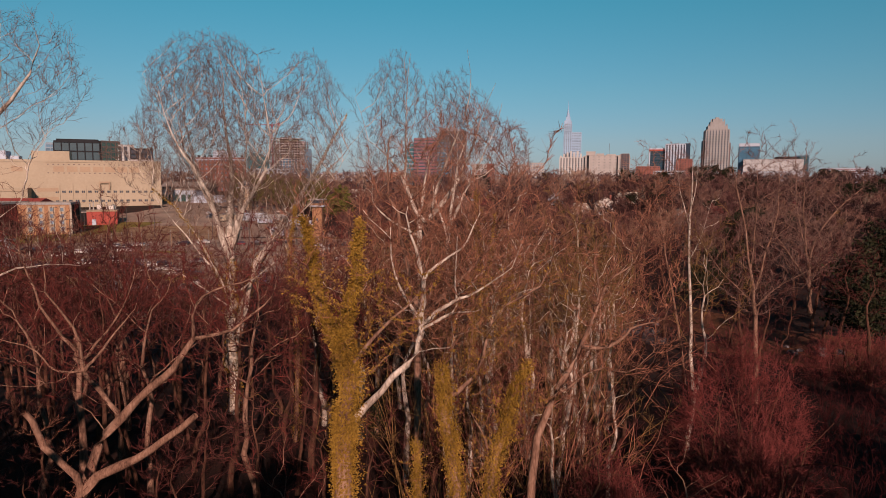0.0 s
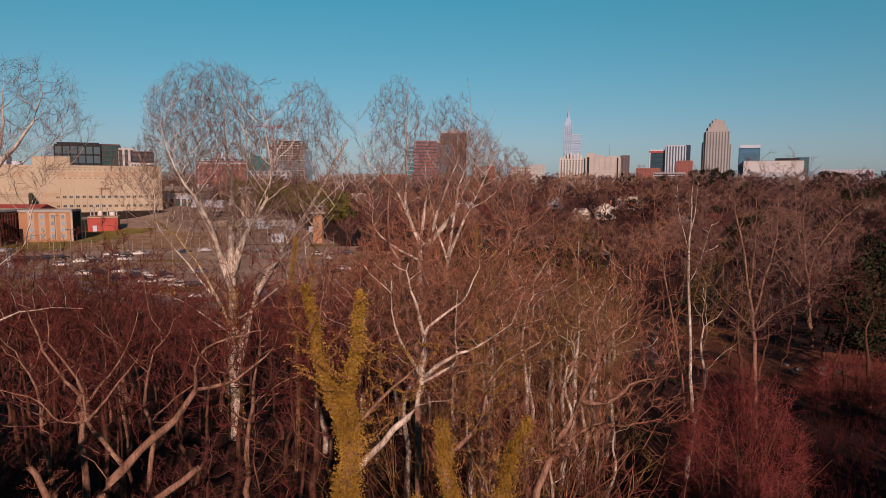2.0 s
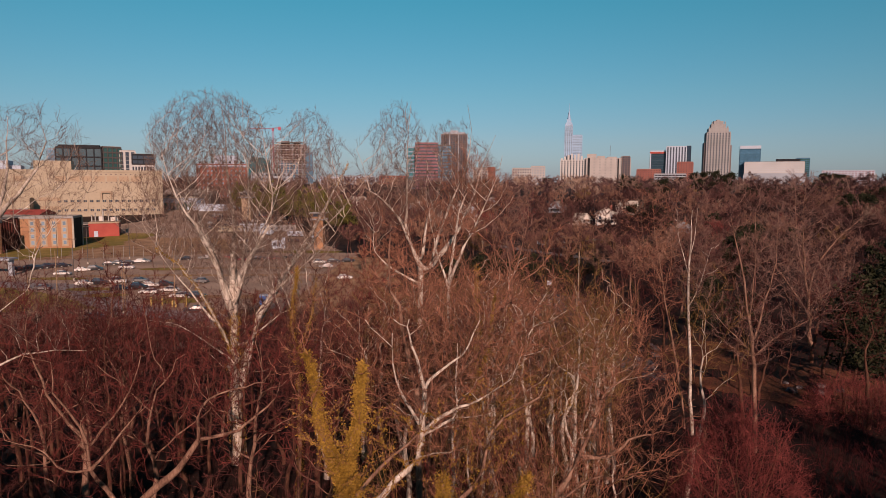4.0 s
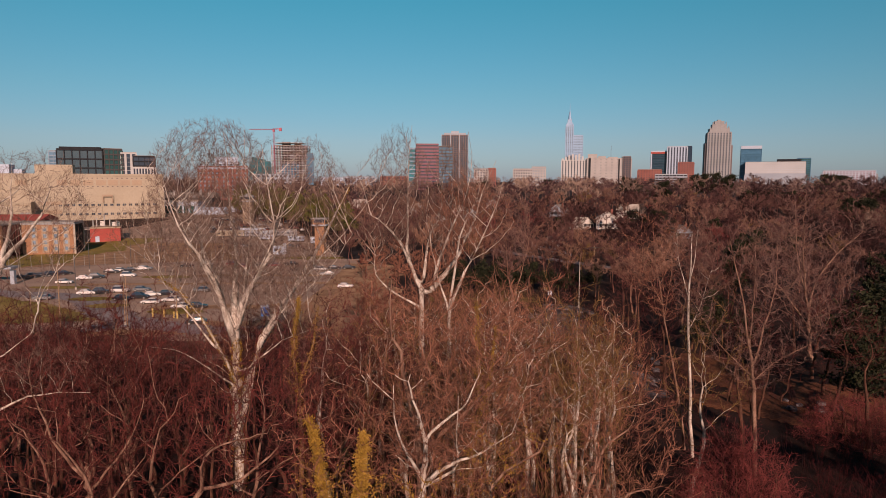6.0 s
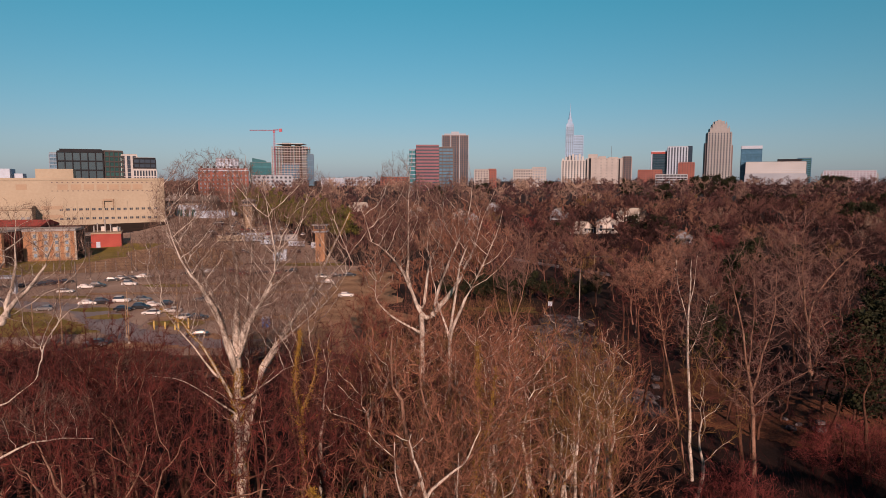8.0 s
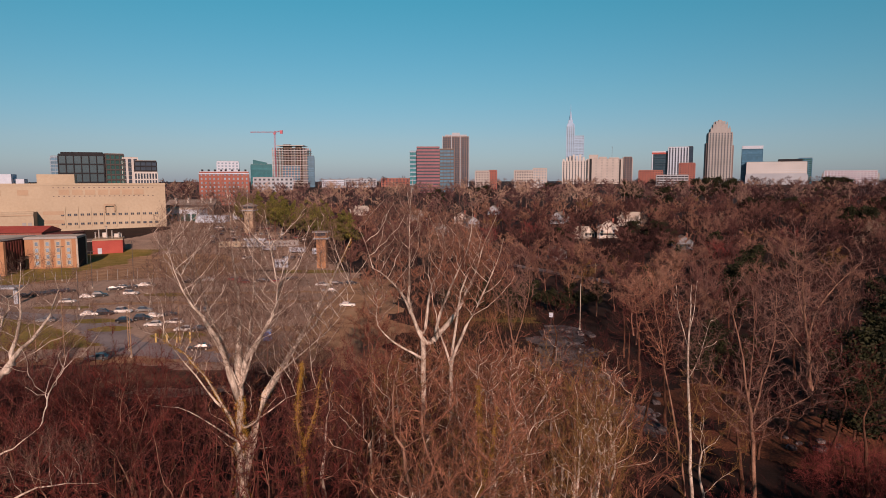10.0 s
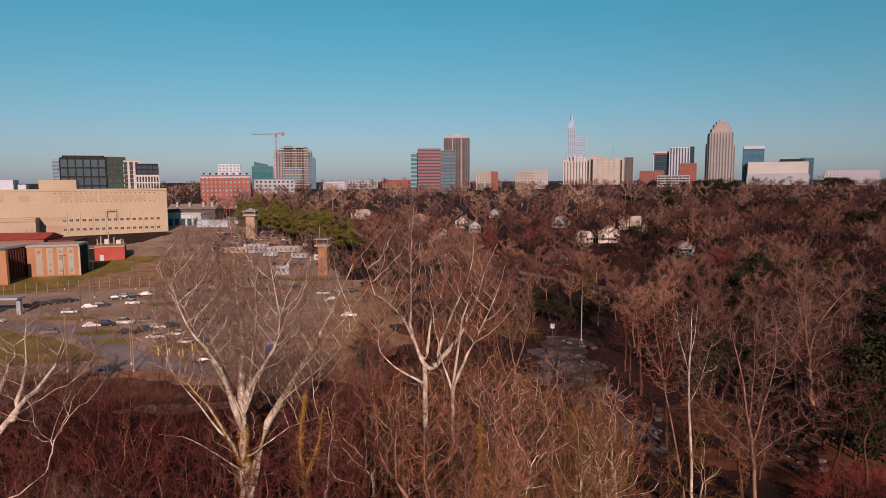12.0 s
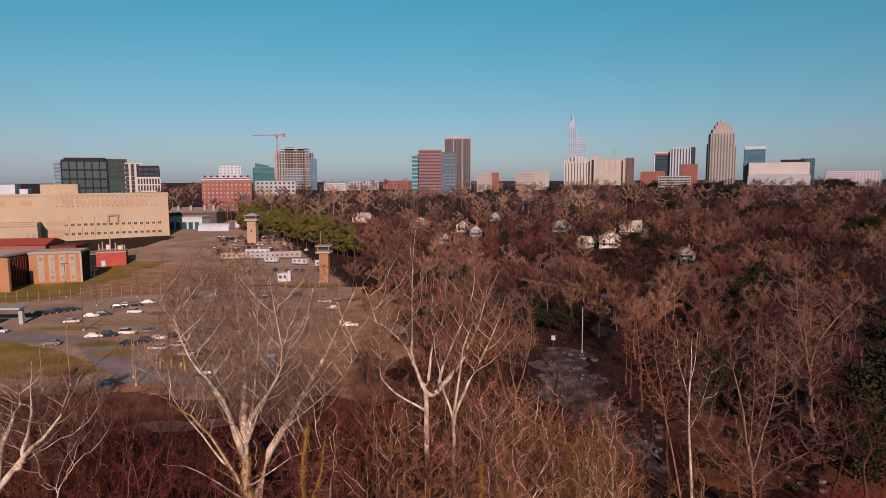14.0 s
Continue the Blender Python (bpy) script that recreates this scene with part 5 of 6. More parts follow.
thicket(200, 17, -40, -7, 27, 46, lambda y: 14 + (y - 27) * 0.2, 4.6, None, (1, 4, 1, 4))
thicket(208, 22, -7, 14, 30, 46, lambda y: 16 + (y - 27) * 0.2, 4.2, None, (0, 5, 2, 1))
thicket(202, 60, -52, -8, 46, 76, lambda y: 26.5 - max(0, y - 56) * 0.58, 4.2, lambda x, y: math.hypot(x + 20.8, y - 62) > 3.5 and not (y < 63 and abs(x + 0.335 * y) < 3.2), (1, 4, 1, 4, 2), 0.88)
thicket(210, 26, -8, 18, 46, 76, lambda y: 27 - (y - 46) * 0.24, 4.6)
thicket(204, 34, -8, 22, 50, 104, lambda y: 27 - (y - 50) * 0.17, 4.4, None, (0, 5, 0))
thicket(220, 16, 0, 15, 42, 82, lambda y: 26 - (y - 42) * 0.2, 4.0, None, (3, 0, 0, 3), 0.8)
thicket(224, 15, 0, 13, 50, 80, lambda y: 30 - (y - 50) * 0.2, 3.6, None, (0, 5, 5), 0.85)
thicket(222, 18, -14, 12, 96, 121, lambda y: 13 - (y - 96) * 0.2, 3.6, None, (0, 5, 2), 0.8)
stuff("undergrowth", scatter(brush, spots(11, 38, -2, 15, 37, 84, lambda x, y: not (x > 10 and y < 60) and not dark_gap(x, y), 3.0), 12, (0.9, 1.7)), TWIG_OLIVE, "olive-gold brush of slender vine-hung saplings", "undergrowth")
stuff("undergrowth", scatter(brush, spots(9, 62, 0, 19, 37, 84, lambda x, y: not (x > 11 and y < 60) and not dark_gap(x, y), 2.8), 10, (1.0, 1.8)), TWIG_TAN, "tall tan brush of slender bare saplings", "undergrowth")
thicket(206, 84, -76, -6, 76, 119, lambda y: max(7.0, 50 * (1 - y / 130)), 4.4, lambda x, y: not bare_patch(x, y), (4, 4, 2, 1, 4), 0.5)
plant(spots(24, 52, 18, 105, 70, 135, lambda x, y: in_view(x, y) and lot_free(x, y), 6.5), 25, (1, 1, 2, 1, 4), (0.6, 1.0))
stuff("wood_of_bare_trees", scatter(LIGHT, spots(26, 150, 8, 190, 128, 245, lambda x, y: in_view(x, y) and lot_free(x, y) and not (x < 40 and y < 180), 8.0), 27, (0.75, 1.25)), FAR_TWIG, "bare trees in brown, tan and grey behind the clearing", "woods")

stuff("wood_of_bare_trees", scatter(LIGHT, spots(28, 36, -40, 4, 120, 232, lambda x, y: lot_free(x, y) and not (x > -6 and 150 < y < 182), 5.5), 29, (0.5, 0.75)), TWIG_TAN, "low bare trees along the edge of the car park", "woods")
stuff("undergrowth", scatter(SHAPES, spots(230, 46, -98, -8, 100, 129, lambda x, y: in_view(x, y) and not bare_patch(x, y) and y < 117 + 7 * math.sin(0.17 * x + 1.7) + 4 * math.sin(0.43 * x), 3.8), 231, (0.28, 0.5)), TWIG_PLUM, "low bare trees and brush below the car park", "undergrowth")
stuff("undergrowth", scatter(brush, spots(236, 110, -98, -8, 106, 140, lambda x, y: in_view(x, y) and y < 127 + 8 * math.sin(0.21 * x + 0.6) + 5 * math.sin(0.57 * x) and math.sin(0.31 * x + 0.2 * y) > -0.4, 2.2), 237, (0.2, 0.62)), TWIG_ROSE, "brown scrub in loose clumps along the foot of the car park", "undergrowth")
stuff("undergrowth", scatter(brush, spots(232, 70, -15, 12, 116, 166, None, 3.0), 233, (0.45, 0.8)), TWIG_TAN, "tan brush at the edge of the dry field", "undergrowth")
stuff("undergrowth", scatter(red_brush, spots(13, 80, 20, 60, 34, 80, lambda x, y: x / y > 0.59 and in_view(x, y), 2.3), 14, (0.4, 0.75)), TWIG_RED, "low dark brush in a shaded hollow", "undergrowth")


# ---- far woods ----
def woods_here(x, y):
    """Where the far woods stand: beyond the creek, outside the prison grounds."""
    if not in_view(x, y, 20):
        return False
    for hx, hy in ((86, 340), (77, 346), (18, 415), (10, 440), (72, 415), (-18, 470), (-2, 385), (112, 300), (38, 520), (-64, 520), (118, 392)):   # sight lines to the houses
        if hy - 70 < y < hy + 2 and abs(x - hx * y / hy) < 6.5:
            return False
    if 222 < y < 305 and abs(x - (57 - (y - 232) * 0.6)) < 9:   # the street
        return False
    if y < 620 and x < -40 - max(0, y - 335) * 0.73:
        return False
    return not (y < 330 and x < -24 - (y - 180) * 0.2)


far_kinds = [far_tree(100 + i, 13 + i % 4 * 2, 1.2, 820, 0.125, 7, 8) for i in range(8)]
haze_kinds = [far_tree(160 + i, 15 + i % 3 * 3, 1.3, 480, 0.21, 4, 5) for i in range(8)]
stuff("far_woods", scatter(far_kinds, spots(30, 760, -130, 340, 235, 440, woods_here, 7.6), 33, (0.6, 1.15)), FAR_TWIG, "brown winter woods of bare trees", "woods")
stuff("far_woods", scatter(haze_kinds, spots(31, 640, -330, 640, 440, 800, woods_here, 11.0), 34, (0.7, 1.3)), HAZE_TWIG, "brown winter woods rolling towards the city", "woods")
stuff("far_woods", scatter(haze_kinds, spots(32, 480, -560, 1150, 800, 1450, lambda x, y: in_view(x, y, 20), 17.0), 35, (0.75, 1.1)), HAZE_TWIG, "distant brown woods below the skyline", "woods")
stuff("far_woods", scatter(far_kinds, [(hx + dx, hy - 7 - abs(dx) * 0.3) for hx, hy in ((86, 340), (18, 415), (10, 440), (-2, 385), (72, 415), (52, 292), (112, 300), (-18, 470), (38, 520)) for dx in (-7.5, -2.5, 3.0, 8.0)], 38, (0.45, 0.75)), FAR_TWIG, "low bare trees in front of the houses", "woods")
# out of view, added to cast shade; a gap lets sun onto the middle
back_kinds = [far_tree(110 + i, 22 + 2 * i, 1.0, 170, 0.7, 5, 6) for i in range(3)]
stuff("far_woods", scatter(back_kinds, spots(36, 220, -120, 120, -75, 70, lambda x, y: math.hypot(x, y) > 14 and (y < -13 or (not in_view(x, y, 11) and (x < 0 or y < 22))) and not -2 < x + 0.19 * y < 17, 6.0), 37, (0.95, 1.25)), FAR_TWIG, "unseen tall bare woods added to shade the near thicket", "woods")


# ---- evergreens ----
def evergreen(seed, height, width, count, leaf, clumps=26):
    rng = np.random.default_rng(seed)
    trunk = limb(rng, [(0, 0, 0), (0.2, 0.1, height * 0.5), (0, 0, height * 0.95)], height * 0.018, 0.03, 7, 0.05)
    arms = sprout(rng, trunk, clumps, 0.25, 1.0, 75, width * 0.62, 0.5, 5, 0.12, 0.06, 0.3, 0.02, 0.65)
    tips = arms[0][:, 2:].reshape(-1, 3)
    c = tips[rng.integers(0, len(tips), count)] + rng.normal(0, width * 0.055, (count, 3)) * np.array((1, 1, 0.7))
    return tubes([(*trunk, 6), (*arms, 4)]), leaf_quads(rng, c, norm(rng.normal(0, 1, c.shape) + np.array((0, 0, 0.5))), leaf)


pines = []
for i in range(3):
    wood, fol = evergreen(120 + i, 13 + 2 * i, 7.5, 1500, 0.34)
    pines.append(tree_thing("pine_tree", "olive-green pine with a ragged crown", (-60 - 9 * i, 345 + 20 * i, 1.5 + i), [("trunk", wood, BARK_BROWN, True), ("crown", fol, PINE, False)], "pine", "pines along the fence"))
wood, fol = evergreen(130, 11, 8.0, 1700, 0.26, 26)
holly = tree_thing("evergreen_tree", "dark evergreen tree with dense small leaves", (53, 80, 0), [("trunk", wood, BARK_BROWN, True), ("crown", fol, PINE_DARK, False)], "tree", "dark evergreens")
# the six round (90, 185) are added to darken gaps in the wood
for x, y, s in ((58, 88, 1.2), (78, 170, 1.3), (86, 182, 1.4), (70, 156, 1.1), (95, 198, 1.4), (104, 214, 1.3), (112, 206, 1.2), (63, 95, 1.3), (72, 106, 1.3), (88, 124, 1.3), (96, 140, 1.4), (60, 190, 1.0), (36, 184, 0.7), (43, 180, 0.7), (105, 250, 1.3), (-6, 52, 0.5), (-10, 60, 0.45), (46, 113, 0.8), (50, 117, 1.0), (55, 114, 0.8), (5, 186, 0.75), (16, 188, 0.8), (26, 186, 0.7)):
    copy_thing(holly, pose(x, y, float(hill(x, y)), 0, 0, (x * 37) % 360) @ Matrix.Scale(s, 4))
rng = np.random.default_rng(140)
for i in range(56):
    u = rng.uniform(0, 1)
    x, y = -47 - 101 * u + rng.normal(0, 3), 328 + 137 * u + rng.normal(0, 5)
    copy_thing(pines[i % 3], pose(x, y, float(hill(x, y)), 0, 0, rng.uniform(0, 360)) @ Matrix.Scale(rng.uniform(0.8, 1.3), 4))
# dark evergreen clumps standing in the far woods
for cx, cy, tall, n in ((254, 600, 20, 5), (451, 750, 19, 5), (95, 300, 12, 3), (170, 600, 17, 2), (198, 420, 13, 3), (233, 440, 12, 4), (214, 330, 14, 4), (97, 260, 7, 2), (170, 500, 15, 2), (341, 600, 13, 3), (130, 390, 10, 2), (275, 400, 13, 3), (60, 330, 9, 2),
                        (-12, 600, 14, 2), (40, 700, 15, 2), (300, 820, 15, 3), (560, 930, 18, 4), (120, 760, 14, 2), (390, 640, 14, 3)):
    for k in range(n):
        x, y = cx + (k - (n - 1) / 2) * tall * 0.36 + rng.normal(0, 1.5), cy + rng.normal(0, 5)
        copy_thing(holly, pose(x, y, float(hill(x, y)) - 1, 0, 0, rng.uniform(0, 360)) @ Matrix.Diagonal((*[tall / 11 * rng.uniform(1.3, 1.7)] * 2, tall / 11 * rng.uniform(1.1, 1.35), 1)))
# single trees of another colour in the far woods
for seed, mat, lab, places in ((180, TWIG_ROSE, "rose-brown bare tree with a dense round crown", ((43, 332), (50, 340), (120, 372), (262, 470), (330, 520), (70, 505), (150, 280), (96, 224), (20, 300))),
                               (183, TWIG_OLIVE, "olive-brown bare tree with a wide crown", ((210, 380), (226, 392), (70, 250), (58, 215), (140, 300), (130, 216), (180, 470), (26, 360), (90, 420), (44, 204), (12, 206), (-6, 330))),
                               (186, PALE_TWIG, "pale grey bare tree in the wood", ((100, 330), (64, 300), (170, 260), (128, 250), (86, 236), (240, 350), (150, 350), (200, 300)))):
    odd = tree_thing("bare_tree", lab, (*places[0], float(hill(*places[0]))), [("trunk", tubes([(*limb(np.random.default_rng(seed), [(0, 0, 0), (0.3, 0, 5), (0, 0.2, 9)], 0.22, 0.1, 5, 0.1), 6)]), BARK_BROWN, True), ("crown", far_tree(seed, 15, 1.25, 1500, 0.06, 12, 11), mat, False)], "tree", "odd-coloured far trees")
    for x, y in places[1:]:
        copy_thing(odd, pose(x, y, float(hill(x, y)), 0, 0, x * 71 % 360) @ Matrix.Scale(0.7 + x % 7 * 0.07, 4))
stuff("undergrowth", scatter(brush, spots(171, 80, -4, 26, 154, 173, lambda x, y: x < 23, 1.7), 172, (0.3, 0.55)), TWIG_OLIVE, "olive tufts of tall dry cane beside the creek", "undergrowth")
stuff("undergrowth", scatter(scrub, spots(173, 46, 16, 38, 90, 156, lambda x, y: not lot_free(x, y), 2.2), 174, (0.16, 0.34)), TWIG_SHADE, "washed-up dark brush along the creek bed", "undergrowth")
stuff("undergrowth", scatter(scrub, spots(175, 110, 30, 76, 76, 118, lambda x, y: in_view(x, y), 2.0), 176, (0.10, 0.26)), TWIG_BROWN, "knee-high brown scrub and fallen branches in the clearing", "undergrowth")
stuff("undergrowth", scatter(scrub, spots(177, 90, 8, 42, 84, 158, None, 2.4), 178, (0.10, 0.30)), TWIG_PLUM, "grey-brown scrub and driftwood along the creek", "undergrowth")
# clipped-back evergreen hedge behind the grass strip
hedge = None
for x, y, s in ((4, 178, 1.0), (9, 177, 1.25), (14, 178, 1.35), (19, 179, 1.2), (24, 178, 1.4), (29, 179, 1.2), (33, 176, 1.0), (1, 182, 1.2), (38, 178, 1.1), (11, 183, 1.5), (21, 184, 1.5)):
    if hedge is None:
        wood, fol = evergreen(131, 4.6, 6.5, 1500, 0.24, 20)
        hedge = tree_thing("evergreen_shrub", "dense olive-green evergreen shrub beside the creek", (x, y, 0), [("trunk", wood, BARK_BROWN, True), ("crown", fol, PINE_DARK, False)], "shrub", "evergreen hedge")
    else:
        copy_thing(hedge, pose(x, y, 0, 0, 0, x * 53 % 360) @ Matrix.Scale(s, 4))
# rocks of the creek bed
first_rock = None
for x, y in spots(170, 44, 12, 38, 87, 156, lambda x, y: not lot_free(x, y) and x > 8, 2.0) + [(47.5, 85), (49.4, 86.5), (51.2, 84.6), (48.6, 88.6), (52.8, 87.2), (54.0, 85.4)]:
    if first_rock is None:
        bm = bmesh.new()
        bmesh.ops.create_icosphere(bm, subdivisions=2, radius=0.7)
        for v in bm.verts:
            v.co *= 1 + 0.22 * math.sin(v.co.x * 6 + v.co.y * 4) * math.cos(v.co.z * 5 + v.co.x * 3)
            v.co.z *= 0.6
        first_rock = thing("rock", "rough grey rock in the stony creek bed", "rock", "creek rocks", (x, y, 0.2))
        part("stone", bm, GRAVEL, first_rock)
    else:
        copy_thing(first_rock, pose(x, y, 0.2, rng.uniform(-15, 15), 0, rng.uniform(0, 360)) @ Matrix.Scale(rng.uniform(0.5, 1.5), 4))
# unseen pines behind the camera, added to shade the brush left and right
for i, (x, y) in enumerate(spots(150, 30, -40, 60, -26, -12, lambda x, y: math.hypot(x, y) > 12 and not -2 < x < 17, 4.0)):
    copy_thing(pines[i % 3], pose(x, y, 0, 0, 0, x * 31 % 360) @ Matrix.Scale((2.05, 1.75, 1.5)[i % 3], 4))


# ---- prison: cream cell house ----
cell = thing("cream_prison_block", "long cream prison block with small barred windows", "prison block", "prison buildings", (-239.1, 407.2, 4.8), 24)
block("wall", [(-56, 56, 0, 40, 0, 30)], CREAM, cell)
block("wall", [(-80, -56, 0.6, 40, 0, 27.5), (-80, -18, -14, -0.02, 0, 13.2)], CREAM, cell)
block("parapet", [(-56.3, 56.3, -0.35, 0.5, 29.2, 30.6), (-80, -17.8, -14.3, -13.6, 12.6, 13.6)], CREAM, cell)
block("ledge", [(-80, -18, -14.4, -14.02, 11.2, 11.6)], CREAM_BAND, cell)
block("roof", [(-55.6, 55.6, 0.6, 39.5, 30.02, 30.2)], ROOF_LIGHT, cell)
block("penthouse", [(-18.5, 2.5, 9, 24, 30.2, 36.4)], CREAM, cell)
block("penthouse", [(-50, -34, 20, 38, 30.2, 36.5), (-56, -28, 26, 39, 30.2, 33.5)], WHITE, cell)
for x in (-39.5, -25.0, -2.8, 4.6, 11.8, 19.0, 26.0, 33.0, 40.0):
    block("wall_panel", [(x - 2.9, x + 2.9, -0.14, 0.3, 23.2, 26.6)], CREAM_BAND, cell)
for z in (27.6, 22.2):
    for i in range(21):
        block("vent_slot", [(-9 + i * 2.85, -8.1 + i * 2.85, -0.08, 0.2, z, z + 0.5)], STONE_BROWN, cell)
win = boxes([(0, 0.85, -0.10, 0.3, 0, 1.35), (1.05, 1.9, -0.10, 0.3, 0, 1.35)])
sil = boxes([(-0.15, 2.05, -0.22, 0.2, -0.25, 0)])
for z in (4.2, 10.0):
    for i in range(16):
        w = part_of("window", win, GLASS_NAVY, cell)
        w.location = (-5.2 + i * 3.62, 0, z)
        part_of("sill", sil, CREAM_BAND, w)
for i in range(8):
    block("pilaster", [(-3.4 + i * 7.25, -2.7 + i * 7.25, -0.4, 0.2, 2.5, 16.0)], CREAM, cell)
for x0, x1, z in ((-15, -3.6, 5.2), (-15, -3.6, 10.8), (-15, -7, 2.2)):
    block("wall_band", [(x0, x1, -0.12, 0.2, z, z + 2.3)], CREAM_BAND, cell)
block("canopy", [(19.5, 25.5, -1.6, 0.2, 16.0, 17.2), (19.5, 20.1, -1.5, 0.2, 12.2, 16), (24.9, 25.5, -1.5, 0.2, 12.2, 16)], CREAM_BAND, cell)
for x in (-62, -57, -76, -71):
    block("slit_window", [(x - 0.9, x + 0.9, -14.12, -13.8, 1.5, 8.5)], GLASS_NAVY, cell)
block("wall_panel", [(-21, -19, -14.1, -13.8, 3.5, 7), (-24, -22, -14.1, -13.8, 3.5, 7)], STONE_TAN, cell)

# ---- prison: orange brick wings ----
wing = thing("orange_prison_wing", "orange brick prison wing with columns of small pale windows", "prison block", "prison buildings", (-166.8, 268.5, 0), 16)
block("wall", [(-9.8, 9.8, 0, 14, -0.2, 13.0)], ORANGE, wing)
# thin black slab: the unlit end of the orange wing, painted as shade
block("side_wall", [(9.8, 10.0, 0.5, 13.5, 0, 12.4)], SHADE_BLACK, wing)
block("corner_pier", [(9.4, 10.3, 13.2, 14.2, -0.2, 12.9), (9.5, 10.2, -0.25, 0.45, -0.2, 12.5)], CONCRETE, wing)
block("parapet", [(-10.1, 10.1, -0.35, 14.2, 12.6, 13.4)], STONE_TAN, wing)
block("roof", [(-9.6, 9.6, 0.3, 13.8, 13.42, 13.5)], ROOF_LIGHT, wing)
pane, rim = boxes([(-0.55, 0.55, -0.10, 0.2, 0, 1.5)]), boxes([(-0.75, 0.75, -0.06, 0.2, -0.2, 0), (-0.75, -0.56, -0.14, 0.2, 0, 1.5), (0.56, 0.75, -0.14, 0.2, 0, 1.5), (-0.75, 0.75, -0.14, 0.2, 1.5, 1.7)])
for x in (-5.4, -1.3, 2.7, 6.6):
    block("window_strip", [(x - 1.25, x + 1.25, -0.05, 0.2, 0.8, 12.2)], CREAM_BAND, wing)
    for z in (1.7, 4.4, 7.1, 9.8):
        w = part_of("window", pane, GLASS_PALE, wing)
        w.location = (x, -0.06, z)
        part_of("frame", rim, CONCRETE, w)
slat = thing("red_slatted_wing", "dark red slatted prison wing with an orange end wall", "prison block", "prison buildings", (-177.8, 267.0, 0), 0)
block("wall", [(-16, 0.2, -20, 8, -0.2, 13.0)], DARK_RED, slat)
block("end_wall", [(-16, 6.6, -21.2, -20.02, -0.2, 13.5)], ORANGE, slat)
for i in range(12):
    block("slat", [(0.2, 0.65, -19.6 + i * 1.62, -18.9 + i * 1.62, 0.3, 12.4)], DARK_RED, slat)
block("parapet", [(-16.2, 0.7, -20, 8.2, 13.02, 13.7)], STONE_TAN, slat)
block("roof", [(-15.8, 0.3, -19.5, 8, 13.72, 13.85)], ROOF_LIGHT, slat)
# the shaded recess beside the annex, added as a black box
dark_end = thing("prison_link_building", "black box standing in for the shaded recess between the wings", "prison block", "prison buildings", (-174.5, 314, 0.3), 24)
block("wall", [(-9, -0.05, 0.9, 16, -0.6, 6.6)], SHADE_BLACK, dark_end)
block("roof", [(-9.2, -0.05, 0.5, 16.2, 6.6, 7.1)], ROOF_GREY, dark_end)
red = thing("red_prison_annex", "low red painted annex with a white door", "prison annex", "prison buildings", (-174.5, 314, 0.5), 24)
block("wall", [(0, 13.4, 0, 18, -0.6, 7.0)], RED_WALL, red)
block("parapet", [(-0.02, 13.6, -0.25, 18.2, 7.0, 7.6)], CREAM_BAND, red)
block("door", [(2.2, 4.0, -0.15, 0.2, 0, 3.2)], WHITE, red)
for x, h in ((2.5, 4.2), (6.0, 6.0), (8.4, 3.6), (11.5, 2.6), (0.9, 3.0)):
    bm = cylinder(bmesh.new(), (x, 8, 7.5), (x, 8, 7.5 + h), 0.35, 0.3, 10)
    cylinder(bm, (x, 8, 7.5 + h), (x, 8, 7.8 + h), 0.6, 0.2, 10)
    part("vent_pipe", bm, STEEL, red)
block("roof_unit", [(3.6, 5.4, 12, 15, 7.5, 10.0), (9.0, 12.6, 10, 14, 7.5, 9.5)], STEEL, red)
old = thing("red_roofed_hall", "low prison hall with sloping red metal roof", "prison hall", "prison buildings", (-222, 326, 0.5), 8)
block("wall", [(-24, 14, 0, 22, -0.6, 10)], BRICK, old)
bm = box(bmesh.new(), -24.5, 14.5, -0.8, 22.8, 10, 12.8)
for v in bm.verts:
    if v.co.z > 11:
        v.co.y = 11
part("roof", bm, RED_WALL, old)
block("annex", [(15, 28, 2, 18, -0.6, 9.2)], DARK_RED, old)


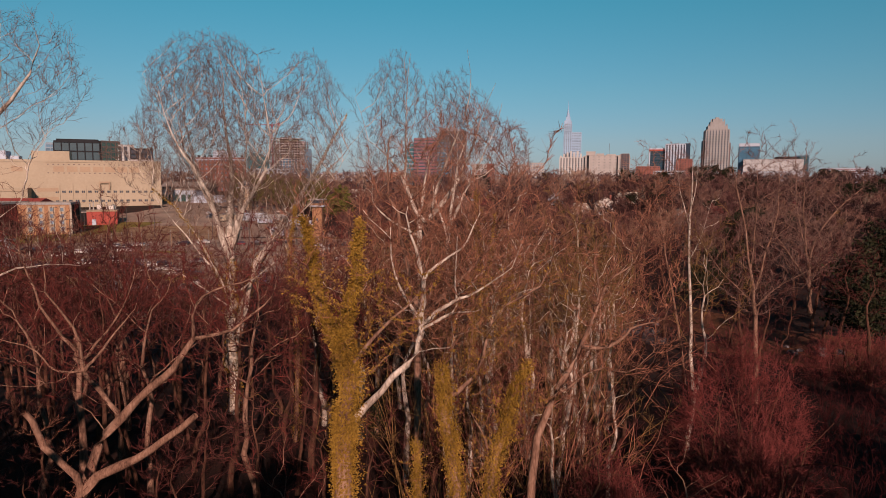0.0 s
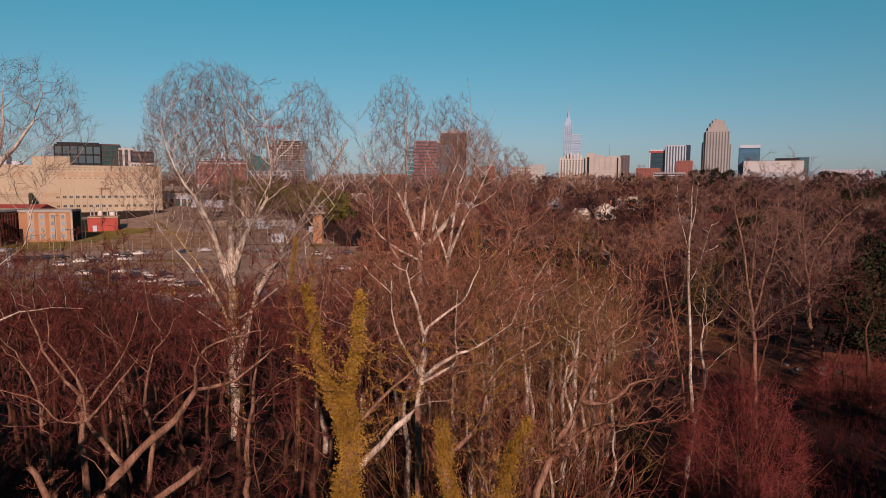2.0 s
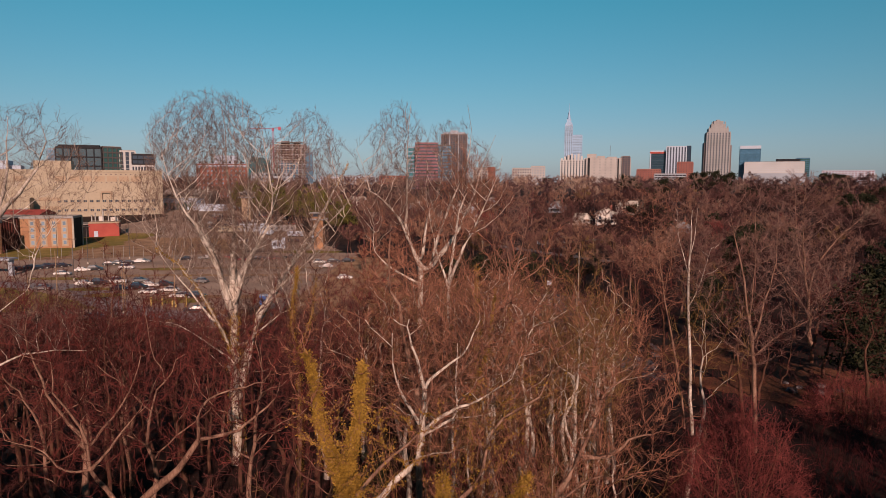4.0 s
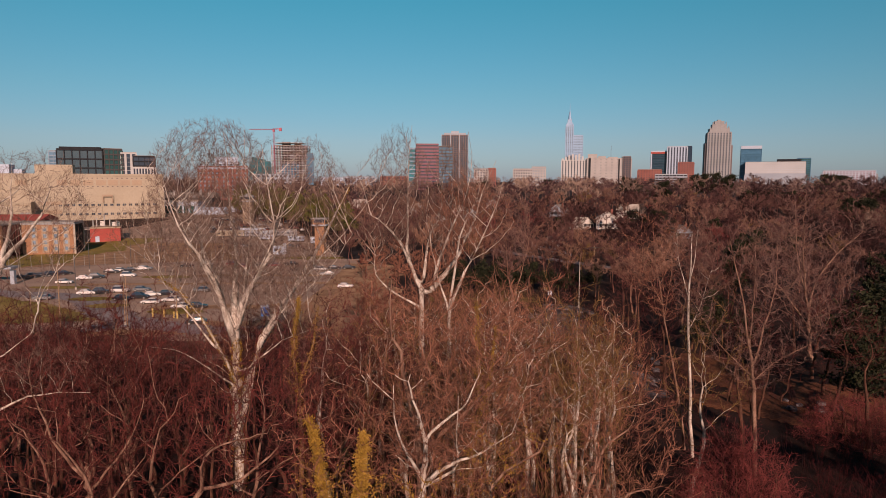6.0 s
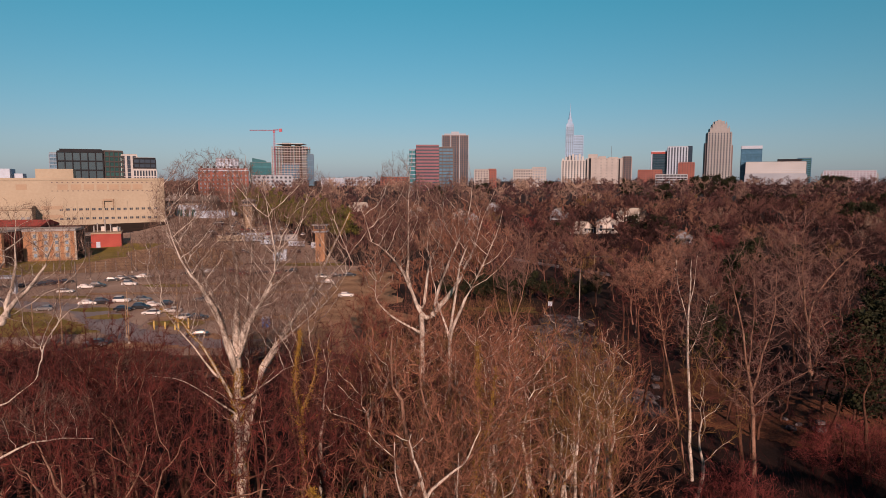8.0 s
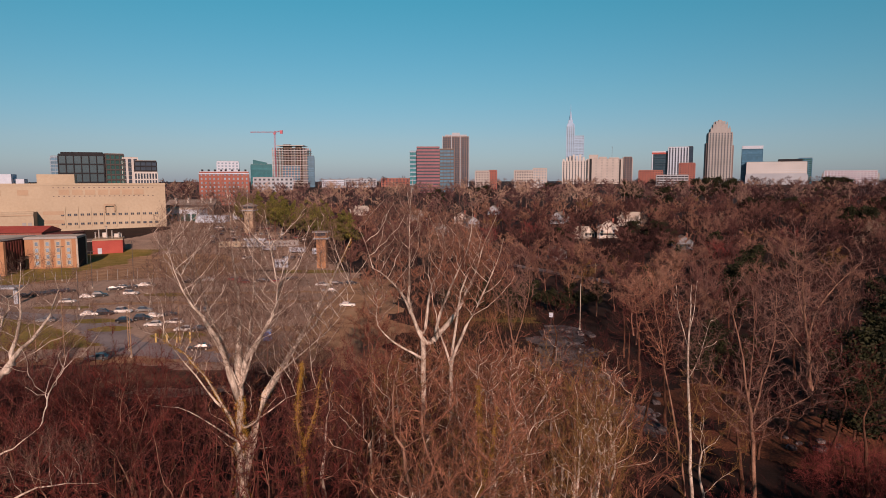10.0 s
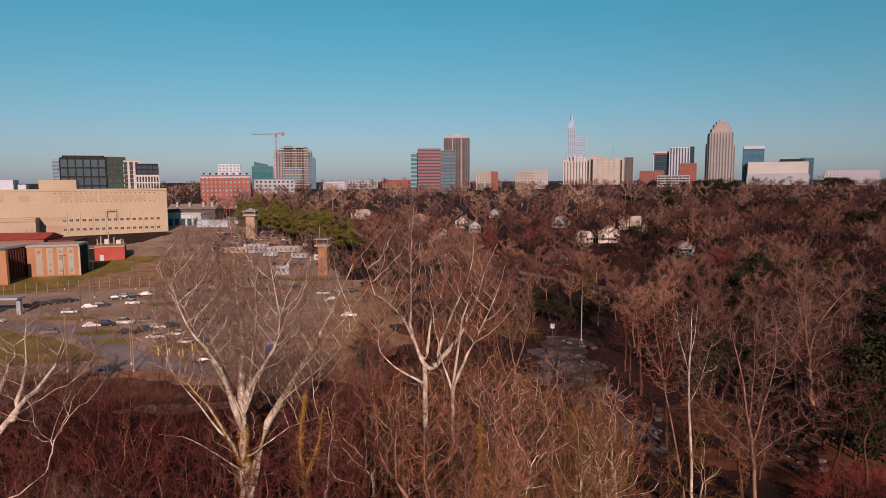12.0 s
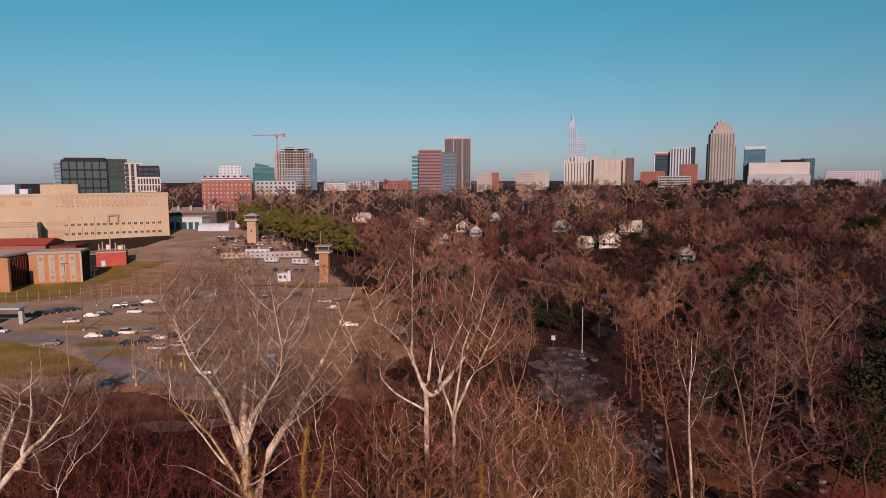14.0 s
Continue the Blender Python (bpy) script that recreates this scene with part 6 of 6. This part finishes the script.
# ---- guard towers ----
def guard_tower(label, at, w, h, cab, mat, roof_high):
    t = thing("guard_tower", label, "guard tower", "guard towers", at)
    part("shaft", box(bmesh.new(), -w / 2, w / 2, -w / 2, w / 2, -0.3, h - 3.6, 0.08), mat, t)
    part("ledge", box(bmesh.new(), -cab / 2, cab / 2, -cab / 2, cab / 2, h - 3.6, h - 3.0, 0.06), STONE_PALE, t)
    for sx, sy in ((-1, -1), (1, -1), (-1, 1), (1, 1)):
        c = cab / 2 - 0.7
        part("post", box(bmesh.new(), sx * c - 0.2, sx * c + 0.2, sy * c - 0.2, sy * c + 0.2, h - 3.0, h - 0.8), mat, t)
    part("cab_wall", box(bmesh.new(), -cab / 2 + 0.6, cab / 2 - 0.6, -cab / 2 + 0.6, cab / 2 - 0.6, h - 3.0, h - 2.1), mat, t)
    part("window", box(bmesh.new(), -cab / 2 + 0.75, cab / 2 - 0.75, -cab / 2 + 0.75, cab / 2 - 0.75, h - 2.1, h - 0.8), GLASS_NAVY, t)
    bm = box(bmesh.new(), -cab / 2 - 0.2, cab / 2 + 0.2, -cab / 2 - 0.2, cab / 2 + 0.2, h - 0.8, h - 0.4)
    if roof_high:
        bmesh.ops.create_cone(bm, cap_ends=True, segments=4, radius1=cab * 0.66, radius2=0.3, depth=roof_high, matrix=pose(0, 0, h - 0.4 + roof_high / 2, 0, 0, 45))
    part("roof", bm, STONE_TAN, t)
    part("rail", box(bmesh.new(), -cab / 2, cab / 2, -cab / 2 - 0.05, -cab / 2 + 0.05, h - 2.2, h - 2.1), STEEL_DARK, t)
    part("slot_window", box(bmesh.new(), -0.3, 0.3, -w / 2 - 0.06, -w / 2 + 0.2, h * 0.4, h * 0.4 + 1.2), GLASS_NAVY, t)
    return t


ga = guard_tower("orange brick guard tower with a jutting cab and mast", (-52.6, 270, 0), 3.9, 16.0, 6.2, ORANGE, 0)
part("mast", cylinder(bmesh.new(), (-1.6, 1, 15.4), (-1.6, 1, 21.6), 0.10, 0.05, 6), STEEL, ga)
guard_tower("tan guard tower with a wide cap roof", (-121, 395, 4.6), 5.4, 17.5, 8.2, CREAM_BAND, 1.6)

# ---- sheds and trailers beyond the yard ----
gar = thing("garage_building", "white maintenance garage with teal roller doors", "garage", "yard buildings", (-193, 470, 7.5), 0)
block("wall", [(-14, 12, 0, 16, -0.5, 8.5)], WHITE, gar)
block("roof", [(-14.4, 12.4, -0.8, 16.4, 8.5, 9.3)], ROOF_LIGHT, gar)
for i in range(5):
    block("roller_door", [(-12 + i * 4.6, -8.8 + i * 4.6, -0.12, 0.2, 0, 5.2)], GLASS_TEAL, gar)
shed = thing("storage_shed", "long grey-roofed storage shed", "shed", "yard buildings", (-203, 505, 9), 0)
block("wall", [(-18, 20, 0, 18, -0.5, 9)], STEEL_DARK, shed)
bm = box(bmesh.new(), -18.5, 20.5, -0.8, 18.8, 9, 13)
for v in bm.verts:
    if v.co.z > 12:
        v.co.y = 9
part("roof", bm, ROOF_GREY, shed)
for x in (-12, -2, 9, 16):
    block("roof_vent", [(x, x + 1.6, 3, 4.6, 10, 14.5)], STEEL, shed)
tent = thing("white_fabric_hall", "low white arched fabric hall", "hall", "yard buildings", (-168, 455, 7), 0)
bm = bmesh.new()
bmesh.ops.create_cone(bm, cap_ends=True, segments=24, radius1=5.0, radius2=5.0, depth=22, matrix=pose(0, 6, 0.4, 0, 90, 0))
part("cover", bm, WHITE, tent)
low = thing("white_store_building", "low white flat-roofed store building", "store", "yard buildings", (-150, 480, 8), 0)
block("wall", [(-10, 10, 0, 14, -0.5, 5)], WHITE, low)
block("roof", [(-10.4, 10.4, -0.4, 14.4, 5, 5.5)], ROOF_GREY, low)


def trailer(label, at, turn, long, high, mat):
    t = thing("trailer", label, "trailer", "yard trailers", at, turn)
    part("body", box(bmesh.new(), -long / 2, long / 2, -1.3, 1.3, 0.7, high, 0.10), mat, t)
    part("roof", box(bmesh.new(), -long / 2 + 0.05, long / 2 - 0.05, -1.34, 1.34, high, high + 0.12), ROOF_LIGHT, t)
    part("skirt", box(bmesh.new(), -long / 2 + 0.3, long / 2 - 0.3, -1.1, 1.1, 0.25, 0.7), STEEL_DARK, t)
    for x in np.arange(-long / 2 + 1.5, long / 2 - 1, 2.6):
        part("window", box(bmesh.new(), x - 0.45, x + 0.45, -1.36, -1.2, 1.7, 2.5), GLASS_NAVY, t)
    part("door", box(bmesh.new(), long / 2 - 1.4, long / 2 - 0.5, -1.35, -1.2, 0.8, 2.8), STONE_TAN, t)
    for sx in (-0.7, 0.7):
        for sy in (-1.0, 1.0):
            part("wheel", cylinder(bmesh.new(), (sx - long * 0.2, sy - 0.14, 0.40), (sx - long * 0.2, sy + 0.14, 0.40), 0.40, sides=12), RUBBER, t)
    return t


for x, y, a, n, h, m, lab in ((-112, 334, 8, 14, 3.6, CREAM, "long cream office trailer"), (-98, 335, 10, 13, 3.5, STONE_PALE, "long pale office trailer"), (-85, 337, 12, 14, 3.7, STONE_TAN, "long tan office trailer"),
                              (-104, 347, 8, 13, 3.4, WHITE, "long white office trailer"), (-74, 318, -18, 8, 3.0, WHITE, "white box trailer in the yard"), (-62, 312, 14, 7, 3.4, WHITE, "white delivery trailer in the yard"), (-90, 324, -14, 7, 2.8, WHITE, "short white box trailer")):
    trailer(lab, (x, y, float(hill(x, y))), a, n, h, m)
hut = thing("white_site_hut", "small two-storey white hut in the car park", "hut", "", (-70.5, 272, 0), 8)
part("wall", box(bmesh.new(), -2.6, 1.6, -1.6, 1.6, -0.1, 3.6, 0.05), WHITE, hut)
part("wall", box(bmesh.new(), 1.6, 2.8, -1.2, 1.2, -0.1, 4.6, 0.05), WHITE, hut)
part("window", box(bmesh.new(), -2.0, -0.9, -1.68, -1.5, 1.4, 2.6), GLASS_NAVY, hut)
part("window", box(bmesh.new(), 0.0, 0.9, -1.68, -1.5, 1.4, 2.6), GLASS_NAVY, hut)
part("roof", box(bmesh.new(), -2.8, 1.7, -1.8, 1.8, 3.6, 3.8), ROOF_LIGHT, hut)


# ---- cars ----
def prism(bm, profile, y0, y1, taper=0.0):
    """A side profile (x, z) drawn across from y0 to y1; taper pulls in its upper points."""
    top = max(z for _, z in profile)
    bot = min(z for _, z in profile)
    sides = []
    for y in (y0, y1):
        s = 1 if y > 0 else -1
        sides.append([bm.verts.new((x, y - s * taper * (z - bot) / (top - bot), z)) for x, z in profile])
    n = len(profile)
    bm.faces.new(sides[0][::-1])
    bm.faces.new(sides[1])
    for i in range(n):
        bm.faces.new((sides[0][i], sides[0][(i + 1) % n], sides[1][(i + 1) % n], sides[1][i]))
    bmesh.ops.recalc_face_normals(bm, faces=bm.faces)
    return bm


def car(colour, at, turn, tall=0.0, words=""):
    t = thing("car", words, "car", "parked cars", at, turn)
    paint = CAR_PAINTS[colour]
    h = 1.45 + tall
    body = prism(bmesh.new(), [(-2.3, 0.32), (-2.32, 0.75), (-2.05, 0.92 + tall * 0.5), (1.0, 0.95 + tall * 0.5), (2.1, 0.80 + tall * 0.3), (2.32, 0.6), (2.28, 0.32)], -0.9, 0.9, 0.06)
    bmesh.ops.bevel(body, geom=list(body.edges), offset=0.05, segments=2, affect="EDGES")
    part("body", body, paint, t)
    back = -2.0 if tall else -1.75
    glass = prism(bmesh.new(), [(back, 0.9 + tall * 0.5), (back + 0.45, h - 0.06), (0.25, h - 0.06), (1.05, 0.92 + tall * 0.5)], -0.82, 0.82, 0.16)
    part("window", glass, GLASS_NAVY, t)
    top = box(bmesh.new(), back + 0.40, 0.32, -0.68, 0.68, h - 0.075, h, 0.03)
    part("roof", top, paint, t)
    for x in (-1.42, 1.42):
        for s in (-1, 1):
            w = part("wheel", cylinder(bmesh.new(), (x, s * 0.86 - 0.11, 0.33), (x, s * 0.86 + 0.11, 0.33), 0.33, sides=14), RUBBER, t)
            part("rim", cylinder(bmesh.new(), (x, s * 0.98 - 0.01, 0.33), (x, s * 0.98 + 0.01, 0.33), 0.2, sides=10), STEEL, w)
    for s in (-1, 1):
        part("headlight", box(bmesh.new(), 2.22, 2.34, s * 0.62 - 0.16, s * 0.62 + 0.16, 0.58, 0.70), GLASS_PALE, t)
        part("tail_light", box(bmesh.new(), -2.35, -2.24, s * 0.66 - 0.14, s * 0.66 + 0.14, 0.66, 0.80), RED_WALL, t)
    return t


MODELS = {
    "white": car("white", (-115, 191.5, 0.05), 12, 0, "white saloon car parked on asphalt"),
    "dark": car("dark", (-133.5, 200, 0.05), 40, 0, "black saloon car parked on asphalt"),
    "grey": car("grey", (-105, 222.5, 0.05), 10, 0, "grey saloon car parked on asphalt"),
    "red": car("red", (-78.5, 235.5, 0.05), 4, 0, "maroon saloon car parked on asphalt"),
    "suv": car("dark", (-111, 202, 0.05), 14, 0.28, "black utility car parked on asphalt"),
    "van": car("white", (-102.5, 205.5, 0.05), 6, 0.38, "white van-like car parked on asphalt"),
}


def park(rows, seed, lean=8):
    rng = np.random.default_rng(seed)
    for kind, x, y in rows:
        copy_thing(MODELS[kind], pose(x, y, float(hill(x, y)) + 0.06, 0, 0, lean + rng.normal(0, 5) + 180 * rng.integers(2)))


park([("dark" if i % 3 else "suv", -132.4 + i * 1.35, 201.8 + i * 1.6) for i in range(6)], 1, 40)
park([("white", -113.5, 199.5), ("dark", -112.5, 214), ("white", -111, 217.5), ("dark", -108.5, 217.5), ("white", -106.5, 221.5)], 2, 22)
park([("white", -98, 173), ("suv", -94.5, 174), ("van", -90.5, 176.5), ("grey", -85.5, 178.5), ("dark", -84, 164.5), ("suv", -80.5, 167), ("white", -79.0, 170.5), ("dark", -75.5, 172), ("white", -74.5, 160), ("white", -70.5, 163), ("white", -64.5, 154.6), ("dark", -60.5, 154.5), ("grey", -105, 165)], 3, 6)
park([("dark", -93, 229), ("grey", -87.5, 233.5), ("dark", -67, 231.5), ("red", -62.0, 231.5), ("dark", -57, 236), ("white", -43.5, 222.5), ("dark", -38.9, 224.5), ("grey", -39, 210.5), ("white", -29, 185.5), ("grey", -68.5, 178), ("dark", -54, 137), ("grey", -72, 129), ("van", -128.5, 178.5), ("red", -73, 229), ("dark", -34, 226)], 4, 4)
rng = np.random.default_rng(5)
names = ("white", "dark", "grey", "dark", "white", "red", "grey")
for row_y, x0, x1 in ((300, -102, -66), (362, -130, -80), (372, -136, -84), (384, -138, -92), (398, -142, -98), (410, -148, -106), (352, -128, -112), (420, -150, -110)):
    for x in np.arange(x0, x1, 3.3):
        if rng.uniform() < 0.62:
            kind = names[rng.integers(len(names))]
            y = row_y + rng.normal(0, 1.0)
            copy_thing(MODELS[kind], pose(x, y, float(hill(x, y)) + 0.06, 1.5, 0, 90 + rng.normal(0, 8)))


# ---- posts, signs, fences ----
def lamp_post(label, at, high, mat, arm=1.8):
    t = thing("lamp_post", label, "lamp post", "car park lamps", at)
    part("pole", cylinder(bmesh.new(), (0, 0, -0.2), (0, 0, high), 0.13, 0.08, 8), mat, t)
    part("base", cylinder(bmesh.new(), (0, 0, -0.1), (0, 0, 0.7), 0.3, 0.28, 10), CONCRETE, t)
    if arm:
        part("arm", cylinder(bmesh.new(), (-arm / 2, 0, high - 0.1), (arm / 2, 0, high - 0.1), 0.05, sides=6), mat, t)
        for s in (-1, 1):
            part("lamp_head", box(bmesh.new(), s * arm / 2 - 0.35, s * arm / 2 + 0.35, -0.18, 0.18, high - 0.18, high + 0.02, 0.03), STEEL_DARK, t)
    return t


for x, y, h in ((-142, 234, 13), (-122, 218, 13), (-115.5, 234, 15), (-105.5, 181, 12), (-118, 262, 13), (-90, 250, 12), (-62, 205, 11)):
    lamp_post("tall dark steel lamp post over the car park", (x, y, 0), h, STEEL_DARK)
for x, y, h in ((-80, 131, 14.0), (-66, 131, 11.5), (-69, 136, 9), (-62, 146, 12), (-84, 128, 9)):
    lamp_post("pale weathered pole at the car park edge", (x, y, 0), h, TIMBER, 0)
lamp_post("tall bare timber pole at the asphalt lot", (33.1, 155.7, 0), 11.6, CONCRETE, 0)


def utility_pole(at, high, turn):
    t = thing("utility_pole", "brown timber utility pole with a crossarm", "utility pole", "utility poles", at, turn)
    part("pole", cylinder(bmesh.new(), (0, 0, -0.2), (0, 0, high), 0.16, 0.11, 8), TIMBER, t)
    part("crossarm", box(bmesh.new(), -1.2, 1.2, -0.07, 0.07, high - 0.9, high - 0.74), TIMBER, t)
    for x in (-1.05, -0.5, 0.5, 1.05):
        part("insulator", cylinder(bmesh.new(), (x, 0, high - 0.74), (x, 0, high - 0.52), 0.05, sides=6), CONCRETE, t)
    return t


POLES = ((11.4, 189, 11.5), (46, 196, 11.5), (84, 204, 12))
for x, y, h in POLES:
    utility_pole((x, y, float(hill(x, y))), h, 100)
for (xa, ya, ha), (xb, yb, hb) in zip(POLES, POLES[1:]):
    for k in (-0.5, 0.5, 1.6):
        rng0 = np.linspace(0, 1, 9)
        za, zb = float(hill(xa, ya)) + ha - 0.5 - (1.6 if k > 1 else 0), float(hill(xb, yb)) + hb - 0.5 - (1.6 if k > 1 else 0)
        pts = np.stack([xa + (xb - xa) * rng0, ya + (yb - ya) * rng0 + min(k, 0.6), za + (zb - za) * rng0 - 1.1 * 4 * rng0 * (1 - rng0)], -1)
        v, f = tubes([(pts[None], np.full((1, 9), 0.035), 4)])
        tagged(part_of("power_cable", quads("power_cable", v, f), STEEL_DARK), "thin dark power cable between timber poles", "cable", "power cables")

sign = thing("post_sign", "white square sign box on a slim post", "sign", "", (26.0, 156, 0), -8)
part("post", cylinder(bmesh.new(), (0, 0, -0.2), (0, 0, 3.6), 0.10, 0.08, 8), STEEL_DARK, sign)
part("sign_box", box(bmesh.new(), -0.5, 0.5, -0.14, 0.14, 3.2, 4.3, 0.04), WHITE, sign)
part("sign_rim", box(bmesh.new(), -0.55, 0.55, -0.10, 0.10, 4.3, 4.38), STEEL, sign)


def gate_post(x, y, h):
    t = thing("gate_post", "yellow steel barrier post at the entrance", "bollard", "yellow barrier posts", (x, y, 0.05))
    part("post", cylinder(bmesh.new(), (0, 0, -0.1), (0, 0, h), 0.2, 0.2, 12), YELLOW, t)
    part("cap", cylinder(bmesh.new(), (0, 0, h), (0, 0, h + 0.12), 0.22, 0.1, 12), YELLOW, t)


for x, y, h in ((-66.6, 143.8, 2.0), (-64.4, 144.6, 1.5), (-60.4, 142.4, 1.6), (-58.6, 143.6, 2.6), (-61.6, 143.4, 1.3)):
    gate_post(x, y, h)
bin_ob = thing("blue_cabin", "small bright blue portable cabin", "cabin", "", (-41.5, 146, 0.05), 10)
part("body", box(bmesh.new(), -0.9, 0.9, -0.9, 0.9, 0, 2.2, 0.05), surface("blue_plastic", [(0.03, 0.14, 0.42), (0.05, 0.20, 0.55)], 1.0, 0.5), bin_ob)
part("roof", box(bmesh.new(), -0.95, 0.95, -0.95, 0.95, 2.2, 2.4, 0.04), WHITE, bin_ob)
part("door", box(bmesh.new(), -0.4, 0.4, -0.94, -0.85, 0.1, 2.0), surface("dark_blue_plastic", [(0.02, 0.08, 0.26), (0.03, 0.10, 0.32)], 1.0, 0.5), bin_ob)
gate = thing("gatehouse", "white-posted gatehouse canopy over the entrance lane", "gatehouse", "", (-134, 190, 0), 4)
for x in (-9, 4.4):
    part("post", box(bmesh.new(), x - 0.6, x + 0.6, -0.6, 0.6, -0.1, 4.8, 0.05), STONE_PALE, gate)
part("roof", box(bmesh.new(), -10, 5.2, -2.2, 2.2, 4.8, 5.4, 0.05), STONE_PALE, gate)
part("booth", box(bmesh.new(), -6, -2.8, -1.3, 1.3, -0.1, 3.0, 0.05), WHITE, gate)


def fence(name, label, x0, y0, x1, y1, high, gap, rails, mat, rail_mat):
    """Posts with rails or wires between them."""
    long = math.hypot(x1 - x0, y1 - y0)
    turn = math.degrees(math.atan2(y1 - y0, x1 - x0))
    t = thing(name, label, "fence", "", (x0, y0, 0), turn)
    n = max(2, round(long / gap))
    c, s = math.cos(radians(turn)), math.sin(radians(turn))
    zs = [float(hill(x0 + c * long * i / n, y0 + s * long * i / n)) for i in range(n + 1)]
    for i in range(n + 1):
        u = long * i / n
        part("post", cylinder(bmesh.new(), (u, 0, zs[i] - 0.2), (u, 0, zs[i] + high), 0.07, sides=6), mat, t)
    for r in rails:
        for i in range(n):
            part("rail", cylinder(bmesh.new(), (long * i / n, 0, zs[i] + r), (long * (i + 1) / n, 0, zs[i + 1] + r), 0.016 if rail_mat is STEEL_DARK else 0.035, sides=4), rail_mat, t)
    return t


fence("prison_fence", "tall wire security fence with steel posts", -176, 216, -91, 248, 4.2, 3.4, (0.3, 1.3, 2.3, 3.3, 4.1), STEEL, STEEL_DARK)
fence("prison_fence", "tall wire security fence along the yard", -91, 248, -44, 256, 3.6, 4.0, (0.3, 1.8, 3.5), STEEL, STEEL_DARK)
fence("rail_fence", "white rail fence by the houses", 41, 300, 52, 262, 1.6, 2.4, (0.5, 1.0, 1.5), WHITE, WHITE)


# ---- houses among the trees ----
def house(label, at, turn, w, d, h, rise, wall, roof):
    t = thing("house", label, "house", "houses among the trees", at, turn)
    part("wall", box(bmesh.new(), -w / 2, w / 2, 0, d, -1, h), wall, t)
    gab = prism(bmesh.new(), [(-w / 2, h), (w / 2, h), (0, h + rise)], 0.02, d - 0.02)
    part("gable", gab, wall, t)
    for s in (-1, 1):
        bm = bmesh.new()
        sl = [(s * (w / 2 + 0.5), h - 0.5 * 2 * rise / w), (0, h + rise), (0, h + rise + 0.22), (s * (w / 2 + 0.5), h - 0.5 * 2 * rise / w + 0.22)]
        part("roof", prism(bm, sl, -0.5, d + 0.5), roof, t)
    part("chimney", box(bmesh.new(), w * 0.2, w * 0.2 + 0.9, d * 0.5, d * 0.5 + 0.9, h, h + rise + 1.2), BRICK, t)
    for x in (-w * 0.28, w * 0.28):
        for z in ((1.2, h * 0.55) if h > 4.5 else (1.2,)):
            wn2 = part("window", box(bmesh.new(), x - 0.55, x + 0.55, -0.06, 0.2, z, z + 1.4), GLASS_NAVY, t)
            part("frame", boxes_bm([(x - 0.68, x + 0.68, -0.10, 0.1, z - 0.14, z), (x - 0.68, x + 0.68, -0.10, 0.1, z + 1.4, z + 1.54)]), WHITE, wn2)
    part("porch", box(bmesh.new(), -w * 0.4, w * 0.4, -2.2, 0, 2.6, 2.8), roof, t)
    for x in (-w * 0.38, w * 0.38):
        part("porch_post", box(bmesh.new(), x - 0.1, x + 0.1, -2.1, -1.9, -0.5, 2.6), WHITE, t)
    return t


def boxes_bm(rows):
    bm = bmesh.new()
    for r in rows:
        box(bm, *r)
    return bm


for x, y, a, w, d, h, r, wall, roof, lab in (
        (86, 340, -14, 11, 12, 5.5, 3.6, HOUSE_WHITE, ROOF_LIGHT, "white two-storey house with a pale gable roof"), (77, 346, 40, 7, 9, 3.4, 2.6, HOUSE_WHITE, ROOF_LIGHT, "white house wing with a pale roof"),
        (18, 415, 12, 8, 10, 4.5, 3.0, STONE_PALE, ROOF_GREY, "pale gabled house among bare trees"), (10, 440, -10, 9, 11, 5.0, 3.2, HOUSE_WHITE, ROOF_GREY, "white house with a grey gable roof"),
        (-2, 385, 25, 8, 10, 4.0, 2.6, STONE_TAN, ROOF_GREY, "tan house with a grey roof"), (72, 415, -30, 9, 11, 4.5, 3.0, STONE_PALE, ROOF_GREY, "pale house half hidden by trees"),
        (52, 292, 15, 7, 8, 3.4, 2.2, STONE_TAN, ROOF_GREY, "small tan house beside the rail fence"), (112, 300, -8, 8, 9, 3.8, 2.4, STONE_PALE, ROOF_GREY, "pale house behind tangled branches"),
        (-18, 470, 40, 9, 11, 4.5, 2.8, STONE_TAN, ROOF_LIGHT, "tan house with a low pale roof"), (38, 520, -20, 9, 11, 4.5, 3.0, STONE_PALE, ROOF_GREY, "distant pale gabled house"),
        (-64, 520, 70, 10, 13, 4.5, 3.0, HOUSE_WHITE, ROOF_LIGHT, "white house with a long pale roof among bare trees"), (118, 392, 65, 9, 12, 5.0, 3.2, HOUSE_WHITE, ROOF_LIGHT, "white house half hidden behind bare crowns")):
    house(lab, (x, y, float(hill(x, y))), a, w, d, h, r, wall, roof)

# small bare trees on the car park's islands
rng = np.random.default_rng(61)
for x, y in ((-93, 166), (-64, 150), (-90, 205), (-112, 184), (-84, 157), (-100, 244), (-72, 243), (-60, 209), (-48, 192), (-118, 243), (-40, 157), (-30, 138), (-55, 182), (-80, 226), (-130, 246), (-58, 258), (-75, 262), (-92, 260)):
    copy_thing(KINDS[(2, 4)[x % 2]], pose(x, y, 0.05, 0, 0, rng.uniform(0, 360)) @ Matrix.Scale(rng.uniform(0.28, 0.45), 4))
